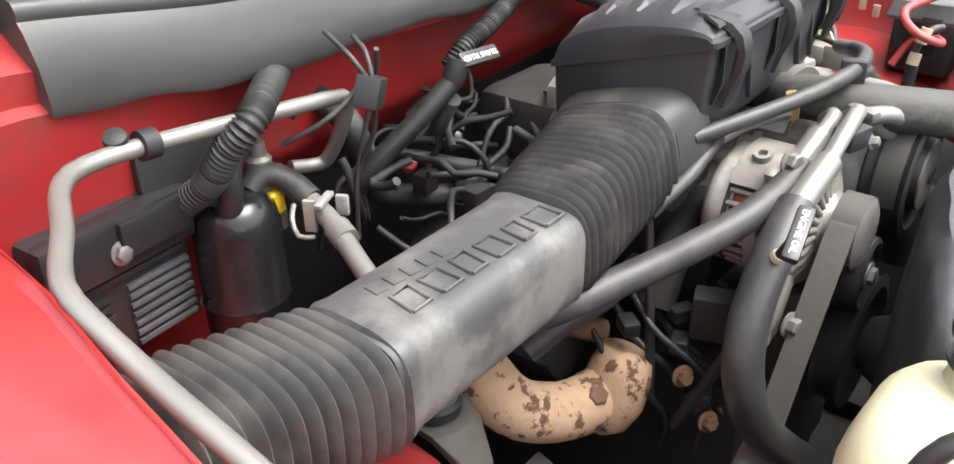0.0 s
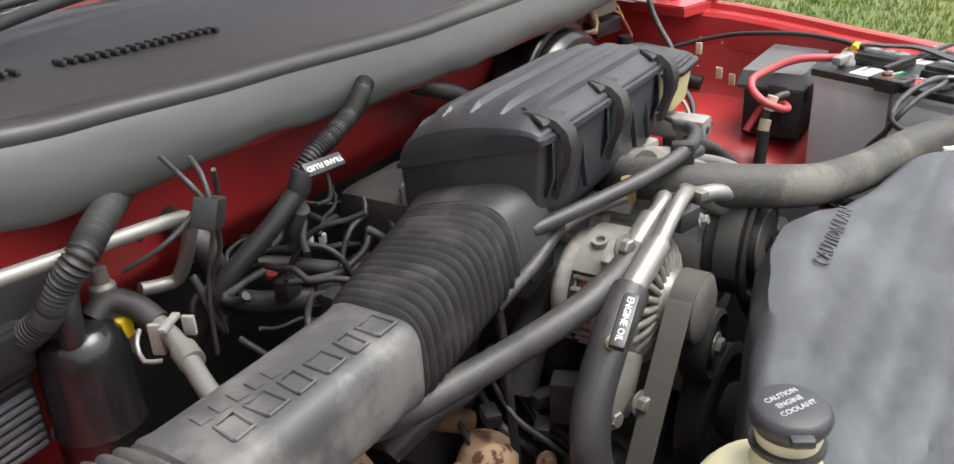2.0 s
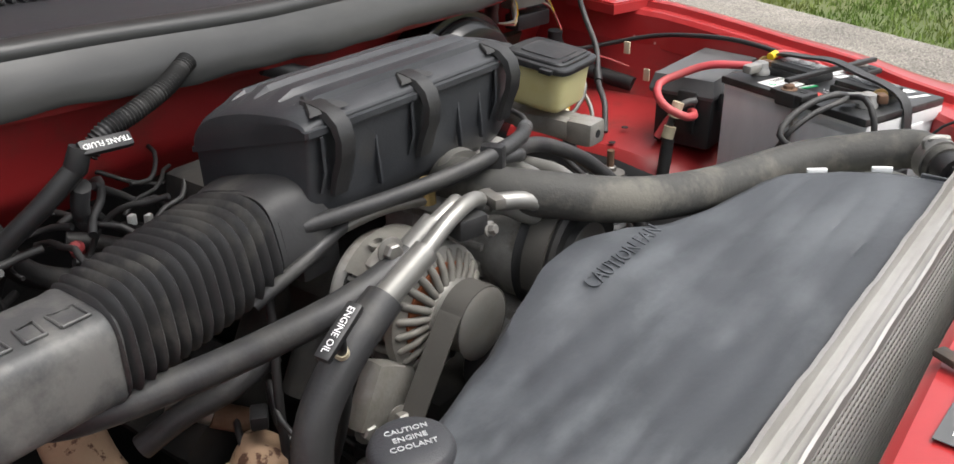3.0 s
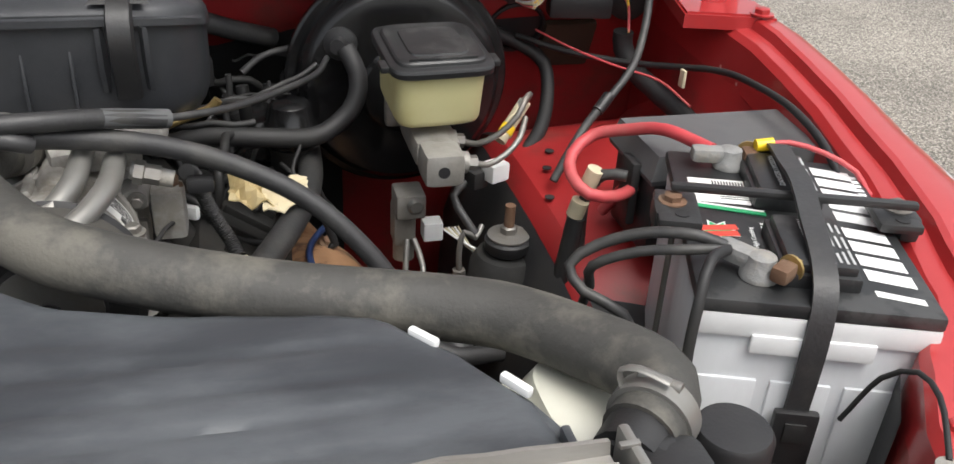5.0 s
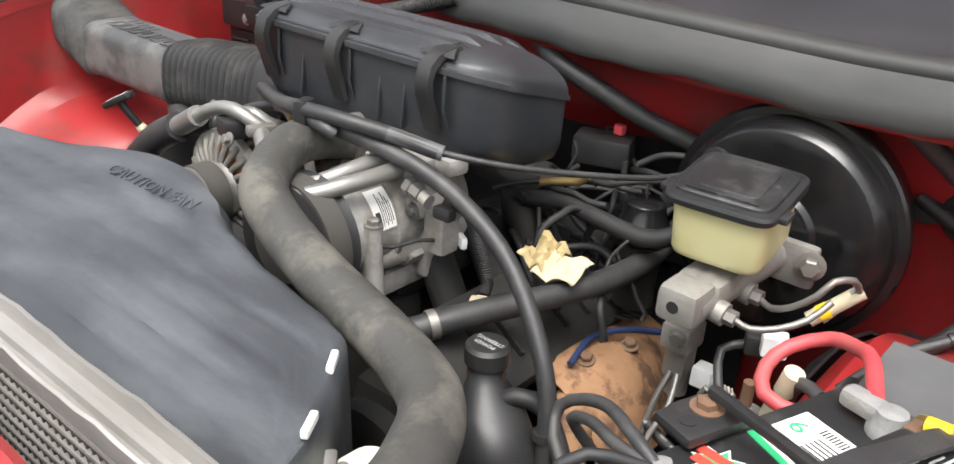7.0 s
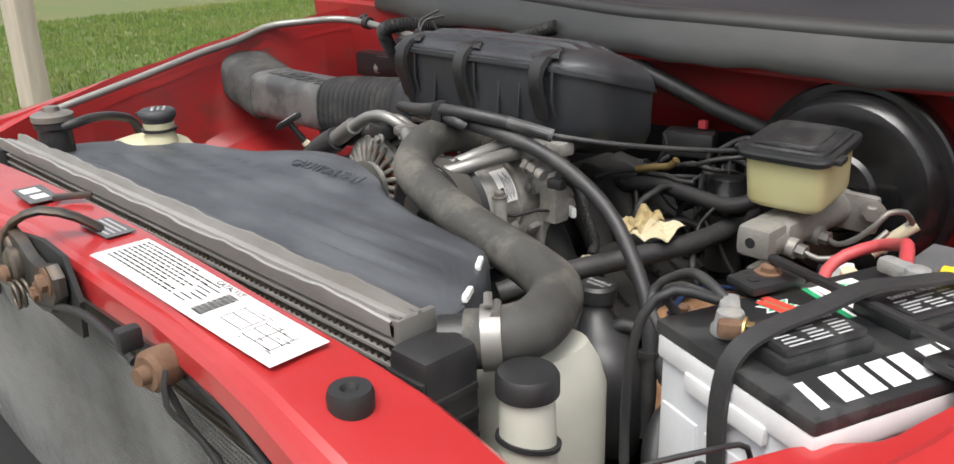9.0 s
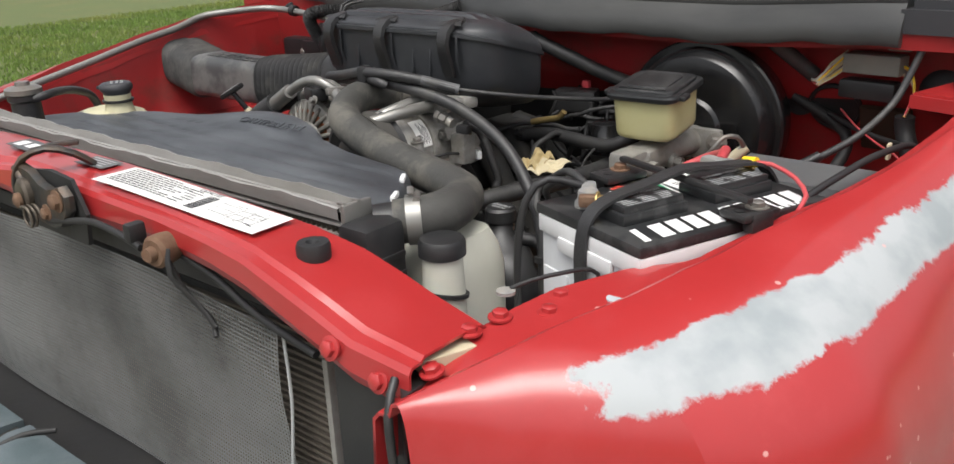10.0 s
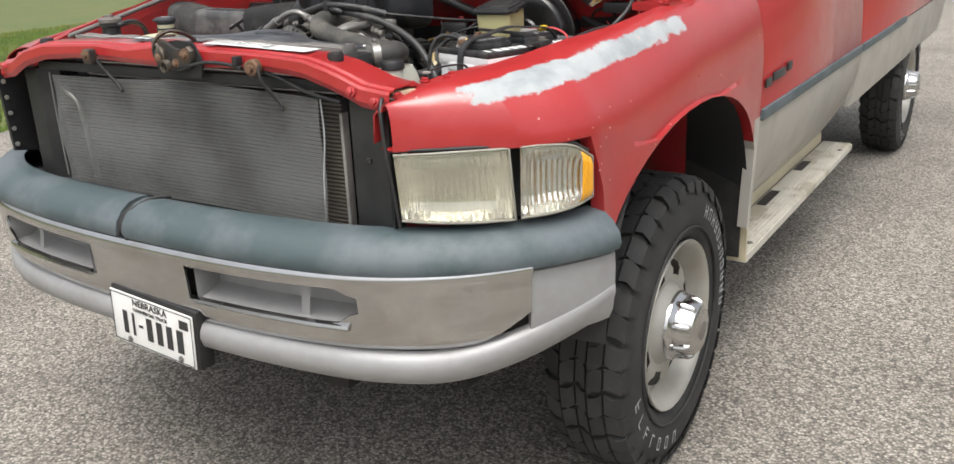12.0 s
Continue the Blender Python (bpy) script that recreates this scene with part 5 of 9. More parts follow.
    out["cap_emblem"] = lathe((0, 0, 0), (1, 0, 0), [(0.0600, 0.026), (0.0618, 0.025), (0.0618, 0.0)], 24)
    return out


def wheel(at):
    w = thing("wheel", at, "steel truck wheel with an all-terrain tyre", "wheel", "truck wheels")
    looks = {"casing": ("tyre", TYRE, "black tyre with pale raised marks"), "tread": ("tread", TYRE, "chunky all-terrain tread blocks"), "sidewall_mark": ("sidewall_mark", GREYINK, "pale outlined mark"), "bead_ring": ("bead_ring", TYRE, ""), "rim": ("rim", WHEEL, "dusty silver steel rim"), "disc": ("disc", WHEEL, "slotted steel disc"), "brake_drum": ("brake_drum", GRIME, ""), "hub_cap": ("hub_cap", CHROME, "chrome hub cap"), "cap_flute": ("cap_flute", CHROME, ""), "cap_emblem": ("cap_emblem", STEEL, "worn round emblem")}
    tyre = None
    for key, bm in wheel_meshes().items():
        nm, m, lab = looks[key]
        for mesh in bm if isinstance(bm, list) else [bm]:
            ob = part(nm, mesh, m, tyre if key in ("tread", "sidewall_mark", "bead_ring") else w, lab, smooth=30)
            ob.matrix_parent_inverse = Matrix()
            if key in ("casing", "tread"):
                ob.data.transform(Matrix.Diagonal((0.88, 1, 1, 1)))
        if key == "casing":
            tyre = ob
    return w


w1 = wheel((0.966, 0.945, GROUND + 0.40))
copy_thing(w1, Matrix.Translation((0.966, 4.85, GROUND + 0.40)))
flip = Matrix.Rotation(math.pi, 4, "Z")
copy_thing(w1, Matrix.Translation((2 * XC - 0.966, 0.945, GROUND + 0.40)) @ flip)
copy_thing(w1, Matrix.Translation((2 * XC - 0.966, 4.85, GROUND + 0.40)) @ flip)

# hood hinge on the driver's side
hinge = part("hood_hinge", prism([(0.80, 0.98), (0.91, 0.95), (0.92, 1.02), (0.83, 1.10)], 1.298, 1.318, 0.003), RED, truck, "red hood hinge plate at the cowl corner")
part("hinge_arm", tube([(0.86, 1.02, 1.31), (0.865, 1.04, 1.42), (0.88, 1.08, 1.56), (0.885, 1.13, 1.75)], 0.016, 8, flat=0.4), RED, hinge, "red hinge arm")
part("hinge_arm", tube([(0.90, 1.06, 1.31), (0.915, 1.08, 1.45), (0.92, 1.12, 1.75)], 0.016, 8, flat=0.4), RED, hinge, "red hinge arm")
part("hinge_bolt", hexbolt((0.895, 0.962, 1.318), (0, 0, 1), 0.010, 0.008), RED, hinge)
part("washer_hose", tube([(0.93, 1.10, 1.33), (0.945, 1.12, 1.42), (0.955, 1.16, 1.6)], 0.006, 6), DARKRUB, hinge)
part("cowl_corner", prism([(0.76, 1.04), (0.90, 1.03), (0.92, 1.30), (0.78, 1.30)], 1.385, 1.43, 0.012), COWL, truck, "grey cowl end cap")

# ---- air cleaner box and intake duct ----
def oval(c, w, hgt, p=3.5, n=36, lean=0.0):
    """A rounded rectangle across the x axis: half width w along y, half height hgt, leaning back by lean degrees."""
    pts = []
    cl, sl = math.cos(radians(lean)), math.sin(radians(lean))
    for k in range(n):
        a = 2 * math.pi * k / n
        cs, sn = math.cos(a), math.sin(a)
        y = w * math.copysign(abs(cs) ** (2 / p), cs)
        z = hgt * math.copysign(abs(sn) ** (2 / p), sn)
        pts.append((c[0], c[1] + y * cl + z * sl, c[2] - y * sl + z * cl))
    return pts


airbox = thing("air_cleaner_box", (0.065, 0.865, 1.25), "black plastic air cleaner box with ribbed lid", "air cleaner")
BOX_ROWS = ((-0.130, 0.45), (-0.128, 0.66), (-0.122, 0.80), (-0.110, 0.91), (-0.092, 0.97), (-0.06, 1), (0.0, 1), (0.06, 1), (0.12, 1), (0.145, 0.99), (0.165, 0.965), (0.182, 0.925), (0.197, 0.87), (0.209, 0.80), (0.219, 0.71), (0.227, 0.60), (0.233, 0.46), (0.237, 0.30), (0.2385, 0.14))


def box_seam(y):
    """The joint between lid and base slopes down towards the cab."""
    return 1.387 - 0.30 * (y - 0.772)


def box_span(x, e):
    hw = 0.0925 * (lerp(0.84, 1.0, e) if x < 0 else lerp(0.28, 1.0, e ** 0.9))
    return 0.8645 + (0.022 * (1 - e) if x > 0 else 0.0), hw


def airbox_half(lid):
    bm = bmesh.new()
    rows = []
    for x, e in BOX_ROWS:
        cy, hw = box_span(x, e)
        col = []
        if lid:
            n = 84
            for k in range(n + 1):
                t = -1 + 2 * k / n
                y = cy + hw * t
                zs = box_seam(y) + 0.002
                crest = 1.404 - 0.024 * max(0.0, (y - 0.835) / 0.10) ** 2 - 0.004 * max(0.0, (0.80 - y) / 0.03)
                dome = (max(0.0, 1 - abs(t) ** 6)) ** 0.5 * (e ** 1.1)
                rib = 0.0058 * max(0.0, min(1.0, 3.0 * math.cos((t - 0.12) * math.pi * 5.0) + 0.4)) if -0.72 < t < 0.86 and e > 0.93 else 0
                col.append((x, y, zs + max(0.004, crest - zs) * dome + rib * min(1.0, (e - 0.93) / 0.03 if e > 0.93 else 0)))
            col = [(x, cy - hw - 0.004, box_seam(cy - hw) - 0.005), (x, cy - hw - 0.004, box_seam(cy - hw) + 0.001)] + col + [(x, cy + hw + 0.004, box_seam(cy + hw) + 0.001), (x, cy + hw + 0.004, box_seam(cy + hw) - 0.005)]
        else:
            for t, dz in ((-1, 0.004), (-0.985, -0.020), (-0.96, -0.050), (-0.93, -0.075), (-0.90, -0.090), (-0.82, -0.100), (0, -0.110), (0.85, -0.095), (0.95, -0.080), (1, 0.004)):
                y = cy + hw * t
                col.append((lerp(0.054, x, 0.985), y, box_seam(y) + dz * (lerp(0.78, 1, e) if x < 0 else lerp(0.30, 1, e ** 0.7))))
        rows.append(ring(bm, col))
    for a, b in zip(rows, rows[1:]):
        bridge(bm, a, b, False)
    bm.faces.new(rows[0])
    bm.faces.new(list(reversed(rows[-1])))
    return bm


part("lid", airbox_half(True), BOXBLK, airbox, "ribbed black lid", smooth=24)
part("base", airbox_half(False), BOXBLK, airbox, "black lower half", smooth=40)
for x in (-0.097, 0.028, 0.171):
    part("lid_strap", loft([[(x - 0.011, y, z), (x + 0.011, y, z), (x + 0.009, y + dy, z + dz), (x - 0.009, y + dy, z + dz)] for y, z, dy, dz in ((0.806, 1.3985, 0, 0.007), (0.790, 1.3975, 0, 0.007), (0.775, 1.394, -0.004, 0.006), (0.765, 1.386, -0.006, 0.004), (0.760, 1.374, -0.006, 0), (0.762, 1.358, -0.006, -0.002), (0.769, 1.340, -0.005, -0.003), (0.774, 1.318, -0.004, -0.001))]), BLACK, airbox, "black moulded strap clip", smooth=50)
    part("strap_recess", loft([[(x - 0.025, 0.776, 1.3985), (x + 0.025, 0.776, 1.3985), (x, 0.816, 1.4050)], [(x - 0.022, 0.779, 1.4015), (x + 0.022, 0.779, 1.4015), (x, 0.811, 1.4068)]]), DARKRUB, airbox, "scooped notch above the clip")
    for u in (-0.019, 0.019):
        part("strap_cheek", loft([[(x + u - 0.002, y, z), (x + u + 0.002, y, z), (x + u * 0.7, y + 0.008, z)] for y, z in ((0.769, 1.380), (0.768, 1.345), (0.776, 1.322))]), BOXBLK, airbox)
for x in (-0.04, 0.09, 0.128):
    part("base_rib", box((x, 0.7745, 1.335), (0.003, 0.006, 0.055), 0.001, Matrix.Rotation(radians(-6), 3, "X")), BOXBLK, airbox)

duct = thing("intake_duct", (-0.45, 0.82, 1.21), "dusty black plastic intake duct with bellows ends", "intake duct")


def bellows(a, b, ribs, depth):
    """Ribbed flexible section between two (x, y, z, half width, half height) ends."""
    rings = []
    n = ribs * 6
    for k in range(n + 1):
        t = k / n
        x, y, z, w, hh, lean = [lerp(p, q, t) for p, q in zip(a, b)]
        d = depth * math.cos(2 * math.pi * k / 6) if 0 < k < n else 0
        d = d if d > -depth * 0.6 else -depth * 1.4
        rings.append(oval((x, y, z), w + d, hh + d, 3.2, lean=lean))
    return loft(rings)


D0 = (-0.775, 0.868, 1.273, 0.058, 0.047, 0.0)
D1 = (-0.560, 0.818, 1.254, 0.052, 0.046, 0.0)
D2 = (-0.345, 0.820, 1.260, 0.051, 0.046, 4.0)
D3 = (-0.158, 0.855, 1.270, 0.070, 0.048, 14.0)
part("outer_bellows", bellows(D0, D1, 19, 0.0042), BELLOW, duct, "dusty ribbed rubber bellows", smooth=60)
part("duct_tube", loft([oval(lp[:3], lp[3], lp[4], 4.5) for lp in ((-0.566, 0.818, 1.256, 0.047, 0.041), (-0.556, 0.818, 1.257, 0.051, 0.044), (-0.545, 0.8185, 1.257, 0.0485, 0.043), (-0.45, 0.819, 1.257, 0.048, 0.043), (-0.358, 0.820, 1.257, 0.0485, 0.043), (-0.348, 0.820, 1.257, 0.050, 0.044), (-0.338, 0.821, 1.257, 0.046, 0.041))]), DUCT, duct, "flat-topped dusty duct", smooth=40)
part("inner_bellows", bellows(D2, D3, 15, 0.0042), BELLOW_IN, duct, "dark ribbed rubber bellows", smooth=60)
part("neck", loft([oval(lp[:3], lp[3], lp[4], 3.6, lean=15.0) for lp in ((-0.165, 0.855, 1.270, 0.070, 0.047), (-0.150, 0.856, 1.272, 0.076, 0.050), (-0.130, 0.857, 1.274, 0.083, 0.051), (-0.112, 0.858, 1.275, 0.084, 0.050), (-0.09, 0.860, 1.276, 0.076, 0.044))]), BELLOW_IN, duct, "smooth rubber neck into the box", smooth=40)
part("fender_mouth", loft([oval(lp[:3], lp[3], lp[4], 3) for lp in ((-0.765, 0.866, 1.272, 0.060, 0.050), (-0.79, 0.870, 1.272, 0.068, 0.056), (-0.80, 0.870, 1.272, 0.050, 0.042))]), BLACK, duct)
for k in range(5):
    part("raised_mark", box((-0.522 + k * 0.0165, 0.8335 - k * 0.001, 1.3003), (0.011, 0.014, 0.0018), 0.0006, rz(-6)), DUCT, duct, smooth=20)
for k, w in enumerate((0.026, 0.024, 0.024, 0.024, 0.022, 0.027)):
    cx_, cy_ = -0.517 + k * 0.0305, 0.8055 - k * 0.0008
    outline = [(-0.5, -0.5), (0.5, -0.5), (0.5, 0.5), (-0.5, 0.5)] if k % 2 else [(-0.5, -0.5), (0.35, -0.5), (0.5, 0.5), (-0.35, 0.5)]
    ring_pts = [Vector((cx_ + u * w * 0.85, cy_ + v * 0.024, 1.3005)) for u, v in outline]
    part("raised_mark", tube(ring_pts + ring_pts[:1], 0.0017, 6, smooth=False), DUCT, duct, smooth=20)

# ---- engine ----
engine = thing("engine", (0.02, 0.9, 0.65), "grimy engine with rusty exhaust manifolds", "engine")
blk = bmesh.new()
box((0.03, 0.92, 0.86), (0.34, 0.46, 0.34), 0.03, bm=blk)
box((0.03, 0.74, 0.95), (0.22, 0.14, 0.30), 0.02, bm=blk)
part("block", blk, GRIME, engine, "black oily engine block")
rnd = random.Random(11)
for sx, lab in ((-1, "black valve cover"), (1, "black ribbed valve cover")):
    cx = XC + sx * 0.215
    tilt = Matrix.Rotation(radians(35 * sx), 3, "Y")
    cy, ln = (0.985, 0.25) if sx < 0 else (0.90, 0.40)
    vc = part("valve_cover", box((cx, cy, 1.062), (0.13, ln, 0.07), 0.018, tilt), GRIME, engine, lab)
    for k in range(5 if sx < 0 else 7):
        part("cover_rib", box((cx + 0.022 * sx, cy + (k - (2 if sx < 0 else 3)) * 0.045, 1.092), (0.07, 0.006, 0.012), 0.002, tilt), GRIME, vc)
man = bmesh.new()
box((0.02, 0.93, 1.14), (0.24, 0.34, 0.10), 0.03, bm=man)
for k in range(4):
    for sx in (-1, 1):
        part("intake_runner", tube([(0.02 + sx * 0.06, 0.80 + k * 0.085, 1.18), (0.02 + sx * 0.13, 0.80 + k * 0.085, 1.16), (0.02 + sx * 0.17, 0.80 + k * 0.085, 1.10)], 0.022, 10), GRIME, engine)
part("intake_manifold", man, GRIME, engine, "dark cast intake manifold")
for k in range(8):
    x, y = -0.22 + 0.045 * (k % 4) + rnd.uniform(-0.012, 0.012), 0.98 + 0.07 * (k // 4) + rnd.uniform(-0.02, 0.02)
    part("fuel_connector", box((x, y, 1.185 + rnd.uniform(-0.02, 0.02)), (0.028, 0.020, 0.026), 0.004, rz(rnd.uniform(-40, 40))), BLACK, engine)
part("throttle_body", box((-0.02, 1.03, 1.22), (0.14, 0.12, 0.09), 0.02), GRIME, engine)
part("sensor_bracket", box((-0.058, 0.99, 1.262), (0.05, 0.02, 0.05), 0.008, rz(20)), ALU, engine, "cast throttle bracket")
part("sensor_cap", lathe((-0.075, 0.97, 1.245), (-0.6, -0.5, 0.2), [(0, 0.018), (0.02, 0.018), (0.024, 0.012)], 16), ALU, engine)
part("coolant_tee", box((-0.09, 1.00, 1.175), (0.08, 0.03, 0.03), 0.006), CREAM, engine, "pale plastic fuel fitting")

exm = thing("exhaust_manifold", (-0.28, 0.87, 1.0), "tan exhaust manifold speckled with rust", "exhaust manifold")
em = tube([(-0.325, 0.955, 1.125), (-0.338, 0.915, 1.112), (-0.342, 0.882, 1.085), (-0.332, 0.856, 1.056), (-0.300, 0.838, 1.034), (-0.262, 0.824, 1.022), (-0.222, 0.812, 1.022)], 0.031, 18)
merge(em, loft([circle(c, (0.45, -0.15, 1), r, 18, 0.82) for c, r in (((-0.238, 0.815, 0.985), 0.018), ((-0.231, 0.812, 0.996), 0.033), ((-0.218, 0.806, 1.020), 0.039), ((-0.207, 0.803, 1.046), 0.037), ((-0.199, 0.801, 1.066), 0.031), ((-0.196, 0.800, 1.071), 0.020))]))
part("manifold_casting", em, RUST, exm, "tan rust-speckled cast iron", smooth=70)
for p, d in (((-0.252, 0.806, 1.040), (-0.5, -0.7, 0.8)), ((-0.212, 0.780, 1.046), (-0.4, -0.9, 0.5))):
    part("manifold_bolt", hexbolt(p, d, 0.011, 0.012), RUSTY, exm, "rusty bolt")
part("heat_shield", box((-0.345, 0.80, 0.955), (0.10, 0.10, 0.006), 0.002, Matrix.Rotation(radians(20), 3, "X")), STEEL, exm, "dull steel shield plate")
osens = thing("oxygen_sensor", (-0.215, 0.87, 1.09), "grey sensor plug above the exhaust manifold", "sensor")
part("plug", rod((-0.245, 0.895, 1.105), (-0.215, 0.865, 1.085), 0.012), STEEL, osens)
part("boot", rod((-0.215, 0.865, 1.085), (-0.185, 0.84, 1.068), 0.014), RUSTY, osens, "brown boot")
part("elbow", lathe((-0.258, 0.905, 1.112), (-1, 0.6, 0.3), [(0, 0.012), (0.02, 0.013), (0.026, 0.008)], 12), STEEL, osens)

# driver's side heat shield and drab parts below
RUSTTAN = mat("scorched_tan_sheet", (0.30, 0.165, 0.085), 0.85, var=0.25, scale=60, bump=0.5, bscale=120, dirt=(0.09, 0.045, 0.028), dscale=26, damt=0.9, dsharp=(0.48, 0.60))
hs = thing("manifold_heat_shield", (0.33, 0.95, 0.95), "scorched tan heat shield over the exhaust manifold", "heat shield")


def shield_plate():
    rows = []
    for i in range(9):
        t = i / 8
        y = lerp(0.830, 1.060, t)
        top = 1.046 + 0.012 * math.sin(t * 5.5) + 0.010 * t
        x0 = 0.262 + 0.035 * math.sin(t * 3.1 + 0.4)
        rows.append([(x0, y, top - 0.012), (x0 + 0.018, y, top), (x0 + 0.050, y + 0.006 * math.sin(i * 2.1), top - 0.004 + 0.004 * (i % 2)), (x0 + 0.085, y, top - 0.022), (x0 + 0.110, y, top - 0.055), (x0 + 0.122, y, top - 0.110)])
    return loft(rows, False, False)


sp = part("shield_plate", shield_plate(), RUSTTAN, hs, "scorched, rust-stained pressed sheet", smooth=50)
so = sp.modifiers.new("thick", "SOLIDIFY")
so.thickness = 0.003
for k in range(6):
    part("shield_slot", box((0.318 + 0.006 * (k % 2), 0.985 + 0.011 * k, 1.0605), (0.026, 0.004, 0.004), 0.001, rz(18)), DARKRUB, sp)
for x, y, z in ((0.335, 0.875, 1.058), (0.352, 0.945, 1.054), (0.30, 1.045, 1.066)):
    part("shield_bolt", hexbolt((x, y, z), (0.2, -0.2, 1), 0.008, 0.008), RUSTY, hs, "rusty bolt")
part("exhaust_casting", tube([(0.375, 0.775, 0.955), (0.362, 0.800, 0.985), (0.350, 0.832, 1.005), (0.345, 0.88, 1.012)], 0.030, 14), RUSTTAN, hs, "rusty cast outlet", smooth=60)

# ---- alternator, compressor, pulleys and belt ----
ALTALU = mat("dirty_alternator_casting", (0.185, 0.177, 0.158), 0.6, 0.3, var=0.25, scale=70, bump=0.3, bscale=200, dirt=(0.10, 0.09, 0.075), dscale=18, damt=0.7)
alt = thing("alternator", (-0.085, 0.70, 1.14), "cast aluminium alternator with copper windings", "alternator")
AC_ = (-0.070, 0.0, 1.207)
part("rear_case", lathe((AC_[0], 0.776, AC_[2]), (0, -1, 0), [(0, 0.030), (0.003, 0.050), (0.010, 0.060), (0.016, 0.062), (0.030, 0.062), (0.034, 0.058)], 44), ALUC, alt, "worn silver rear cover")
part("cover_seam", lathe((AC_[0], 0.748, AC_[2]), (0, -1, 0), [(0, 0.0615), (0.0, 0.0632), (0.004, 0.0632), (0.004, 0.0605)], 44), GRIME, alt, "dirty joint")
part("stator_winding", lathe((AC_[0], 0.745, AC_[2]), (0, -1, 0), [(0, 0.052), (0.075, 0.052)], 30), COPPER, alt, "copper windings")
# near-black ring that paints the shade inside the case
part("inner_shadow_ring", lathe((AC_[0], 0.700, AC_[2]), (0, -1, 0), [(0, 0.054), (0.020, 0.050), (0.024, 0.03)], 30), GRIME, alt, "dirty inner fan")
for k in range(30):
    w = 2 * math.pi * k / 30
    part("slot_bar", box((AC_[0] + 0.061 * math.cos(w), 0.732, AC_[2] + 0.061 * math.sin(w)), (0.005, 0.028, 0.0050), 0.001, Matrix.Rotation(-w, 3, "Y"), 1), ALU, alt)
for k in range(24):
    w = 2 * math.pi * k / 24
    pts = [(AC_[0] + r * math.cos(w), y, AC_[2] + r * math.sin(w)) for r, y in ((0.066, 0.708), (0.0665, 0.692), (0.060, 0.674), (0.046, 0.668), (0.030, 0.666))]
    part("cooling_fin", tube(pts, 0.0042, 5, smooth=False), ALTALU, alt)
part("top_plate", loft([[(AC_[0] + q * math.cos(w), y, AC_[2] + q * math.sin(w)) for q, y in ((0.062, 0.702), (0.0695, 0.702), (0.0695, 0.747), (0.062, 0.747))] for w in [radians(d) for d in range(50, 141, 9)]]), ALTALU, alt, "cast grey shell over the windings", smooth=40)
part("plate_boss", lathe((-0.092, 0.728, 1.268), (-0.3, 0, 1), [(0, 0.010), (0.010, 0.009), (0.010, 0.005), (0.004, 0.004)], 16), ALTALU, alt)
part("stator_ring", lathe((AC_[0], 0.719, AC_[2]), (0, -1, 0), [(0, 0.058), (0, 0.068), (0.003, 0.069), (0.011, 0.069), (0.012, 0.060)], 40), ALU, alt)
part("front_ring", lathe((AC_[0], 0.684, AC_[2]), (0, -1, 0), [(0, 0.058), (0.0, 0.069), (0.008, 0.067), (0.012, 0.056)], 40), ALU, alt)
part("front_hub", lathe((AC_[0], 0.672, AC_[2]), (0, -1, 0), [(0, 0.033), (0.010, 0.030), (0.014, 0.018)], 24), ALU, alt)
part("mounting_ear", box((-0.150, 0.682, 1.150), (0.060, 0.026, 0.070), 0.010, Matrix.Rotation(radians(30), 3, "Y")), ALU, alt, "cast mounting ear")
part("mounting_ear", box((-0.112, 0.705, 1.268), (0.030, 0.016, 0.030), 0.006, Matrix.Rotation(radians(-30), 3, "Y")), ALU, alt, "cast mounting ear")
for p in ((-0.177, 0.676, 1.129), (-0.155, 0.655, 1.139), (-0.112, 0.695, 1.284)):
    part("mounting_bolt", hexbolt(p, (-0.3, -1, 0.1), 0.009, 0.010), STEEL, alt)
part("alternator_pulley", lathe((-0.062, 0.668, 1.205), (0, -1, 0), [(0, 0.030), (0.004, 0.036), (0.008, 0.034), (0.034, 0.034), (0.040, 0.037), (0.044, 0.030), (0.044, 0.012)], 36), STEEL, alt, "smooth steel pulley")
part("rear_plug", box((-0.120, 0.795, 1.250), (0.05, 0.03, 0.03), 0.005), BLACK, alt)
part("alternator_wire", tube([(-0.03, 0.77, 1.285), (-0.09, 0.775, 1.28), (-0.15, 0.775, 1.262), (-0.20, 0.79, 1.235)], 0.007, 8), RUBBER, alt, "grey taped wire")

comp = thing("ac_compressor", (0.105, 0.74, 1.13), "cast aluminium air-conditioning compressor", "compressor")
part("body", lathe((0.105, 0.865, 1.205), (0, -1, 0), [(0, 0.035), (0.006, 0.052), (0.05, 0.055), (0.055, 0.060), (0.075, 0.060), (0.08, 0.056), (0.15, 0.057), (0.17, 0.060), (0.195, 0.060), (0.20, 0.050)], 40), ALUC, comp, "ribbed cast body")
for a in (88, 140, 200, 320):
    w = radians(a)
    part("cast_lobe", loft([circle((0.105 + 0.050 * math.cos(w), y, 1.205 + 0.050 * math.sin(w)), (0, -1, 0), r, 14) for y, r in ((0.862, 0.012), (0.852, 0.017), (0.80, 0.018), (0.735, 0.018), (0.715, 0.013))]), ALUC, comp)
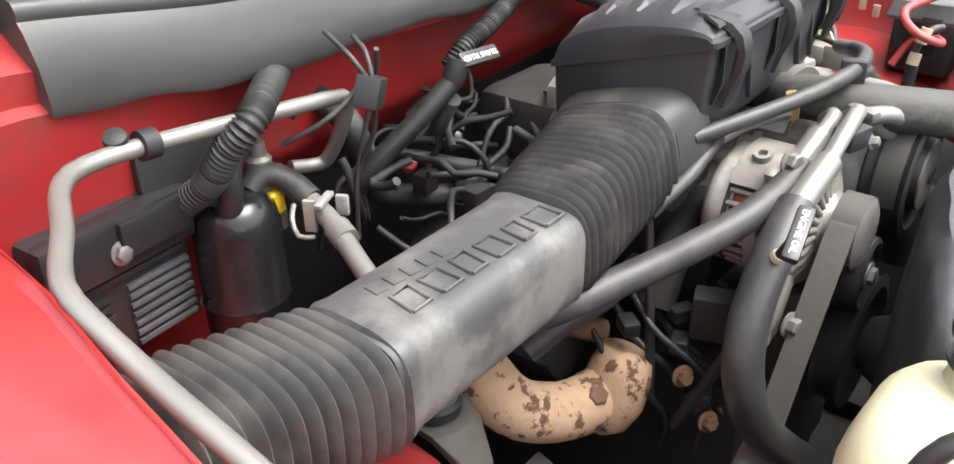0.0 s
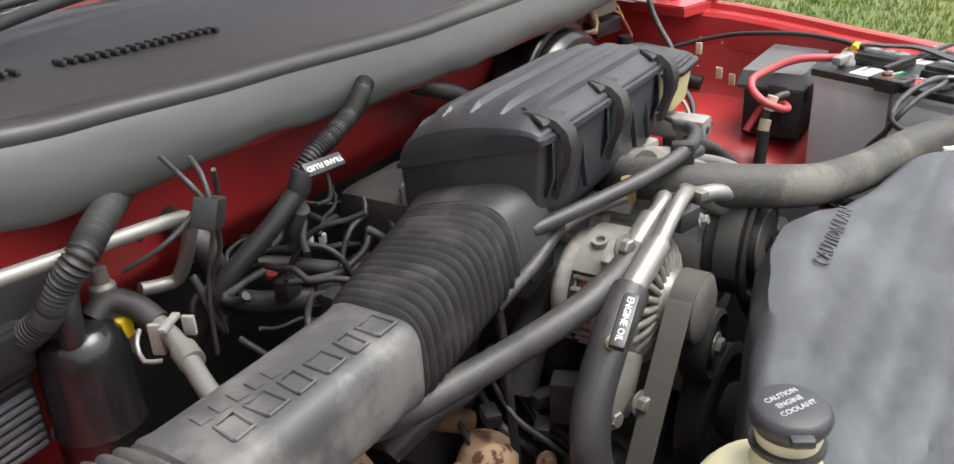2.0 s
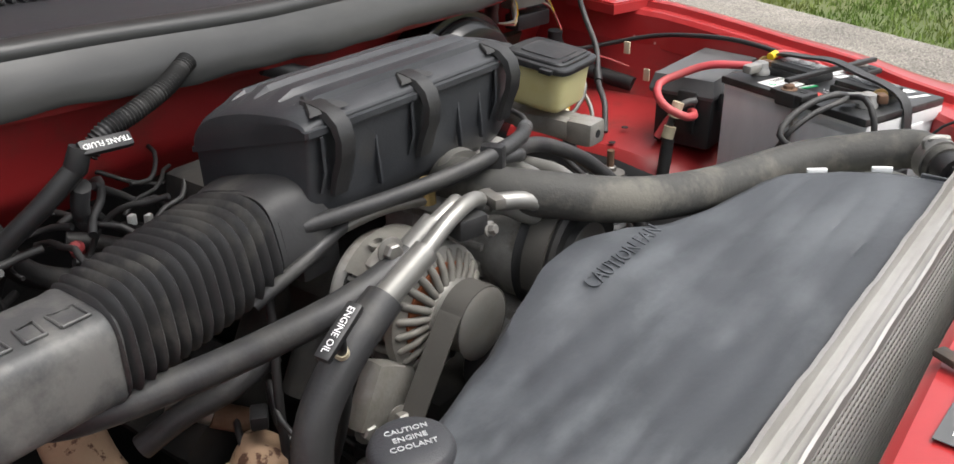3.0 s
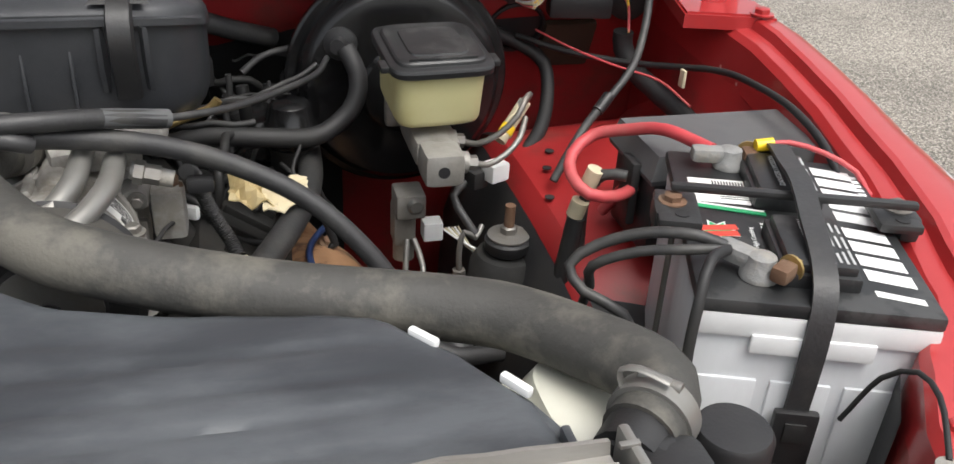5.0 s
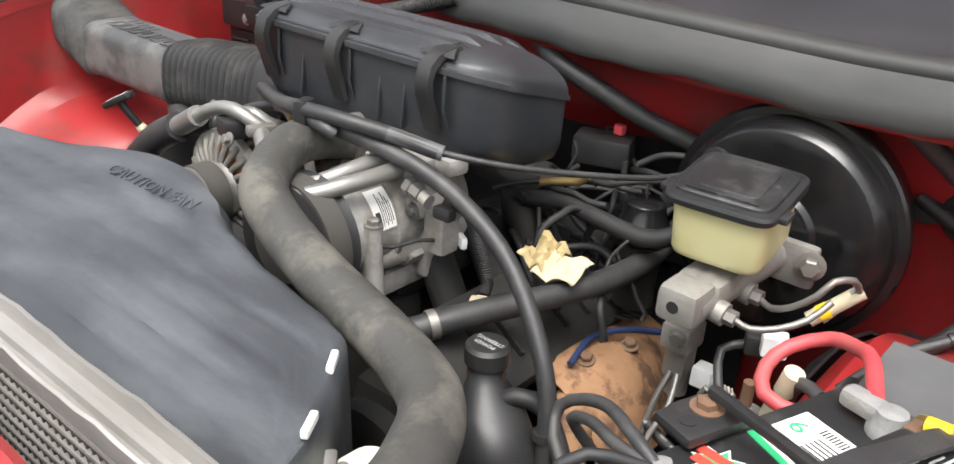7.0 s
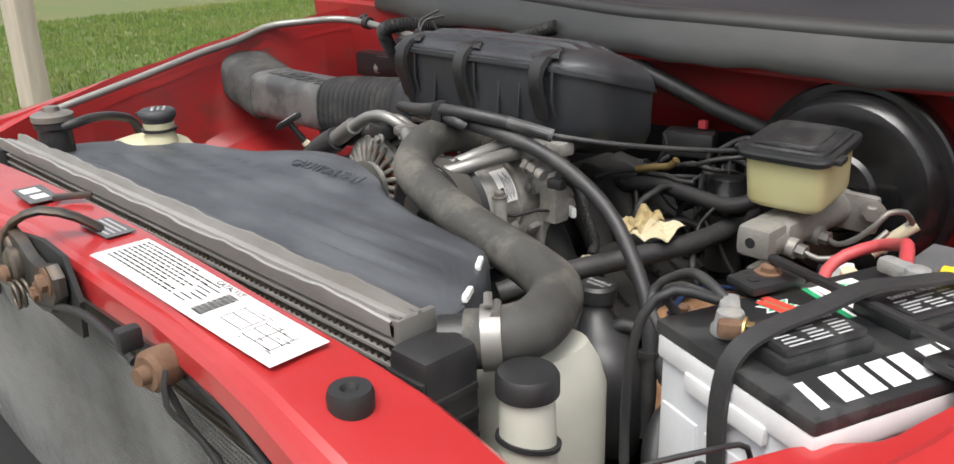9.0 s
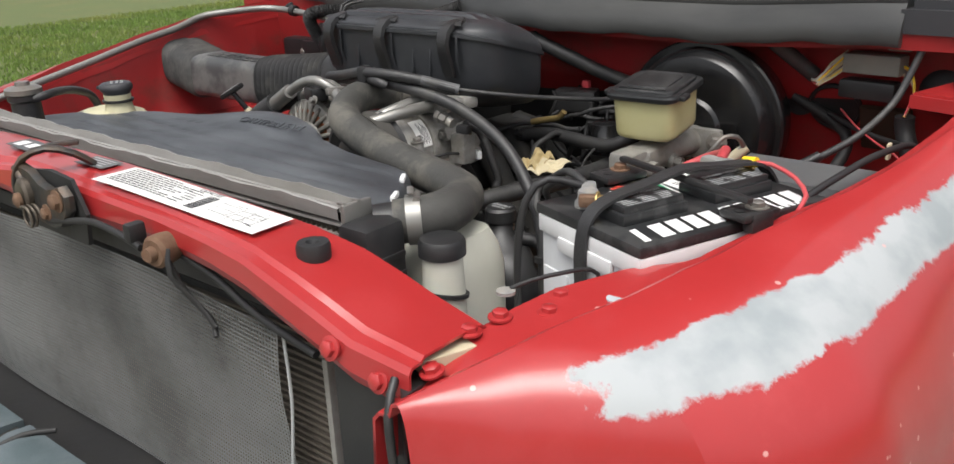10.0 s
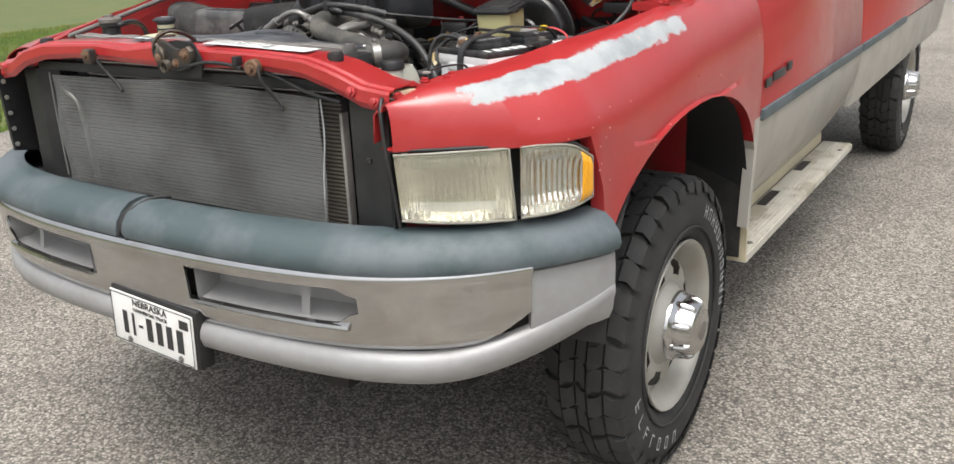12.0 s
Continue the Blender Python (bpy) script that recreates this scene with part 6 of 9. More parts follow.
part("head_plate", lathe((0.105, 0.792, 1.205), (0, -1, 0), [(0, 0.060), (0.0, 0.066), (0.010, 0.066), (0.010, 0.060)], 40), ALUC, comp, "bolted head flange")
part("clutch_pulley", lathe((0.108, 0.668, 1.208), (0, -1, 0), [(0, 0.058), (0.002, 0.070), (0.007, 0.066), (0.040, 0.066), (0.046, 0.071), (0.049, 0.064), (0.044, 0.055), (0.044, 0.042), (0.052, 0.040), (0.052, 0.012), (0.058, 0.010)], 44), DARKRUB, comp, "black clutch pulley")
part("clutch_plate", lathe((0.108, 0.618, 1.208), (0, -1, 0), [(0, 0.040), (0.004, 0.040), (0.006, 0.030)], 30), STEEL, comp)
for a in range(0, 360, 60):
    w = radians(a + 20)
    part("case_lug", box((0.105 + 0.060 * math.cos(w), 0.785, 1.205 + 0.060 * math.sin(w)), (0.024, 0.06, 0.024), 0.007, Matrix.Rotation(-w, 3, "Y")), ALUC, comp)
    if not -0.4 < math.atan2(math.sin(w + 0.5), math.cos(w + 0.5)) < 1.25:
        part("case_rib", box((0.105 + 0.058 * math.cos(w + 0.5), 0.735, 1.205 + 0.058 * math.sin(w + 0.5)), (0.010, 0.05, 0.008), 0.002, Matrix.Rotation(-w - 0.5, 3, "Y")), ALUC, comp)
    part("case_bolt", hexbolt((0.105 + 0.064 * math.cos(w), 0.754, 1.205 + 0.064 * math.sin(w)), (0, -1, 0), 0.006, 0.006), STEEL, comp)
lugs = box((0.155, 0.79, 1.165), (0.03, 0.03, 0.06), 0.006)
box((0.19, 0.775, 1.205), (0.03, 0.03, 0.05), 0.006, bm=lugs)
box((0.10, 0.74, 1.135), (0.10, 0.16, 0.03), 0.01, bm=lugs)
part("mount_bracket", lugs, ALUC, comp, "cast mounting bracket")
part("case_bolt", hexbolt((0.194, 0.778, 1.228), (0, 0, 1), 0.007, 0.012), RUSTY, comp)


def on_case(w0, w1, y0, y1, r, n=8):
    """A thin sheet wrapped round the compressor's body."""
    rows = []
    for k in range(n + 1):
        w = radians(lerp(w0, w1, k / n))
        rows.append([(0.105 + q * math.cos(w), y, 1.205 + q * math.sin(w)) for q, y in ((r - 0.002, y0), (r, y0), (r, y1), (r - 0.002, y1))])
    return loft(rows)


pl = part("rating_label", on_case(10, 56, 0.703, 0.732, 0.0592), PAPER, comp, "scuffed silver rating label", smooth=60)
part("label_block", on_case(12, 30, 0.7055, 0.712, 0.0596, 4), INK, pl, "dark printed block", smooth=60)
for k in range(6):
    part("label_print", on_case(14 + 3 * (k % 2), 50 - 5 * (k % 3), 0.7140 + 0.0028 * k, 0.7150 + 0.0028 * k, 0.0596, 4), INK, pl, smooth=60)
part("case_flange", lathe((0.105, 0.742, 1.205), (0, -1, 0), [(0, 0.056), (0.0, 0.0615), (0.007, 0.0615), (0.007, 0.056)], 44), ALUC, comp, "machined case joint")
part("mount_post", lathe((0.166, 0.694, 1.150), (0, 0, 1), [(0, 0.013), (0.060, 0.0095), (0.070, 0.010), (0.078, 0.0095)], 18), ALUC, comp, "upright cast mounting post")
part("post_bolt", hexbolt((0.166, 0.694, 1.228), (0, 0, 1), 0.007, 0.008), STEEL, comp)
part("case_web", box((0.150, 0.694, 1.180), (0.034, 0.008, 0.050), 0.003), ALUC, comp)
part("clip_wire", tube([(0.162, 0.690, 1.206), (0.176, 0.712, 1.200), (0.186, 0.742, 1.202), (0.196, 0.770, 1.196)], 0.0022, 6), DARKRUB, comp, "thin black wire")
part("switch_nut", lathe((0.168, 0.742, 1.262), (1, -0.05, -0.25), [(0, 0.011), (0.008, 0.011), (0.009, 0.009), (0.022, 0.009)], 6), STEEL, comp)
part("port_block", box((0.135, 0.765, 1.272), (0.075, 0.04, 0.022), 0.006, rz(15)), ALUC, comp, "aluminium port block")
part("pressure_switch", rod((0.165, 0.745, 1.262), (0.200, 0.742, 1.252), 0.008), LEAD, comp, "grey pressure switch")
part("switch_plug", box((0.222, 0.742, 1.246), (0.024, 0.014, 0.014), 0.004), DARKRUB, comp)
part("throttle_cover", box((0.16, 0.80, 1.275), (0.07, 0.03, 0.02), 0.006, rz(-8)), ALUC, comp)

drive = thing("serpentine_belt", (-0.1, 0.64, 0.9), "worn grey ribbed drive belt", "belt")
bp_ = [(-0.096, 1.225), (-0.142, 1.160), (-0.190, 1.088), (-0.235, 1.015), (-0.27, 0.955)]
part("belt_run", loft([[(x - 0.002, 0.628, z), (x + 0.002, 0.628, z + 0.003), (x + 0.002, 0.654, z + 0.003), (x - 0.002, 0.654, z)] for x, z in bp_]), BELT, drive, "flat worn belt back", smooth=20)
part("belt_wrap", loft([[(-0.062 + r * math.cos(radians(a)), y, 1.205 + r * math.sin(radians(a))) for r, y in ((0.0345, 0.628), (0.0385, 0.628), (0.0385, 0.654), (0.0345, 0.654))] for a in range(150, -70, -10)]), BELT, drive, smooth=40)
part("belt_run", loft([[(x - 0.002, 0.628, z), (x + 0.002, 0.628, z), (x + 0.002, 0.652, z), (x - 0.002, 0.652, z)] for x, z in ((-0.045, 1.172), (-0.020, 1.10))]), BELT, drive, smooth=20)
part("belt_wrap", loft([[(0.108 + r * math.cos(radians(a)), y, 1.208 + r * math.sin(radians(a))) for r, y in ((0.0665, 0.628), (0.0705, 0.628), (0.0705, 0.654), (0.0665, 0.654))] for a in range(-60, 200, 8)]), BELT, drive, smooth=40)
tens = thing("belt_tensioner", (-0.02, 0.63, 1.10), "black belt tensioner pulley with a steel bolt", "pulley")
part("tensioner_pulley", lathe((-0.022, 0.655, 1.140), (0, -1, 0), [(0, 0.036), (0.003, 0.041), (0.030, 0.041), (0.033, 0.036), (0.026, 0.028), (0.030, 0.014)], 36), DARKRUB, tens)
part("tensioner_bolt", hexbolt((-0.022, 0.624, 1.140), (0, -1, 0), 0.010, 0.008), STEEL, tens)
part("tensioner_arm", box((0.0, 0.672, 1.11), (0.05, 0.03, 0.09), 0.01), ALU, tens)
wpump = thing("water_pump_pulley", (0.02, 0.63, 1.0), "dark water pump pulley with a ribbed rim", "pulley")
part("pump_pulley", lathe((0.015, 0.655, 1.035), (0, -1, 0), [(0, 0.072), (0.003, 0.080), (0.007, 0.075), (0.028, 0.075), (0.034, 0.080), (0.036, 0.066), (0.026, 0.05), (0.026, 0.02)], 44), GRIME, wpump)
part("lower_pulley", lathe((-0.215, 0.66, 0.985), (0, -1, 0), [(0, 0.050), (0.003, 0.056), (0.008, 0.052), (0.03, 0.052), (0.035, 0.056), (0.038, 0.044), (0.028, 0.03), (0.034, 0.012)], 36), STEEL, wpump, "worn steel idler pulley")
part("fan_clutch", lathe((0.015, 0.62, 1.035), (0, -1, 0), [(0, 0.03), (0.03, 0.045), (0.06, 0.05)], 30), GRIME, wpump)
part("pulley_bolt", hexbolt((-0.215, 0.624, 0.985), (0, -1, 0), 0.009, 0.008), BRASS, wpump)

# ---- air-conditioning lines over the alternator ----
acl = thing("ac_hose_pair", (-0.1, 0.70, 1.2), "pair of air-conditioning hoses with aluminium ends", "hose")
part("crimp_sleeve", rod((-0.058, 0.688, 1.294), (-0.098, 0.694, 1.270), 0.0128), ALUTUBE, acl, "crimped aluminium sleeve")
part("crimp_sleeve", rod((-0.098, 0.664, 1.288), (-0.152, 0.670, 1.259), 0.0128), ALUTUBE, acl, "crimped aluminium sleeve")
part("metal_end", tube([(-0.010, 0.700, 1.290), (-0.022, 0.690, 1.302), (-0.035, 0.686, 1.302), (-0.060, 0.688, 1.293)], 0.0082, 12), ALUTUBE, acl, "bare aluminium tube end")
part("metal_end", tube([(0.005, 0.685, 1.290), (-0.008, 0.672, 1.304), (-0.03, 0.666, 1.312), (-0.062, 0.664, 1.306), (-0.10, 0.664, 1.287)], 0.0082, 12), ALUTUBE, acl, "bare aluminium tube end")
part("discharge_hose", tube([(-0.095, 0.690, 1.273), (-0.132, 0.692, 1.263), (-0.179, 0.703, 1.251), (-0.224, 0.724, 1.238), (-0.262, 0.747, 1.225), (-0.302, 0.768, 1.216), (-0.345, 0.790, 1.208), (-0.39, 0.818, 1.204), (-0.42, 0.86, 1.21)], 0.0145, 14), RUBBER, acl, "grey rubber hose", smooth=60)
part("suction_hose", tube([(-0.150, 0.670, 1.260), (-0.20, 0.668, 1.232), (-0.245, 0.664, 1.19), (-0.262, 0.655, 1.14), (-0.245, 0.642, 1.085), (-0.20, 0.625, 1.03), (-0.14, 0.60, 0.97), (-0.07, 0.575, 0.90)], 0.0185, 14), RUBBER, acl, "thick grey rubber hose", smooth=60)
part("hose_clamp_block", box((-0.035, 0.668, 1.290), (0.034, 0.030, 0.022), 0.004, rz(-15)), BLACK, acl, "black clamp block")
part("block_bolt", hexbolt((-0.020, 0.650, 1.283), (0, -1, 0.3), 0.0055, 0.008), STEEL, acl)
part("line_a", tube([(0.0, 0.69, 1.288), (0.03, 0.672, 1.284), (0.065, 0.655, 1.262), (0.10, 0.655, 1.262), (0.125, 0.69, 1.276), (0.13, 0.745, 1.283)], 0.0095, 12), ALUTUBE, acl, "bare aluminium line")
part("line_b", tube([(0.010, 0.672, 1.294), (0.045, 0.650, 1.290), (0.085, 0.634, 1.266), (0.125, 0.634, 1.266), (0.152, 0.68, 1.276), (0.155, 0.74, 1.276)], 0.0095, 12), ALUTUBE, acl, "bare aluminium line")
part("line_saddle", box((0.012, 0.671, 1.298), (0.014, 0.034, 0.012), 0.004, rz(-20)), STEEL, acl, "dull steel line saddle")
part("charge_port", rod((-0.01, 0.735, 1.285), (-0.012, 0.735, 1.312), 0.008), BRASS, acl)
part("thin_line", tube([(-0.012, 0.735, 1.290), (-0.06, 0.76, 1.287), (-0.12, 0.785, 1.268), (-0.17, 0.80, 1.235)], 0.006, 8), STEEL, acl)

oil = thing("oil_dipstick", (-0.26, 0.65, 1.1), "black engine oil dipstick with a lettered handle", "dipstick")
OILM = plane_matrix((-0.233, 0.640, 1.279), (-0.89, -0.13, -0.45), (-0.56, -0.22, 0.62))
part("handle", placed(box((0, 0, 0), (0.056, 0.015, 0.009), 0.004), OILM), BLACK, oil, "black plastic handle")
part("handle_lettering", placed(text_mesh("ENGINE OIL", 0.0084, 0.0003), OILM @ Matrix.Translation((0, 0, 0.0047))), WHITEINK, oil, smooth=0)
part("handle_stem", rod((-0.232, 0.641, 1.277), (-0.217, 0.657, 1.245), 0.0048, 10), BLACK, oil)
part("dipstick_collar", lathe((-0.218, 0.656, 1.247), (0.4, 0.45, -0.8), [(0, 0.006), (0.006, 0.007), (0.010, 0.004)], 14), CREAM, oil, "pale collar")
part("dipstick_tube", tube([(-0.213, 0.661, 1.237), (-0.205, 0.672, 1.18), (-0.20, 0.70, 1.10), (-0.20, 0.74, 1.0)], 0.006, 8), DARKRUB, oil)

tr = thing("transmission_dipstick", (-0.22, 1.0, 1.2), "black transmission dipstick with a lettered handle", "dipstick")
tm = plane_matrix((-0.198, 0.998, 1.349), (0.88, -0.05, -0.05), (-0.5, -0.62, 0.6))
part("handle", placed(box((0, 0, 0), (0.056, 0.017, 0.010), 0.004), tm), BLACK, tr, "black plastic handle")
part("handle_lettering", placed(text_mesh("TRANS FLUID", 0.0084, 0.0003), tm @ Matrix.Translation((0, 0, 0.0052)) @ Matrix.Rotation(math.pi, 4, "Z")), WHITEINK, tr, smooth=0)
part("collar", lathe((-0.222, 1.003, 1.352), (-0.4, 0.1, -1), [(0, 0.011), (0.02, 0.012), (0.03, 0.008)], 14), DARKRUB, tr)
part("tube", tube([(-0.226, 1.004, 1.335), (-0.262, 1.02, 1.300), (-0.31, 1.05, 1.25), (-0.33, 1.09, 1.18)], 0.011, 10), BLACK, tr, "dark dipstick tube")

# ---- small hardware between the alternator and the exhaust manifold ----
low = thing("engine_wiring", (-0.15, 0.76, 1.05), "black engine wiring with clipped plugs and thin tubes", "wiring")
lr = random.Random(52)
for k in range(9):
    x0, y0, z0 = -0.20 + 0.022 * k, 0.74 + lr.uniform(-0.02, 0.05), 1.10 + lr.uniform(-0.02, 0.03)
    part("wire", tube([(x0, y0 + 0.06, z0), (x0 - 0.02, y0 + 0.02, z0 - 0.02), (x0 - 0.01, y0 - 0.02, z0 - 0.05), (x0 + 0.02, y0 - 0.03, z0 - 0.10), (x0 + 0.03, y0 - 0.02, 0.93)], lr.uniform(0.0022, 0.0045), 6), (DARKRUB, RUBBER, BLACK)[k % 3], low)
for x, y, z, a in ((-0.175, 0.755, 1.085, 20), (-0.145, 0.77, 1.10, -30), (-0.205, 0.80, 1.105, 50), (-0.12, 0.74, 1.04, 10), (-0.185, 0.725, 1.03, -15), (-0.155, 0.735, 0.99, 40)):
    part("plug", box((x, y, z), (0.026, 0.018, 0.016), 0.003, rz(a)), BLACK, low, "black wire plug")
for x, y, z in ((-0.16, 0.70, 1.06), (-0.185, 0.71, 1.01), (-0.13, 0.72, 0.99), (-0.205, 0.735, 1.07), (-0.145, 0.69, 1.10)):
    part("bolt", hexbolt((x, y, z), (-0.6, -1, 0.3), 0.008, 0.010), (STEEL, RUSTY)[int(z * 100) % 2], low)
part("hose_stub", tube([(-0.30, 0.86, 1.10), (-0.26, 0.84, 1.125), (-0.22, 0.82, 1.14), (-0.17, 0.81, 1.16)], 0.013, 12), RUBBER, low, "dusty rubber hose", smooth=60)
part("bracket", box((-0.150, 0.735, 1.115), (0.03, 0.04, 0.05), 0.004, Matrix.Rotation(radians(20), 3, "Z")), GRIME, low, "oily bracket")
part("thin_tube", tube([(-0.155, 0.845, 1.27), (-0.165, 0.815, 1.235), (-0.175, 0.80, 1.19), (-0.19, 0.785, 1.12), (-0.20, 0.77, 1.02)], 0.005, 8), DARKRUB, low, "thin black tube")

# ---- passenger side: lines, control module, accumulator ----
part("black_firewall_sheet", box((-0.485, 1.106, 1.296), (0.095, 0.010, 0.070), 0.003), DARKRUB, truck, "black pad on the firewall")
apipe = thing("ac_liquid_line", (-0.6, 1.0, 1.3), "bare aluminium air-conditioning line along the fender", "pipe")
part("long_line", tube([(-0.700, 0.40, 1.250), (-0.700, 0.483, 1.268), (-0.701, 0.609, 1.294), (-0.702, 0.752, 1.326), (-0.701, 0.83, 1.340), (-0.700, 0.895, 1.358), (-0.690, 0.925, 1.363), (-0.665, 0.965, 1.366), (-0.636, 1.018, 1.368), (-0.606, 1.043, 1.366), (-0.553, 1.047, 1.363), (-0.45, 1.046, 1.353), (-0.362, 1.044, 1.344), (-0.338, 1.046, 1.336), (-0.337, 1.055, 1.31), (-0.334, 1.080, 1.27), (-0.340, 1.092, 1.256), (-0.372, 1.10, 1.262)], 0.0074, 12), ALUTUBE, apipe, "bare bent aluminium tube", smooth=60)
part("line_clip", lathe((-0.556, 1.047, 1.364), (1, 0, -0.07), [(0, 0.0125), (0.014, 0.0125)], 16), DARKRUB, apipe, "black plastic clip")
part("clip_stud", lathe((-0.568, 1.056, 1.366), (-0.3, -0.4, 1), [(0, 0.007), (0.006, 0.007), (0.008, 0.010), (0.012, 0.009), (0.014, 0.004)], 14), DARKRUB, apipe, "black clip stud")

ecm = thing("engine_control_module", (-0.57, 1.1, 1.17), "black finned engine control module on the firewall", "control module")
em_t = Matrix.Rotation(radians(5), 3, "Z")
EO = Vector((-0.570, 1.122, 1.224))


def on_ecm(u, v, w):
    return EO + em_t @ Vector((u, v, w))


part("case", box(EO, (0.150, 0.045, 0.142), 0.008, em_t), BLACK, ecm, "black plastic case")
part("connector_cover", box(on_ecm(0, -0.026, 0.045), (0.150, 0.026, 0.052), 0.009, em_t), BLACK, ecm, "stepped black connector cover")
part("cover_step", box(on_ecm(0.03, -0.040, 0.050), (0.070, 0.010, 0.034), 0.004, em_t), BLACK, ecm)
for u, v, w, r in ((-0.005, -0.040, 0.040, 0.0075), (0.066, -0.030, 0.058, 0.005), (0.082, -0.02, -0.062, 0.005)):
    part("cover_bolt", hexbolt(on_ecm(u, v, w), em_t @ Vector((0, -1, 0.1)), r, 0.006), STEEL, ecm)
for k in range(7):
    part("cooling_fin", box(on_ecm(0.034, -0.0245, -0.004 - 0.0095 * k), (0.066, 0.006, 0.0052), 0.001, em_t), SHROUD, ecm)
    part("cooling_fin", box(on_ecm(-0.042, -0.0245, -0.004 - 0.0095 * k), (0.050, 0.006, 0.0052), 0.001, em_t), BLACK, ecm)
part("recess", box(on_ecm(0.01, -0.0245, 0.010), (0.11, 0.006, 0.006), 0.001, em_t), DARKRUB, ecm)
wr = random.Random(3)
for k in range(7):
    c = [mat_ for mat_ in (YELLOW, REDCAB, CREAM, RUSTY)][k % 4]
    x0, z0 = -0.500 + wr.uniform(-0.006, 0.006), 1.270 + wr.uniform(-0.012, 0.010)
    part("wire", tube([(x0, 1.112, z0), (x0 + 0.008, 1.100, z0 + 0.004), (-0.488, 1.092, 1.284)], 0.0016, 5), c, ecm)

loom1 = thing("wiring_conduit", (-0.46, 1.05, 1.3), "black corrugated conduit rising to the cowl", "conduit")
part("conduit", tube([(-0.500, 1.094, 1.276), (-0.490, 1.066, 1.300), (-0.482, 1.040, 1.335), (-0.466, 1.025, 1.360), (-0.434, 1.045, 1.369), (-0.398, 1.078, 1.366), (-0.355, 1.115, 1.364)], 0.0130, 14, wave=0.0016, pitch=0.0048), DARKRUB, loom1, "ribbed black conduit", smooth=70)
part("tape", tube([(-0.503, 1.102, 1.268), (-0.496, 1.083, 1.286), (-0.490, 1.066, 1.299)], 0.013, 12), BLACK, loom1)
loom2 = thing("wiring_conduit", (-0.15, 1.03, 1.36), "black corrugated conduit rising to the cowl", "conduit")
part("conduit", tube([(-0.05, 1.055, 1.392), (-0.096, 1.036, 1.376), (-0.14, 1.030, 1.362), (-0.179, 1.029, 1.350), (-0.20, 1.035, 1.33)], 0.0105, 12, wave=0.0012, pitch=0.0042), DARKRUB, loom2, smooth=70)
part("lower_conduit", tube([(-0.226, 1.01, 1.31), (-0.222, 1.03, 1.28), (-0.21, 1.05, 1.25)], 0.009, 10, wave=0.001, pitch=0.004), DARKRUB, loom2, smooth=70)

acc = thing("ac_accumulator", (-0.455, 1.085, 1.05), "black cylindrical air-conditioning accumulator", "accumulator")
part("canister", lathe((-0.455, 1.085, 1.06), (0, 0, 1), [(0, 0.036), (0.006, 0.042), (0.10, 0.042), (0.104, 0.0435), (0.108, 0.042), (0.178, 0.042), (0.196, 0.038), (0.208, 0.028), (0.214, 0.014)], 36), GLOSSBLK, acc, "glossy black canister")
part("cap", lathe((-0.415, 1.078, 1.240), (0, 0, 1), [(0, 0.011), (0.018, 0.011), (0.021, 0.008)], 16), YELLOW, acc, "yellow service cap")
part("port", lathe((-0.415, 1.078, 1.222), (0, 0, 1), [(0, 0.012), (0.018, 0.012)], 14), STEEL, acc)
part("switch", lathe((-0.418, 1.088, 1.258), (0, 0, 1), [(0, 0.013), (0.034, 0.013), (0.038, 0.009), (0.052, 0.008)], 14), STEEL, acc, "grey pressure switch")
part("inlet", tube([(-0.47, 1.07, 1.262), (-0.472, 1.06, 1.290), (-0.462, 1.07, 1.318), (-0.43, 1.10, 1.325), (-0.385, 1.13, 1.318), (-0.345, 1.12, 1.31)], 0.0115, 12), BLACK, acc, "black inlet pipe")
part("spring_lock", lathe((-0.335, 1.165, 1.272), (-0.3, -1, 0.6), [(0, 0.014), (0.004, 0.018), (0.010, 0.018), (0.013, 0.014), (0.017, 0.017), (0.022, 0.016), (0.025, 0.011)], 20), STEEL, acc, "spring lock coupling")
part("outlet_hose", tube([(-0.438, 1.082, 1.268), (-0.420, 1.080, 1.279), (-0.405, 1.062, 1.270), (-0.404, 1.035, 1.258)], 0.0125, 12), RUBBER, acc, "grey rubber outlet hose", smooth=60)
part("outlet_tube", tube([(-0.404, 1.04, 1.260), (-0.412, 1.0, 1.250), (-0.43, 0.955, 1.240), (-0.45, 0.90, 1.225)], 0.0095, 12), ALUTUBE, acc, "aluminium outlet tube")
part("outlet_nut", rod((-0.414, 0.992, 1.248), (-0.421, 0.972, 1.244), 0.0125), ALUTUBE, acc)
cl = bmesh.new()
box((-0.407, 1.014, 1.266), (0.032, 0.008, 0.005), 0.0015, rz(25), bm=cl)
box((-0.418, 1.022, 1.252), (0.005, 0.012, 0.032), 0.001, rz(25), bm=cl)
box((-0.392, 1.006, 1.258), (0.005, 0.012, 0.020), 0.001, rz(25), bm=cl)
part("retainer_clip", cl, LEAD, acc, "pale grey retainer clip")
part("coupling_bracket", tube([(-0.425, 1.035, 1.262), (-0.437, 1.025, 1.256), (-0.440, 1.015, 1.243), (-0.425, 1.012, 1.236)], 0.0025, 5), STEEL, acc)

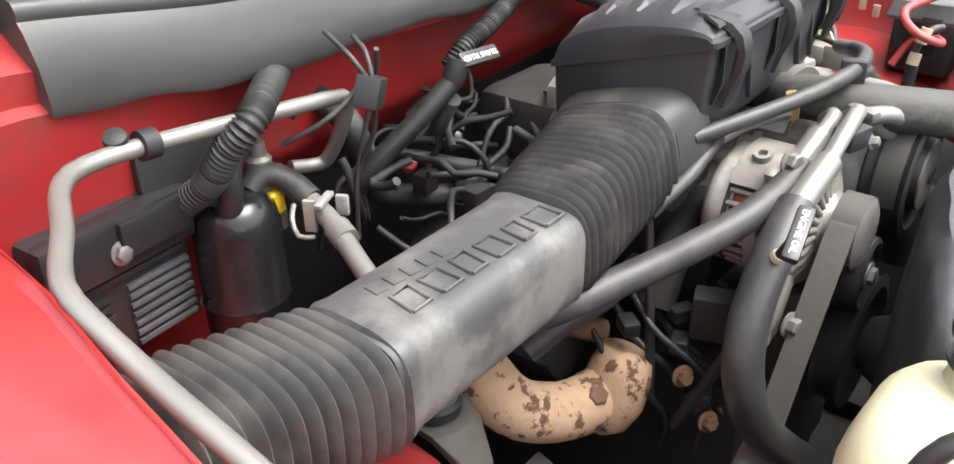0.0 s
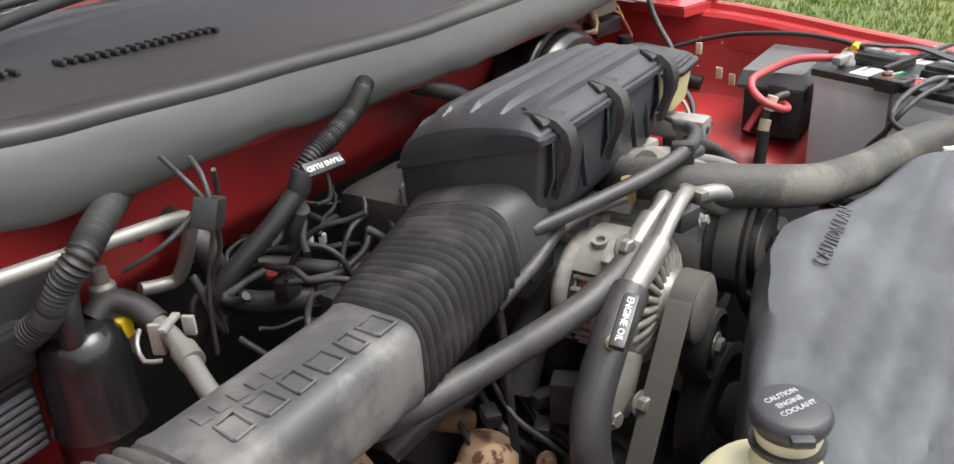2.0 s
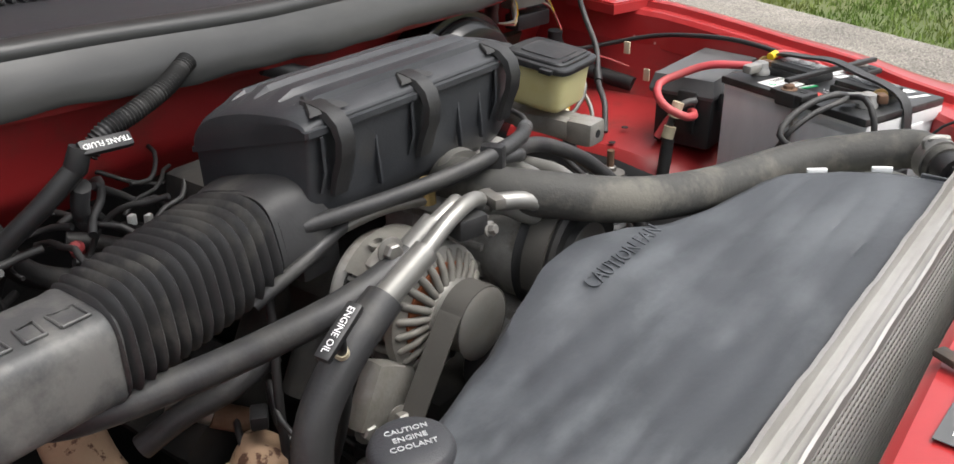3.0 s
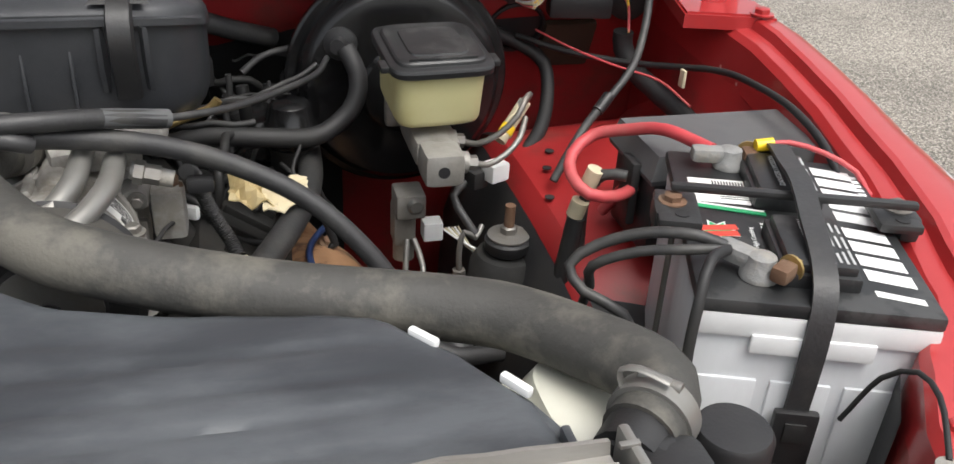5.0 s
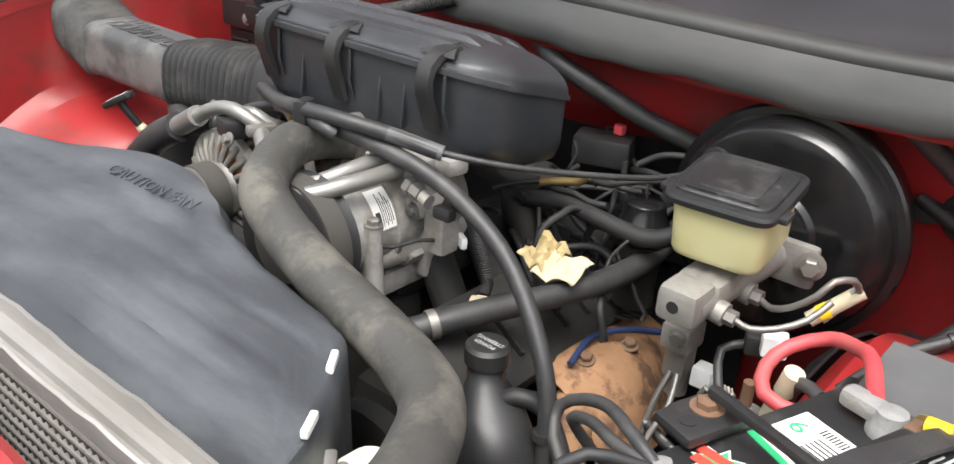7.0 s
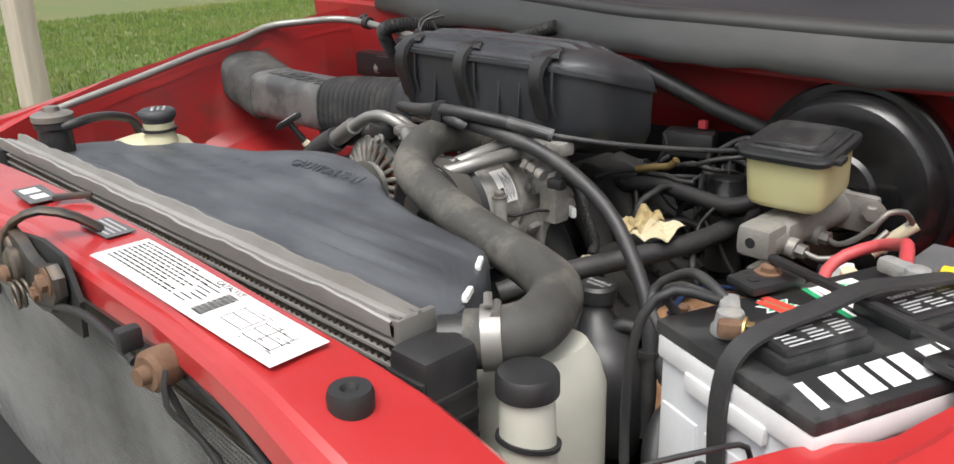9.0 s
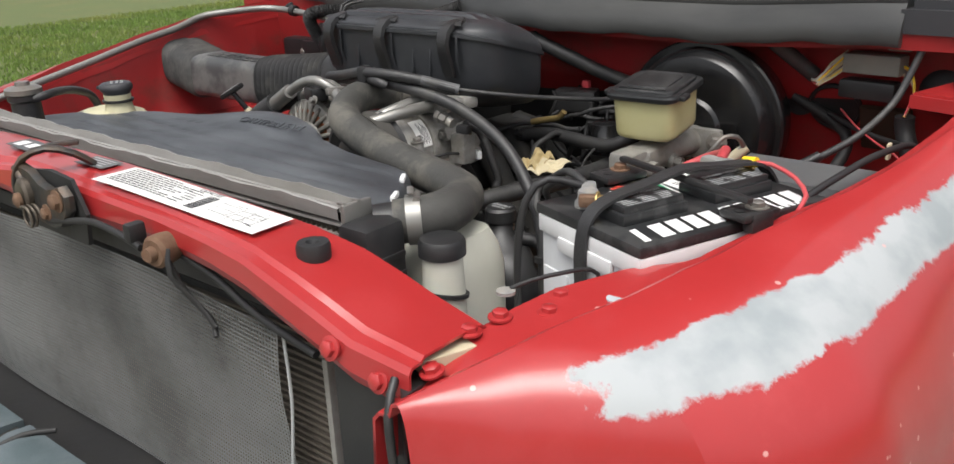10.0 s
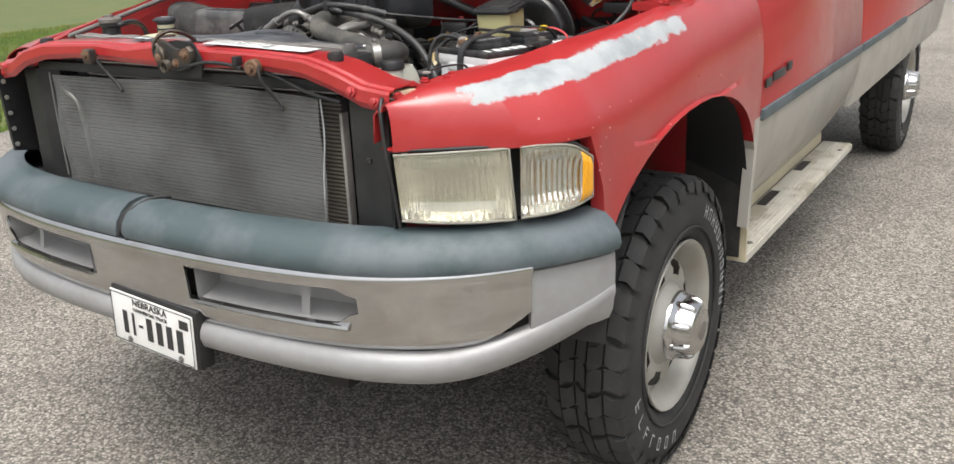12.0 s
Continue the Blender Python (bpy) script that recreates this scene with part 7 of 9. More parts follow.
relay = thing("relay_pod", (-0.342, 1.007, 1.345), "small black relay hanging on wires", "relay")
part("case", box((-0.342, 1.010, 1.352), (0.030, 0.024, 0.030), 0.003, Matrix.Rotation(radians(20), 3, "Y") @ rz(30)), BLACK, relay)
for pts in ([(-0.345, 1.01, 1.366), (-0.352, 1.02, 1.385), (-0.345, 1.06, 1.40)], [(-0.34, 1.008, 1.366), (-0.336, 1.018, 1.386), (-0.32, 1.05, 1.392)], [(-0.352, 1.012, 1.362), (-0.366, 1.02, 1.345), (-0.39, 1.03, 1.33), (-0.41, 1.06, 1.31)], [(-0.335, 1.012, 1.34), (-0.322, 1.03, 1.30), (-0.325, 1.05, 1.255), (-0.31, 1.06, 1.19)], [(-0.32, 1.02, 1.385), (-0.312, 1.03, 1.36), (-0.316, 1.04, 1.32), (-0.33, 1.05, 1.25), (-0.335, 1.05, 1.18)]):
    part("lead", tube(pts, 0.0026, 8), RUBBER, relay, smooth=60)

hh = thing("heater_hose", (-0.25, 1.1, 1.2), "grey heater hose below the firewall", "hose")
part("hose", tube([(-0.312, 1.135, 1.318), (-0.308, 1.082, 1.296), (-0.296, 1.080, 1.262), (-0.275, 1.10, 1.215), (-0.240, 1.108, 1.178), (-0.18, 1.09, 1.155), (-0.10, 1.06, 1.14)], 0.0145, 12), RUBBER, hh, "grey rubber hose", smooth=60)
h3 = thing("vacuum_hose", (-0.15, 1.08, 1.18), "black hose beside the intake manifold", "hose")
part("hose", tube([(-0.20, 1.125, 1.205), (-0.172, 1.108, 1.196), (-0.148, 1.07, 1.188), (-0.125, 1.03, 1.182), (-0.10, 0.98, 1.17)], 0.010, 10), RUBBER, h3, smooth=60)
part("red_cap", lathe((-0.200, 1.102, 1.196), (-0.3, -0.5, 0.8), [(0, 0.008), (0.012, 0.009), (0.016, 0.005)], 12), REDCAB, h3, "red plastic cap")
tags = thing("plug_wires", (-0.12, 1.1, 1.2), "tangle of dark ignition wires with white tags", "wire", kind="stuff")
wb = bmesh.new()
wr = random.Random(21)
for k in range(30):
    p = Vector((wr.uniform(-0.30, -0.02), wr.uniform(0.97, 1.13), wr.uniform(1.15, 1.28)))
    d = Vector((wr.uniform(-1, 1), wr.uniform(-0.8, 0.8), wr.uniform(-0.6, 0.4))).normalized()
    pts = [tuple(p)]
    for j in range(6):
        d = (d + Vector((wr.uniform(-0.6, 0.6), wr.uniform(-0.6, 0.6), wr.uniform(-0.6, 0.45)))).normalized()
        p = p + d * 0.024
        p = Vector((max(-0.33, min(0.0, p.x)), max(0.95, min(1.145, p.y)), max(1.12, min(1.285, p.z))))
        pts.append(tuple(p))
    tube(pts, wr.uniform(0.0022, 0.0055), 8, bm=wb)
part("wire_tangle", wb, DARKRUB, tags, "dark tangled wires", smooth=60)
for p in ((-0.124, 1.108, 1.206), (-0.104, 1.105, 1.200)):
    part("white_tag", box(p, (0.010, 0.008, 0.014), 0.002, rz(20)), WHITEINK, tags, "white wire tag")
shk = thing("shock_mount", (-0.408, 0.886, 1.1), "upper shock mount with a rubber washer and nut", "shock mount", "shock mounts")
part("tower", lathe((-0.408, 0.890, 0.965), (0, 0, 1), [(0, 0.062), (0.05, 0.056), (0.10, 0.046), (0.118, 0.038), (0.120, 0.012)], 32), STEEL, shk, "dusty steel mount tower")
part("bushing", lathe((-0.408, 0.888, 1.084), (0, 0, 1), [(0, 0.022), (0.004, 0.026), (0.014, 0.026), (0.018, 0.022)], 24), DARKRUB, shk, "black rubber bushing")
part("washer", lathe((-0.408, 0.888, 1.102), (0, 0, 1), [(0, 0.022), (0.002, 0.023), (0.003, 0.014)], 24), STEEL, shk)
part("nut", hexbolt((-0.408, 0.888, 1.104), (0, 0, 1), 0.010, 0.010), STEEL, shk)
part("stud", rod((-0.408, 0.888, 1.105), (-0.408, 0.888, 1.135), 0.006), RUSTY, shk)

# ---- radiator, fan shroud, tanks and upper hose ----
rad = thing("radiator", (0.0, 0.30, 0.9), "aluminium radiator with black plastic end tanks", "radiator")
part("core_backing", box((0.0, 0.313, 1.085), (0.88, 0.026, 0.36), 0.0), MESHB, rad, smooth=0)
fz = bmesh.new()
for k in range(32):
    box((0.0, 0.297, 0.915 + k * 0.0112), (0.885, 0.006, 0.0028), 0.0, bm=fz)
tagged(part("core_face", fz, RADALU, rad, "row of flat tubes", smooth=0), kind="stuff")
zz_ = bmesh.new()
for row in range(8):
    zc = 0.915 + (31 - row) * 0.0112 - 0.0056
    vs = [(-0.44 + k * 0.0042, zc + (0.0046 if k % 2 else -0.0046)) for k in range(210)]
    up = [zz_.verts.new((x, 0.2955, z)) for x, z in vs]
    dn = [zz_.verts.new((x, 0.3010, z)) for x, z in vs]
    bridge(zz_, up, dn, False)
part("fin_folds", zz_, FIN, rad, "folded cooling fins", smooth=0)
ch = bmesh.new()
for i, x in enumerate([-0.462 + 0.0231 * k for k in range(40)]):
    w = 0.0015 * math.sin(x * 40) + 0.001 * math.sin(x * 113)
    r_ = ring(ch, [(x, 0.2935, 1.268), (x, 0.2925, 1.283 + w), (x, 0.2950, 1.284 + w), (x, 0.2965, 1.276), (x, 0.303, 1.275), (x, 0.3045, 1.280), (x, 0.3085, 1.280), (x, 0.310, 1.275), (x, 0.319, 1.275), (x, 0.321, 1.285 + w), (x, 0.325, 1.284 + w), (x, 0.3255, 1.258)])
    if i:
        bridge(ch, prev_, r_, False)
    prev_ = r_
part("top_channel", ch, RADALU, rad, "dented aluminium top channel", smooth=25)
part("end_bracket", box((0.449, 0.310, 1.262), (0.007, 0.040, 0.050), 0.003), ALUTUBE, rad, "bright crimped end strip")
for k in (0, 3):
    part("crimp_tab", box((0.444 + 0.002 * (k % 2), 0.295 + k * 0.006, 1.287), (0.012, 0.004, 0.003), 0.0008), ALUTUBE, rad)
tank = bmesh.new()
box((0.475, 0.305, 1.117), (0.046, 0.056, 0.31), 0.010, bm=tank)
box((0.468, 0.330, 1.246), (0.046, 0.034, 0.052), 0.012, rz(-45), bm=tank)
part("end_tank", tank, BLACK, rad, "black plastic end tank")
for k in range(5):
    part("tank_rib", box((0.4985, 0.303, 1.235 - 0.022 * k), (0.004, 0.050, 0.006), 0.001), BLACK, rad)
part("tank_rib", box((0.476, 0.2755, 1.250), (0.042, 0.004, 0.010), 0.001), BLACK, rad)
part("inlet_neck", rod((0.455, 0.330, 1.256), (0.492, 0.366, 1.260), 0.0222), BLACK, rad)
part("drain_cock", rod((0.495, 0.30, 1.185), (0.520, 0.295, 1.185), 0.014), STEEL, rad)
tank = bmesh.new()
box((-0.485, 0.303, 1.12), (0.07, 0.058, 0.30), 0.012, bm=tank)
part("end_tank", tank, BLACK, rad, "black plastic end tank")
part("filler_neck", lathe((-0.385, 0.348, 1.262), (0, 0, 1), [(0, 0.024), (0.036, 0.023), (0.040, 0.027), (0.048, 0.027)], 24), BLACK, rad)
part("radiator_cap", lathe((-0.385, 0.348, 1.310), (0, 0, 1), [(0, 0.026), (0.002, 0.029), (0.010, 0.029), (0.013, 0.024), (0.015, 0.012), (0.021, 0.011)], 24), STEEL, rad, "dull metal radiator cap")
part("overflow_hose", tube([(-0.362, 0.352, 1.304), (-0.356, 0.369, 1.308), (-0.372, 0.405, 1.308), (-0.400, 0.445, 1.298), (-0.424, 0.480, 1.280), (-0.428, 0.495, 1.240), (-0.42, 0.50, 1.19)], 0.007, 8), RUBBER, rad)

SHR_BACK = ((-0.440, 0.385), (-0.36, 0.474), (-0.26, 0.526), (-0.18, 0.546), (-0.10, 0.570), (-0.04, 0.586), (0.02, 0.590), (0.08, 0.576), (0.135, 0.548), (0.22, 0.526), (0.30, 0.513), (0.338, 0.503), (0.376, 0.462), (0.412, 0.410), (0.432, 0.368))
shr = thing("fan_shroud", (0.0, 0.45, 1.0), "scuffed dark plastic fan shroud behind the radiator", "fan shroud")


def shroud():
    bm = bmesh.new()
    rows = []
    for i in range(75):
        x = lerp(-0.440, 0.430, i / 74)
        yb = table(SHR_BACK, x)
        yf = 0.330
        col = [(x, yf, 1.20), (x, yf, 1.258)]
        edge = min(1.0, (x + 0.44) / 0.03, (0.43 - x) / 0.02)
        for k in range(31):
            t = k / 30
            y = lerp(yf + 0.003, yb - 0.014, t)
            hump = 0.020 * math.exp(-((x + 0.02) / 0.12) ** 2 - ((y - 0.560) / 0.058) ** 2)
            groove = -0.0036 * max(0.0, math.cos((y - 0.33) * 2 * math.pi / 0.034)) ** 6 * (1 if x > -0.30 and t < 0.86 else 0) * max(0.0, min(1.0, (0.40 - x) * 8))
            sag = 0.005 * max(0.0, min(1.0, (-x - 0.05) / 0.2)) - 0.003 * t
            col.append((x, y, 1.262 + hump + groove + sag - 0.012 * (1 - max(0, edge)) ** 2))
        sag = 0.005 * max(0.0, min(1.0, (-x - 0.05) / 0.2))
        col += [(x, yb - 0.006, 1.255 + sag), (x, yb - 0.001, 1.246 + sag), (x, yb, 1.23 + sag), (x, yb + 0.004, 1.15), (x, yb + 0.006, 1.0)]
        rows.append(ring(bm, col))
    for a, b in zip(rows, rows[1:]):
        bridge(bm, a, b, False)
    return bm


part("shroud_shell", shroud(), SHROUD, shr, "scuffed dark grey plastic shell", smooth=55)
for x in (-0.440, 0.430):
    part("side_wall", box((x, 0.346, 1.13), (0.006, 0.034, 0.26), 0.002), SHROUD, shr)
warn = placed(text_mesh("CAUTION FAN", 0.021, 0.0007, 1.0), plane_matrix((0.024, 0.527, 1.2742), (1, 0.05, 0), (0.07, -0.24, 1)))
part("moulded_warning", warn, SHROUD, shr, "raised moulded warning lettering", smooth=0)
for x, y, z, a in ((0.366, 0.462, 1.260, -52), (0.412, 0.402, 1.261, -58)):
    part("white_clip", box((x, y, z), (0.024, 0.006, 0.007), 0.002, rz(a)), WHITEINK, shr, "white plastic edge clip")

cool = thing("coolant_tank", (-0.36, 0.47, 1.1), "yellowed plastic coolant tank with a black cap", "coolant tank")
part("tank", loft([[(-0.36 + rx * math.copysign(abs(math.cos(a)) ** 0.7, math.cos(a)), 0.475 + ry * math.copysign(abs(math.sin(a)) ** 0.7, math.sin(a)), z) for a in (2 * math.pi * k / 32 for k in range(32))] for rx, ry, z in ((0.07, 0.06, 1.05), (0.085, 0.07, 1.07), (0.085, 0.07, 1.215), (0.076, 0.062, 1.242), (0.056, 0.050, 1.260), (0.034, 0.034, 1.267))]), BOTTLE, cool, "cloudy yellowed plastic tank", smooth=60)
part("filler_neck", lathe((-0.330, 0.478, 1.250), (0, 0, 1), [(0, 0.030), (0.020, 0.0235), (0.034, 0.0210), (0.040, 0.0225), (0.044, 0.0225)], 28), BOTTLE, cool, "pale filler neck")
part("cap", lathe((-0.330, 0.478, 1.293), (0, 0, 1), [(0, 0.0220), (0.004, 0.0225), (0.008, 0.0265), (0.013, 0.0275), (0.018, 0.0255), (0.020, 0.023), (0.0205, 0.01)], 32), COWL, cool, "weathered grey flip cap")
part("cap_lip", box((-0.353, 0.465, 1.305), (0.014, 0.016, 0.007), 0.003, rz(30)), COWL, cool)
ccm = plane_matrix((-0.330, 0.478, 1.3138), (0.86, -0.5, 0), (0, 0, 1))
for k, tx in enumerate(("CAUTION", "ENGINE", "COOLANT")):
    part("cap_lettering", placed(text_mesh(tx, 0.0062, 0.0003), ccm @ Matrix.Translation((0, 0.010 - 0.008 * k, 0))), GREYINK, cool, smooth=0)
part("neck_strap", lathe((-0.330, 0.478, 1.281), (0, 0, 1), [(0, 0.0215), (0, 0.0255), (0.004, 0.0255), (0.004, 0.0215)], 28), BLACK, cool, "black cap strap")

wash = thing("washer_tank", (0.545, 0.38, 1.0), "white plastic washer tank with a black cap", "washer tank")
part("tank", loft([[(0.474 + rx * math.copysign(abs(math.cos(a)) ** 0.6, math.cos(a)), 0.425 + ry * math.copysign(abs(math.sin(a)) ** 0.6, math.sin(a)), z) for a in (2 * math.pi * k / 28 for k in range(28))] for rx, ry, z in ((0.05, 0.06, 0.95), (0.047, 0.062, 1.0), (0.047, 0.062, 1.18), (0.042, 0.055, 1.205), (0.035, 0.042, 1.226))]), WHITE, wash, "cloudy white tank", smooth=60)
part("neck", lathe((0.534, 0.347, 1.11), (0, 0, 1), [(-0.12, 0.028), (0.0, 0.025), (0.085, 0.0225), (0.125, 0.021)], 26), WHITE, wash, "tall filler neck")
part("neck_band", lathe((0.534, 0.347, 1.190), (0, 0.25, 1), [(0, 0.023), (0.0, 0.0262), (0.004, 0.0262), (0.004, 0.023)], 26), DARKRUB, wash, "black retaining band")
part("cap", lathe((0.534, 0.347, 1.233), (0, 0, 1), [(0, 0.022), (0.002, 0.0250), (0.016, 0.0250), (0.020, 0.0225), (0.021, 0.01)], 28), BLACK, wash, "ribbed black cap")
part("side_bottle", loft([[(0.445 + 0.045 * math.copysign(abs(math.cos(a)) ** 0.5, math.cos(a)), 0.44 + 0.03 * math.copysign(abs(math.sin(a)) ** 0.5, math.sin(a)), z) for a in (2 * math.pi * k / 24 for k in range(24))] for z in (1.0, 1.19, 1.205)]), WHITE, wash, "white tank shoulder")

uh = thing("upper_radiator_hose", (0.25, 0.52, 1.25), "dusty upper radiator hose with a steel clamp", "hose")
part("hose", tube([(0.080, 0.795, 1.272), (0.056, 0.740, 1.286), (0.050, 0.692, 1.290), (0.072, 0.645, 1.288), (0.115, 0.594, 1.280), (0.170, 0.571, 1.268), (0.242, 0.552, 1.256), (0.300, 0.541, 1.248), (0.345, 0.531, 1.245), (0.390, 0.517, 1.244), (0.428, 0.499, 1.245), (0.454, 0.474, 1.248), (0.476, 0.440, 1.254), (0.494, 0.408, 1.260), (0.500, 0.384, 1.262), (0.488, 0.362, 1.260), (0.470, 0.345, 1.258)], 0.0245, 20), OLDHOSE, uh, "dusty grey rubber hose", smooth=70)
part("clamp", lathe((0.479, 0.3535, 1.259), (0.72, 0.69, 0.05), [(0, 0.0245), (0, 0.0272), (0.016, 0.0272), (0.016, 0.0245)], 30), ALUTUBE, uh, "steel band clamp")
part("clamp_screw", rod((0.478, 0.372, 1.283), (0.496, 0.352, 1.284), 0.004), STEEL, uh)
part("clamp", lathe((0.068, 0.752, 1.287), (0.4, 1, 0), [(0, 0.0245), (0, 0.0268), (0.012, 0.0268), (0.012, 0.0245)], 30), STEEL, uh, "steel band clamp")
part("clamp_ear", tube([(0.468, 0.372, 1.276), (0.466, 0.374, 1.286), (0.474, 0.366, 1.292), (0.488, 0.352, 1.290)], 0.0035, 6, flat=0.35), ALUTUBE, uh, "spring clamp ear")
single("thermostat_housing", box((0.10, 0.82, 1.265), (0.06, 0.07, 0.06), 0.015), GRIME, "grimy thermostat housing on the engine", "housing")

pst = thing("power_steering_reservoir", (0.31, 0.69, 1.0), "black power steering reservoir with lettered cap", "reservoir")
part("body", loft([circle((0.335 + d, 0.672 + e, z), (0, 0, 1), r, 24) for d, e, r, z in ((0.02, 0.0, 0.03, 0.95), (0.015, 0.0, 0.042, 0.98), (0.01, 0.0, 0.042, 1.06), (-0.01, 0.015, 0.032, 1.09), (-0.03, 0.028, 0.019, 1.105), (-0.033, 0.032, 0.019, 1.122))]), BLACK, pst, "black plastic body", smooth=60)
part("cap", lathe((0.302, 0.704, 1.120), (0, 0, 1), [(0, 0.020), (0.001, 0.0235), (0.018, 0.0235), (0.022, 0.020), (0.022, 0.010)], 26), BLACK, pst, "knurled black cap")
for k, tx in enumerate(("POWER", "STEERING")):
    part("cap_lettering", placed(text_mesh(tx, 0.0075, 0.0002), plane_matrix((0.302, 0.704 - 0.005 + 0.009 * k, 1.1424), (-1, 0, 0), (0, 0, 1))), GREYINK, pst, smooth=0)
part("cap_band", lathe((0.302, 0.704, 1.106), (0, 0, 1), [(0, 0.0205), (0.006, 0.0205)], 22), RUSTY, pst)
part("hose", tube([(0.315, 0.69, 1.075), (0.345, 0.70, 1.10), (0.37, 0.715, 1.09), (0.40, 0.70, 1.07), (0.43, 0.68, 1.06), (0.48, 0.69, 1.05)], 0.010, 10), DARKRUB, pst)

# ---- battery ----
BC, BT = Vector((0.694, 0.556, 0.0)), rz(-20)


def bl(u, v, z):
    """A place by the battery's own width u, length v and height."""
    return BC + BT @ Vector((u, v, 0)) + Vector((0, 0, z))


def bbox(u, v, z, s, r=0.003, bm=None, turn=None):
    return box(bl(u, v, z), s, r, BT @ turn if turn else BT, bm=bm)


bat = thing("car_battery", tuple(bl(0, 0, 1.06)), "grey car battery with black lid and corroded terminals", "battery")
A_, B_ = 0.0865, 0.1275
part("case", bbox(0, 0, 1.155, (2 * A_ - 0.005, 2 * B_ - 0.005, 0.198), 0.006), BATGREY, bat, "translucent grey case")
rim = bmesh.new()
bbox(0.002, -0.002, 1.244, (2 * A_ - 0.001, 2 * B_ - 0.001, 0.020), 0.003, rim)
part("case_collar", rim, BATWHITE := mat("battery_collar", (0.70, 0.71, 0.71), 0.4, var=0.04, bump=0.02, dirt=(0.5, 0.5, 0.5), dscale=12), bat, "white moulded collar")
for u in (-0.055, 0.0, 0.055):
    part("case_rib", bbox(u, -B_ + 0.002, 1.13, (0.045, 0.004, 0.13), 0.0015), BATGREY, bat)
part("collar_step", bbox(0, -B_ - 0.001, 1.230, (0.09, 0.006, 0.016), 0.002), BATWHITE, bat)
lid = part("lid", bbox(0, 0, 1.2595, (2 * A_ + 0.003, 2 * B_ + 0.003, 0.012), 0.003), BATBLK, bat, "black lid with printed lettering shapes")
for v, sg in ((-0.062, -1), (0.060, 1)):
    vc = part("vent_cap", merge(bbox(0.004, v, 1.270, (0.058, 0.086, 0.014), 0.004), bbox(0.004, v, 1.279, (0.050, 0.078, 0.010), 0.003)), BATBLK, bat, "raised black vent cap")
    rr = random.Random(int(100 + sg))
    m_ = plane_matrix(tuple(bl(0.012, v, 1.2845)), BT @ Vector((0, 1, 0)), (0, 0, 1))
    rows_ = [(-0.034 + 0.024 * c + rr.uniform(-0.002, 0.002), 0.004 - 0.0048 * k, rr.uniform(0.012, 0.021), 0.0020) for c in range(3) for k in range(5)]
    part("printed_notice", placed(bars(rows_), m_), GREYINK, vc, smooth=0)
    part("printed_heading", placed(text_mesh("DANGER / POISON", 0.0072, 0.0001), m_ @ Matrix.Translation((0, 0.0125, 0))), WHITEINK, vc, smooth=0)
m_ = plane_matrix(tuple(bl(0.062, 0.0, 1.2658)), BT @ Vector((0, 1, 0)), (0, 0, 1))


def slanted_blocks(rows, lean=0.22):
    """Flat white parallelograms (x, y, width, height) standing in for a maker's mark."""
    bm = bmesh.new()
    for x, y, w, hh_ in rows:
        bm.faces.new([bm.verts.new(p) for p in ((x, y, 0), (x + w, y, 0), (x + w + lean * hh_, y + hh_, 0), (x + lean * hh_, y + hh_, 0))])
    return bm


word = []
for k in range(10):
    v0 = -0.112 + k * 0.0216 + (0.006 if k > 4 else 0)
    word += [(v0, -0.012, 0.008 if k == 0 else 0.0165, 0.026)]
for x, y, w, hh_ in word:
    part("brand_mark", placed(slanted_blocks([(x * 1.02, y * 1.3, w, hh_ * 1.3)]), m_), WHITEINK, lid, smooth=0)
for k in range(8):
    part("brand_mark", placed(bars([(0.035 + k * 0.0085, -0.021, 0.0055, 0.0065)]), m_), WHITEINK, lid, smooth=0)
m_ = plane_matrix(tuple(bl(A_ - 0.0020, 0.0, 1.190)), BT @ Vector((0, 1, 0)), BT @ Vector((1, 0, 0)))
for x, y, w, hh_ in word:
    part("side_mark", placed(slanted_blocks([(x, y * 1.5, w, hh_ * 1.6)]), m_), INK, bat, smooth=0)
lb = part("maker_label", bbox(-0.046, 0.046, 1.2662, (0.058, 0.046, 0.0008), 0.0003), PAPER, lid, "white printed label", smooth=0)
m_ = plane_matrix(tuple(bl(-0.046, 0.046, 1.2668)), BT @ Vector((1, 0, 0)), (0, 0, 1))
part("label_print", placed(bars([(-0.008 + 0.0026 * k, 0.010, 0.0014, 0.009) for k in range(12)] + [(-0.004, 0.004 - 0.004 * k, 0.026, 0.0016) for k in range(6)]), m_), INK, lb, smooth=0)
part("label_number", placed(text_mesh("6", 0.020, 0.0002, 1.3), m_ @ Matrix.Translation((-0.019, 0.003, 0))), GREEN, lb, smooth=0)
part("green_stripe", bbox(-0.046, 0.012, 1.2662, (0.062, 0.006, 0.0008), 0.0002, turn=rz(-8)), GREEN, lid, smooth=0)
part("label_white_edge", bbox(-0.046, 0.0165, 1.2661, (0.060, 0.004, 0.0008), 0.0002, turn=rz(-8)), PAPER, lid, smooth=0)
m_ = plane_matrix(tuple(bl(-0.060, -0.028, 1.2662)), BT @ Vector((1, 0, 0)), (0, 0, 1))
burst = bmesh.new()
vs = [burst.verts.new(((0.019 if k % 2 else 0.011) * math.cos(2 * math.pi * k / 16), (0.019 if k % 2 else 0.011) * math.sin(2 * math.pi * k / 16), 0)) for k in range(16)]
burst.faces.new(vs)
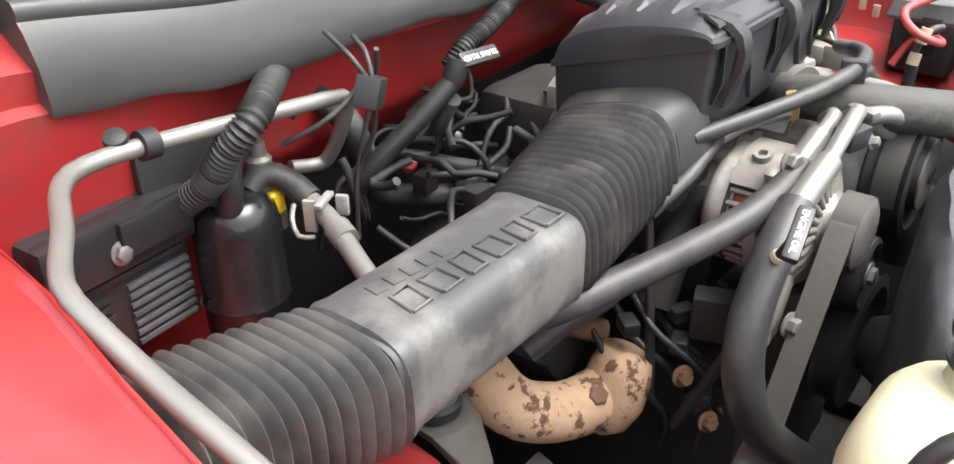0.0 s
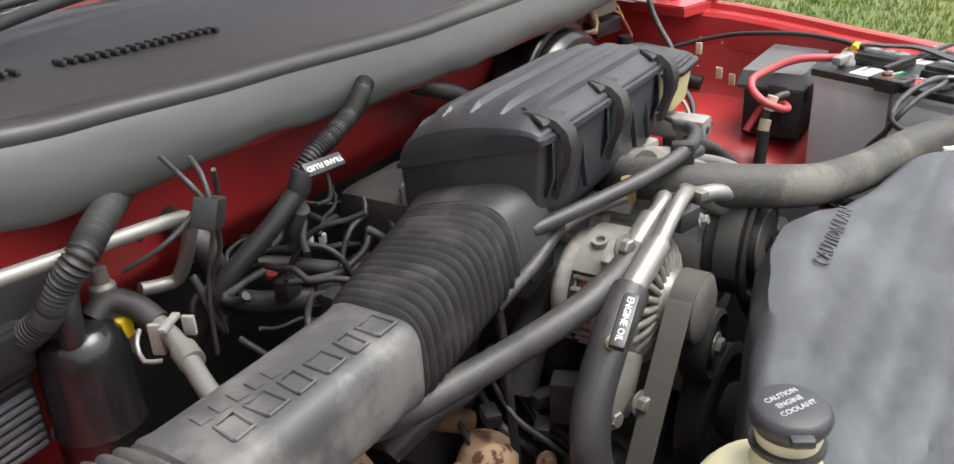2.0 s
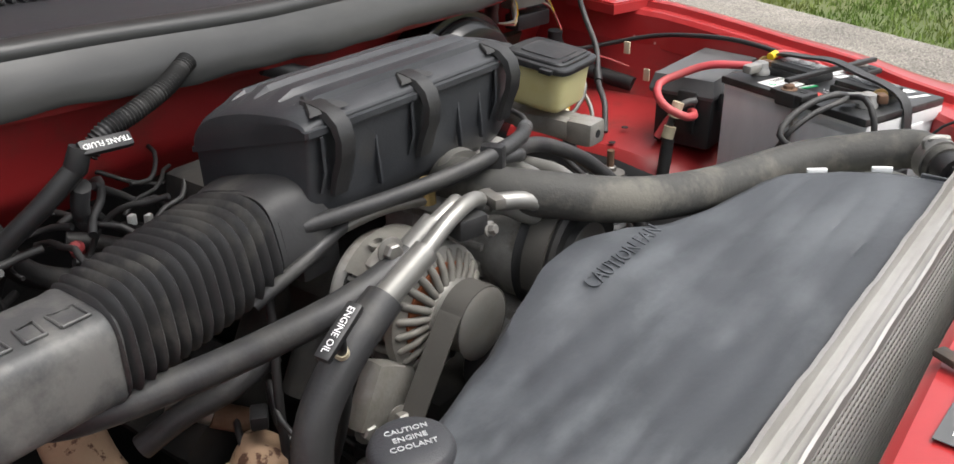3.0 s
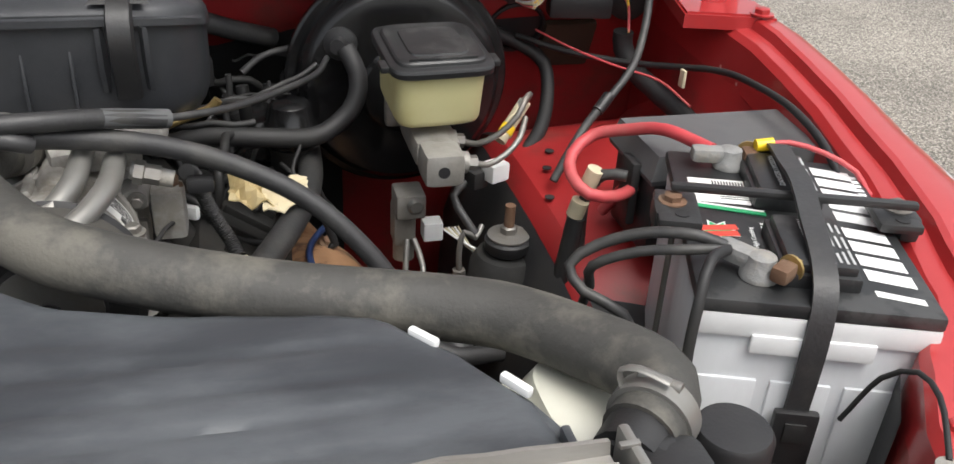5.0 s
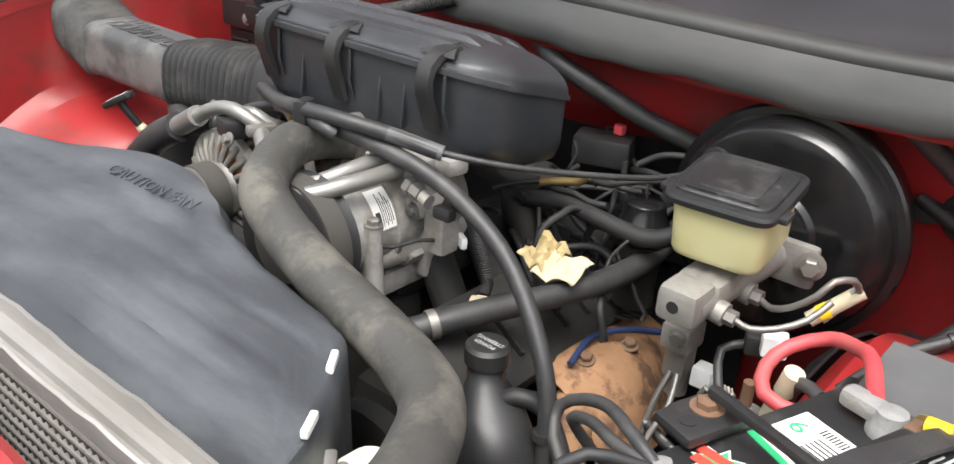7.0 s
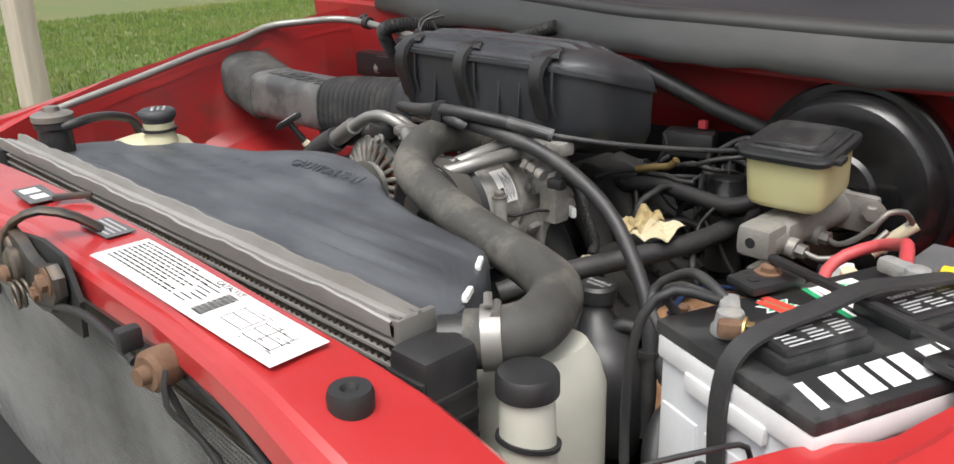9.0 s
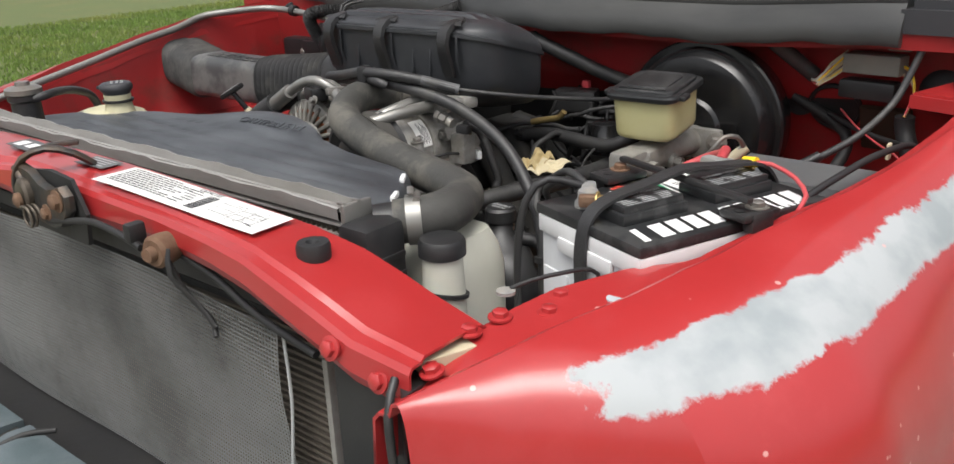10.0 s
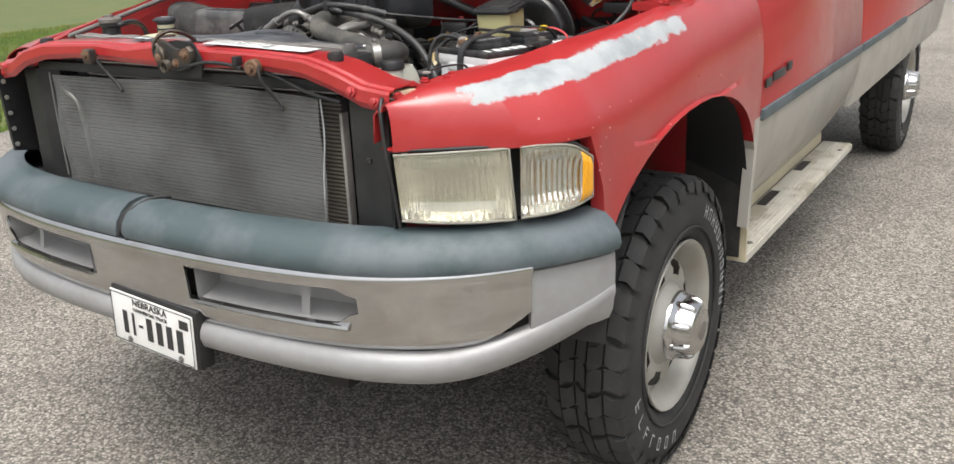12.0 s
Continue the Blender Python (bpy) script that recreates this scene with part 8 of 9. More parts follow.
part("emblem", placed(burst, m_), WHITEINK, lid, smooth=0)
vs_b = bmesh.new()
vs_b.faces.new([vs_b.verts.new(((0.0155 if k % 2 else 0.009) * math.cos(2 * math.pi * k / 16), (0.0155 if k % 2 else 0.009) * math.sin(2 * math.pi * k / 16), 0.0004)) for k in range(16)])
part("emblem_core", placed(vs_b, m_), GREEN, lid, smooth=0)
part("emblem_band", placed(bars([(-0.017, 0.000, 0.034, 0.0085), (-0.015, -0.010, 0.030, 0.0085)]), m_ @ Matrix.Translation((0, 0, 0.0008)) @ Matrix.Rotation(radians(12), 4, "Z")), REDINK, lid, smooth=0)
part("rating_text", placed(text_mesh("High Cranking", 0.0058, 0.0001), m_ @ Matrix.Translation((0.027, -0.006, 0)) @ Matrix.Rotation(radians(90), 4, "Z")), WHITEINK, lid, smooth=0)
part("rating_dots", placed(bars([(0.036, -0.022 + 0.0055 * k, 0.003, 0.003) for k in range(8)]), m_), WHITEINK, lid, smooth=0)


def terminal(u, v, turn, label):
    t = thing("battery_clamp", tuple(bl(u, v, 1.266)), label, "battery clamp", "battery terminal clamps")
    R_ = BT @ rz(turn)
    o = bl(u, v, 1.278)
    part("post_cup", lathe(bl(u, v, 1.266), (0, 0, 1), [(0, 0.0145), (0.005, 0.0145), (0.008, 0.012), (0.018, 0.0105), (0.020, 0.006)], 20), LEAD, t, "corroded lead post clamp")
    part("clamp_arm", box(o + R_ @ Vector((-0.020, 0, 0.000)), (0.032, 0.017, 0.014), 0.005, R_), LEAD, t, "corroded clamp barrel")
    part("clamp_bolt_block", box(o + R_ @ Vector((0.018, 0, 0.000)), (0.014, 0.020, 0.013), 0.004, R_), RUSTY, t, "rusty clamp jaw")
    part("clamp_bolt", hexbolt(o + R_ @ Vector((0.019, 0.010, 0.000)), R_ @ Vector((0.2, 1, 0)), 0.007, 0.008), BRASS, t)
    return t


terminal(-0.040, -0.094, -38, "corroded negative battery clamp with a rusty bolt")
terminal(-0.034, 0.100, 4, "corroded positive battery clamp with a rusty bolt")
hold = thing("battery_hold_down", tuple(bl(0, 0, 1.27)), "black plastic battery hold-down bracket", "bracket")
hb = bmesh.new()
bbox(0.0, -0.002, 1.2905, (0.200, 0.009, 0.007), 0.003, hb)
part("cross_bar", hb, BLACK, hold, "narrow black cross bar")
for u, v, w in ((-0.093, -0.012, 0.058), (0.088, 0.010, 0.050)):
    eb = bmesh.new()
    bbox(u, v, 1.274, (0.036, w, 0.009), 0.004, eb)
    bbox(u + 0.012 * (1 if u > 0 else -1), v, 1.268, (0.016, w * 0.6, 0.022), 0.005, eb)
    part("end_bracket", eb, BLACK, hold, "moulded end bracket")
    part("hold_bolt", hexbolt(bl(u + (0.004 if u > 0 else -0.004), v + 0.006, 1.2785), (0, 0, 1), 0.008, 0.007), RUSTY if u < 0 else STEEL, hold, "weathered bolt")
    part("bolt_hole", lathe(bl(u + 0.002, v - 0.016, 1.2786), (0, 0, 1), [(0, 0.006), (0.0008, 0.006)], 12), DARKRUB, hold, smooth=0)
part("hold_rod", rod(bl(-0.094, -0.016, 1.27), bl(-0.094, -0.016, 1.05), 0.0026), STEEL, hold, "thin steel rod")
strap_ = thing("battery_strap", tuple(bl(0, 0, 1.27)), "black rubber carrying strap over the battery", "strap")
path_ = [(0.0, -B_ - 0.004, 1.165), (0.0, -B_ - 0.006, 1.235), (0.001, -B_ + 0.004, 1.272), (0.002, -0.095, 1.287), (0.003, -0.05, 1.294), (0.004, 0.0, 1.302), (0.005, 0.05, 1.297), (0.006, 0.100, 1.291), (0.007, B_ - 0.006, 1.276), (0.007, B_ + 0.006, 1.255)]
pp = curve([bl(*p) for p in path_], 0.008)
ux = BT @ Vector((1, 0, 0))
rings_ = []
for p, (t, a, b) in zip(pp, frames(pp)):
    nn = t.cross(ux).normalized()
    rings_.append([p + ux * x + nn * y for x, y in ((-0.009, -0.0018), (-0.009, 0.0018), (-0.005, 0.0018), (-0.004, 0.0), (-0.002, 0.0), (-0.001, 0.0024), (0.001, 0.0024), (0.002, 0.0), (0.004, 0.0), (0.005, 0.0018), (0.009, 0.0018), (0.009, -0.0018))])
part("band", loft(rings_), RUBBER, strap_, "ribbed rubber band", smooth=30)
part("hook_pad", bbox(0.0, -B_ - 0.008, 1.150, (0.034, 0.008, 0.052), 0.003), BLACK, strap_, "moulded strap hook")
part("hook_slot", bbox(0.0, -B_ - 0.0125, 1.158, (0.016, 0.002, 0.018), 0.0008), DARKRUB, strap_)
part("battery_tray", bbox(0, 0, 1.052, (0.20, 0.29, 0.02), 0.004), BLACK, truck, "black battery tray")

cab_ = thing("battery_cables", tuple(bl(-0.1, 0, 1.2)), "black and red battery cables", "cable")
part("red_cable", tube([bl(-0.050, 0.104, 1.280), (0.662, 0.728, 1.277), (0.642, 0.766, 1.262), (0.614, 0.790, 1.248), (0.587, 0.776, 1.234), (0.579, 0.752, 1.222), (0.590, 0.728, 1.212), (0.621, 0.730, 1.206), (0.648, 0.750, 1.203), (0.655, 0.780, 1.190), (0.640, 0.80, 1.150)], 0.0064, 12), REDCAB, cab_, "faded red cable", smooth=60)
part("cable_tag", rod((0.604, 0.750, 1.228), (0.598, 0.754, 1.205), 0.009), CREAM, cab_, "cream cable tag")
part("cable_tag", rod((0.594, 0.756, 1.190), (0.590, 0.758, 1.172), 0.0095), CREAM, cab_, "cream cable tag")
part("taped_loom", tube([(0.592, 0.757, 1.17), (0.586, 0.758, 1.12), (0.58, 0.76, 1.07), (0.575, 0.76, 0.98)], 0.010, 10), DARKRUB, cab_, "black taped loom")
part("grey_cable", tube([(0.632, 0.735, 1.225), (0.612, 0.748, 1.222), (0.600, 0.760, 1.19), (0.602, 0.765, 1.12), (0.60, 0.765, 1.03)], 0.006, 8), RUBBER, cab_)
neg = bl(-0.060, -0.078, 1.279)
part("ground_cable", tube([neg, (0.585, 0.512, 1.288), (0.555, 0.535, 1.280), (0.525, 0.553, 1.262), (0.504, 0.556, 1.244), (0.512, 0.540, 1.228), (0.540, 0.522, 1.215), (0.552, 0.530, 1.17), (0.55, 0.55, 1.05)], 0.0046, 10), RUBBER, cab_, "black ground cable", smooth=60)
part("ground_cable", tube([neg, (0.580, 0.505, 1.280), (0.548, 0.528, 1.268), (0.520, 0.548, 1.246), (0.528, 0.565, 1.215), (0.535, 0.59, 1.18), (0.545, 0.62, 1.10)], 0.0042, 10), RUBBER, cab_, "black ground cable", smooth=60)
part("side_cable", tube([neg, (0.577, 0.474, 1.290), (0.562, 0.455, 1.270), (0.556, 0.446, 1.22), (0.560, 0.438, 1.15), (0.585, 0.41, 1.08), (0.62, 0.37, 1.06)], 0.0042, 8), DARKRUB, cab_, "thin black cable", smooth=60)
part("front_wire", tube([(0.657, 0.304, 1.242), (0.668, 0.322, 1.247), (0.685, 0.350, 1.249), (0.694, 0.380, 1.244), (0.690, 0.405, 1.22), (0.68, 0.42, 1.17)], 0.0021, 8), DARKRUB, cab_)
part("ground_eyelet", lathe((0.655, 0.300, 1.2385), (0, 0, 1), [(0, 0.009), (0.003, 0.009), (0.004, 0.004)], 14), LEAD, cab_)
part("thin_red_wire", tube([bl(-0.008, 0.103, 1.288), bl(0.02, 0.112, 1.290), bl(0.055, 0.112, 1.282), bl(0.082, 0.098, 1.272), (0.805, 0.60, 1.262), (0.815, 0.57, 1.25)], 0.0026, 8), REDCAB, cab_, "thin red wire")
part("crimp", rod(bl(-0.012, 0.103, 1.288), bl(0.004, 0.106, 1.290), 0.006), YELLOW, cab_, "yellow crimp joint")

# ---- fuse box behind the battery ----
fb = thing("fuse_box", (0.73, 0.755, 1.12), "large dark fuse box with grey lid", "fuse box")
part("lower_box", box((0.752, 0.766, 1.185), (0.196, 0.098, 0.095), 0.008), BLACK, fb, "black box")
part("lid", loft([[(0.650, 0.715, 1.222), (0.858, 0.715, 1.222), (0.858, 0.823, 1.222), (0.650, 0.823, 1.222)], [(0.648, 0.713, 1.228), (0.860, 0.713, 1.228), (0.860, 0.825, 1.228), (0.648, 0.825, 1.228)], [(0.656, 0.719, 1.252), (0.854, 0.719, 1.252), (0.854, 0.819, 1.252), (0.656, 0.819, 1.252)]]), LIDGREY := mat("dusty_grey_lid", (0.085, 0.088, 0.090), 0.55, var=0.08, scale=30, bump=0.08, dirt=(0.15, 0.15, 0.15), dscale=6, damt=0.6), fb, "dusty dark grey lid", smooth=20)
for x in (0.68, 0.74, 0.80):
    part("latch_tab", box((x, 0.713, 1.215), (0.012, 0.006, 0.030), 0.002), BLACK, fb)
part("side_tab", box((0.645, 0.755, 1.20), (0.010, 0.03, 0.07), 0.003), BLACK, fb)

# ---- brake booster, master cylinder and reservoir ----
boo = thing("brake_booster", (0.485, 1.09, 1.1), "large black round brake booster on the firewall", "brake booster")
part("shell", lathe((0.459, 1.150, 1.2145), (0, -1, 0), [(-0.05, 0.07), (0, 0.105), (0.02, 0.128), (0.06, 0.135), (0.066, 0.139), (0.074, 0.142), (0.084, 0.142), (0.087, 0.139), (0.088, 0.131), (0.096, 0.129), (0.108, 0.125), (0.116, 0.117), (0.119, 0.104), (0.120, 0.080), (0.122, 0.055), (0.128, 0.050), (0.132, 0.03)], 72), GLOSSBLK := mat("glossy_black_paint", (0.007, 0.007, 0.0075), 0.20, var=0.1, bump=0.03, bscale=60, dirt=(0.022, 0.022, 0.022), dscale=10, damt=0.5), boo, "glossy black steel shell", smooth=32)
part("check_valve", lathe((0.385, 1.038, 1.275), (-0.3, -1, 0.1), [(0, 0.020), (0.012, 0.020), (0.014, 0.010), (0.03, 0.009)], 18), BLACK, boo)
part("vacuum_hose", tube([(0.386, 1.012, 1.276), (0.398, 0.996, 1.250), (0.394, 0.985, 1.222), (0.375, 0.978, 1.200), (0.340, 0.966, 1.186), (0.271, 0.968, 1.189), (0.215, 0.975, 1.190), (0.160, 0.965, 1.182)], 0.0115, 12), DARKRUB, boo, "black vacuum hose", smooth=60)
mcy = thing("master_cylinder", (0.465, 0.90, 1.18), "cast brake master cylinder with amber fluid reservoir", "master cylinder")
part("cylinder_body", rod((0.465, 0.825, 1.203), (0.478, 1.012, 1.208), 0.0215, 20), ALU, mcy, "grey cast cylinder")
part("cylinder_nose", box((0.463, 0.832, 1.206), (0.044, 0.046, 0.038), 0.009), ALU, mcy, "squared cast nose")
part("reservoir_seat", box((0.464, 0.90, 1.208), (0.05, 0.10, 0.03), 0.008), ALU, mcy)
part("mount_flange", box((0.480, 1.000, 1.205), (0.10, 0.016, 0.05), 0.008), ALU, mcy)
for y in (0.855, 0.915):
    part("line_port", rod((0.470, y, 1.198), (0.497, y, 1.194), 0.0125), ALU, mcy)
    part("line_nut", loft([circle((0.496, y, 1.194), (1, 0, -0.1), 0.0085, 6), circle((0.508, y, 1.193), (1, 0, -0.1), 0.0085, 6)]), STEEL, mcy)
part("end_plug", lathe((0.461, 0.8095, 1.206), (0, -1, 0), [(0, 0.0065), (0.001, 0.0065)], 14), DARKRUB, mcy)
part("mount_nut", hexbolt((0.525, 0.992, 1.210), (0.3, -1, 0.1), 0.011, 0.014), STEEL, mcy)
RES_M = Matrix.Translation((0.465, 0.905, 1.283)) @ Matrix.Rotation(radians(4), 4, "Z") @ Matrix.Rotation(radians(7), 4, "X")


def res_ring(sx, sy, z, p=0.30, n=40):
    return [RES_M @ Vector((sx * math.copysign(abs(math.cos(a)) ** p, math.cos(a)), 1.15 * sy * math.copysign(abs(math.sin(a)) ** p, math.sin(a)), z)) for a in (2 * math.pi * k / n for k in range(n))]


part("reservoir", loft([res_ring(*q) for q in ((0.040, 0.038, -0.044), (0.0455, 0.0425, -0.040), (0.0475, 0.0445, -0.034), (0.0485, 0.0450, 0.0), (0.0495, 0.0455, 0.024))]), BRAKER, mcy, "cloudy amber fluid reservoir", smooth=50)
part("reservoir_lid", loft([res_ring(*q) for q in ((0.0545, 0.0500, 0.019), (0.0570, 0.0515, 0.0205), (0.0575, 0.0520, 0.026), (0.0565, 0.0510, 0.0285), (0.0535, 0.0480, 0.0300))]), BATBLK, mcy, "black rubber-sealed lid", smooth=30)
part("lid_step", loft([res_ring(*q) for q in ((0.0500, 0.0445, 0.029), (0.0490, 0.0435, 0.0330), (0.0470, 0.0415, 0.0345))]), BATBLK, mcy, smooth=30)
part("lid_step", loft([res_ring(*q) for q in ((0.0330, 0.0300, 0.034), (0.0320, 0.0290, 0.0362))]), BATBLK, mcy, "worn raised centre of the lid", smooth=30)
part("lid_ridge", placed(box((0, -0.0435, 0.0352), (0.074, 0.003, 0.003), 0.001), RES_M), BATBLK, mcy)
for x in (-0.060, 0.060):
    part("lid_tab", placed(box((x, -0.030, 0.0235), (0.010, 0.020, 0.007), 0.002), RES_M), BATBLK, mcy)
pv = thing("proportioning_valve", (0.44, 0.90, 1.05), "brass-grey brake proportioning valve block", "valve")
vb = bmesh.new()
box((0.440, 0.893, 1.132), (0.034, 0.040, 0.030), 0.004, bm=vb)
box((0.436, 0.905, 1.098), (0.026, 0.030, 0.050), 0.004, bm=vb)
merge(vb, rod((0.437, 0.905, 1.08), (0.437, 0.905, 1.05), 0.013))
part("valve_block", vb, ALU, pv, "dull cast block")
part("valve_plug", lathe((0.444, 0.872, 1.136), (0.1, -1, 0), [(0, 0.010), (0.002, 0.010), (0.006, 0.007)], 16), STEEL, pv)
part("switch_plug", box((0.470, 0.900, 1.088), (0.024, 0.022, 0.024), 0.003), WHITEINK, pv, "white switch plug")
part("brake_line", tube([(0.437, 0.885, 1.085), (0.432, 0.865, 1.05), (0.43, 0.85, 1.0), (0.43, 0.84, 0.93)], 0.0035, 8), STEEL, pv)
part("brake_line", tube([(0.445, 0.885, 1.085), (0.452, 0.862, 1.06), (0.445, 0.83, 1.02), (0.44, 0.80, 0.95)], 0.0035, 8), STEEL, pv)
lines = thing("brake_lines", (0.53, 0.88, 1.1), "bent steel brake lines with a wire spring guard", "brake line")
part("line", tube([(0.506, 0.915, 1.193), (0.522, 0.906, 1.192), (0.545, 0.898, 1.206), (0.566, 0.897, 1.228), (0.576, 0.905, 1.244), (0.588, 0.925, 1.242), (0.590, 0.945, 1.224)], 0.0036, 8), STEEL, lines)
part("line", tube([(0.506, 0.855, 1.193), (0.522, 0.858, 1.188), (0.545, 0.868, 1.194), (0.566, 0.884, 1.206), (0.578, 0.905, 1.222)], 0.0036, 8), STEEL, lines)
part("line", tube([(0.52, 0.86, 1.11), (0.51, 0.85, 1.10), (0.495, 0.845, 1.112), (0.490, 0.845, 1.085), (0.492, 0.845, 1.03), (0.475, 0.845, 1.022), (0.455, 0.85, 1.025), (0.43, 0.855, 1.03)], 0.0034, 8), STEEL, lines)
part("flare_nut", rod((0.491, 0.845, 1.062), (0.492, 0.845, 1.038), 0.008, 6), STEEL, lines)
part("flare_nut", rod((0.565, 0.93, 1.188), (0.590, 0.95, 1.225), 0.006, 8), LEAD, lines)
part("brake_hose", tube([(0.435, 0.855, 1.03), (0.455, 0.85, 1.022), (0.47, 0.847, 1.02)], 0.006, 8), DARKRUB, lines)
con = thing("speed_control_plug", (0.56, 0.90, 1.17), "white wire connector beside the master cylinder", "connector")
part("plug", box((0.540, 0.886, 1.166), (0.026, 0.022, 0.022), 0.003, rz(25)), WHITEINK, con, "white plug")
part("socket", box((0.519, 0.892, 1.156), (0.022, 0.022, 0.022), 0.004, rz(25)), DARKRUB, con)
part("sleeve", rod((0.555, 0.925, 1.185), (0.592, 0.952, 1.222), 0.008), CREAM, con, "pale taped sleeve")
part("yellow_band", rod((0.562, 0.930, 1.192), (0.569, 0.935, 1.199), 0.0088), YELLOW, con)
wr = random.Random(8)
for k in range(6):
    x = 0.482 + 0.004 * k
    part("lead", tube([(x, 0.90, 1.088), (x + 0.02, 0.888, 1.075 - 0.004 * k), (x + 0.045, 0.88, 1.062 - 0.006 * k)], 0.0013, 5), CREAM if k % 2 else WHITEINK, con)
part("lead", tube([(0.51, 0.895, 1.150), (0.49, 0.88, 1.140), (0.50, 0.86, 1.12), (0.51, 0.85, 1.105)], 0.005, 8), RUBBER, con)
shk2 = thing("shock_mount", (0.543, 0.827, 1.05), "upper shock mount with a rubber washer and nut", "shock mount", "shock mounts")
part("tower", lathe((0.543, 0.832, 0.98), (0, 0, 1), [(0, 0.050), (0.06, 0.046), (0.095, 0.042), (0.108, 0.034), (0.114, 0.012)], 30), GRIME, shk2, "grimy mount tower")
part("bushing", lathe((0.543, 0.830, 1.093), (0, 0, 1), [(0, 0.024), (0.004, 0.027), (0.014, 0.027), (0.018, 0.022)], 24), DARKRUB, shk2)
part("washer", lathe((0.543, 0.830, 1.111), (0, 0, 1), [(0, 0.024), (0.002, 0.024), (0.004, 0.014)], 24), STEEL, shk2)
part("nut", hexbolt((0.543, 0.830, 1.114), (0, 0, 1), 0.010, 0.010), STEEL, shk2)
part("stud", rod((0.543, 0.830, 1.12), (0.543, 0.830, 1.15), 0.006), RUSTY, shk2)

# ---- hoses, cables and odds between engine and booster ----
thr = thing("throttle_cables", (0.05, 0.72, 1.3), "grey sheathed throttle cables looping before the air box", "cable")
part("cable", tube([(-0.135, 0.785, 1.292), (-0.06, 0.742, 1.306), (0.0, 0.712, 1.318), (0.052, 0.696, 1.328), (0.105, 0.704, 1.327), (0.150, 0.728, 1.318), (0.196, 0.757, 1.303)], 0.0085, 10), RUBBER, thr, "grey cable sheath", smooth=60)
part("cable", tube([(-0.130, 0.792, 1.287), (-0.05, 0.752, 1.298), (0.01, 0.722, 1.308), (0.052, 0.703, 1.317), (0.088, 0.694, 1.316), (0.10, 0.70, 1.31)], 0.0075, 10), RUBBER, thr, smooth=60)
part("inner_cable", tube([(0.196, 0.757, 1.303), (0.25, 0.80, 1.293), (0.30, 0.87, 1.280), (0.345, 0.95, 1.268), (0.365, 1.02, 1.262)], 0.0036, 8), RUBBER, thr, smooth=60)
part("cable_end", rod((0.150, 0.728, 1.318), (0.200, 0.760, 1.302), 0.0086), LIDGREY, thr, "pale sleeve end")
part("cable_clip", box((0.052, 0.699, 1.323), (0.016, 0.026, 0.030), 0.005, rz(20)), BLACK, thr)
lm = thing("engine_loom", (0.3, 0.73, 1.1), "grey-black sheathed wiring loom arching over the engine", "wiring loom")
part("loom", tube([(0.055, 0.702, 1.316), (0.12, 0.720, 1.306), (0.19, 0.738, 1.287), (0.250, 0.744, 1.262), (0.310, 0.738, 1.228), (0.360, 0.722, 1.182), (0.395, 0.706, 1.130), (0.408, 0.694, 1.07), (0.41, 0.688, 0.98)], 0.0095, 12), RUBBER, lm, "smooth grey-black sheath", smooth=70)
part("tie", lathe((0.404, 0.698, 1.088), (0.1, -0.15, -1), [(0, 0.0135), (0.008, 0.0135)], 14), BLACK, lm)
pst.location += Vector((0.018, 0.002, 0.006))
hh2 = thing("heater_hose", (0.29, 0.8, 1.12), "dusty heater hose across the valve cover", "hose")
part("clamp", lathe((0.236, 0.708, 1.130), (0.46, 0.87, 0.15), [(0, 0.0145), (0, 0.0165), (0.010, 0.0165), (0.010, 0.0145)], 20), STEEL, hh2, "steel hose clamp")
part("hose", tube([(0.200, 0.655, 1.115), (0.231, 0.699, 1.128), (0.265, 0.760, 1.138), (0.300, 0.830, 1.143), (0.328, 0.91, 1.146), (0.337, 0.985, 1.150), (0.335, 1.06, 1.165), (0.33, 1.16, 1.19)], 0.0145, 14), RUBBER, hh2, "dusty grey hose", smooth=60)
def scrap(x0, x1, y0, y1, z, seed, rough):
    """A crumpled sheet."""
    r = random.Random(seed)
    bm = bmesh.new()
    n = 9
    grid = []
    for i in range(n + 1):
        row = []
        for j in range(n + 1):
            u, v = i / n, j / n
            fold = abs(math.sin(u * 5.1 + v * 3.3 + seed)) - 0.5
            row.append(bm.verts.new((lerp(x0, x1, u) + r.uniform(-1, 1) * 0.0012, lerp(y0, y1, v) + 0.006 * math.sin(u * 4 + seed) + r.uniform(-1, 1) * 0.0012, z + rough * fold + 0.012 * v + r.uniform(-1, 1) * rough * 0.18)))
        grid.append(row)
    for i in range(n):
        for j in range(n):
            bm.faces.new((grid[i][j], grid[i + 1][j], grid[i + 1][j + 1], grid[i][j + 1]))
    return bm


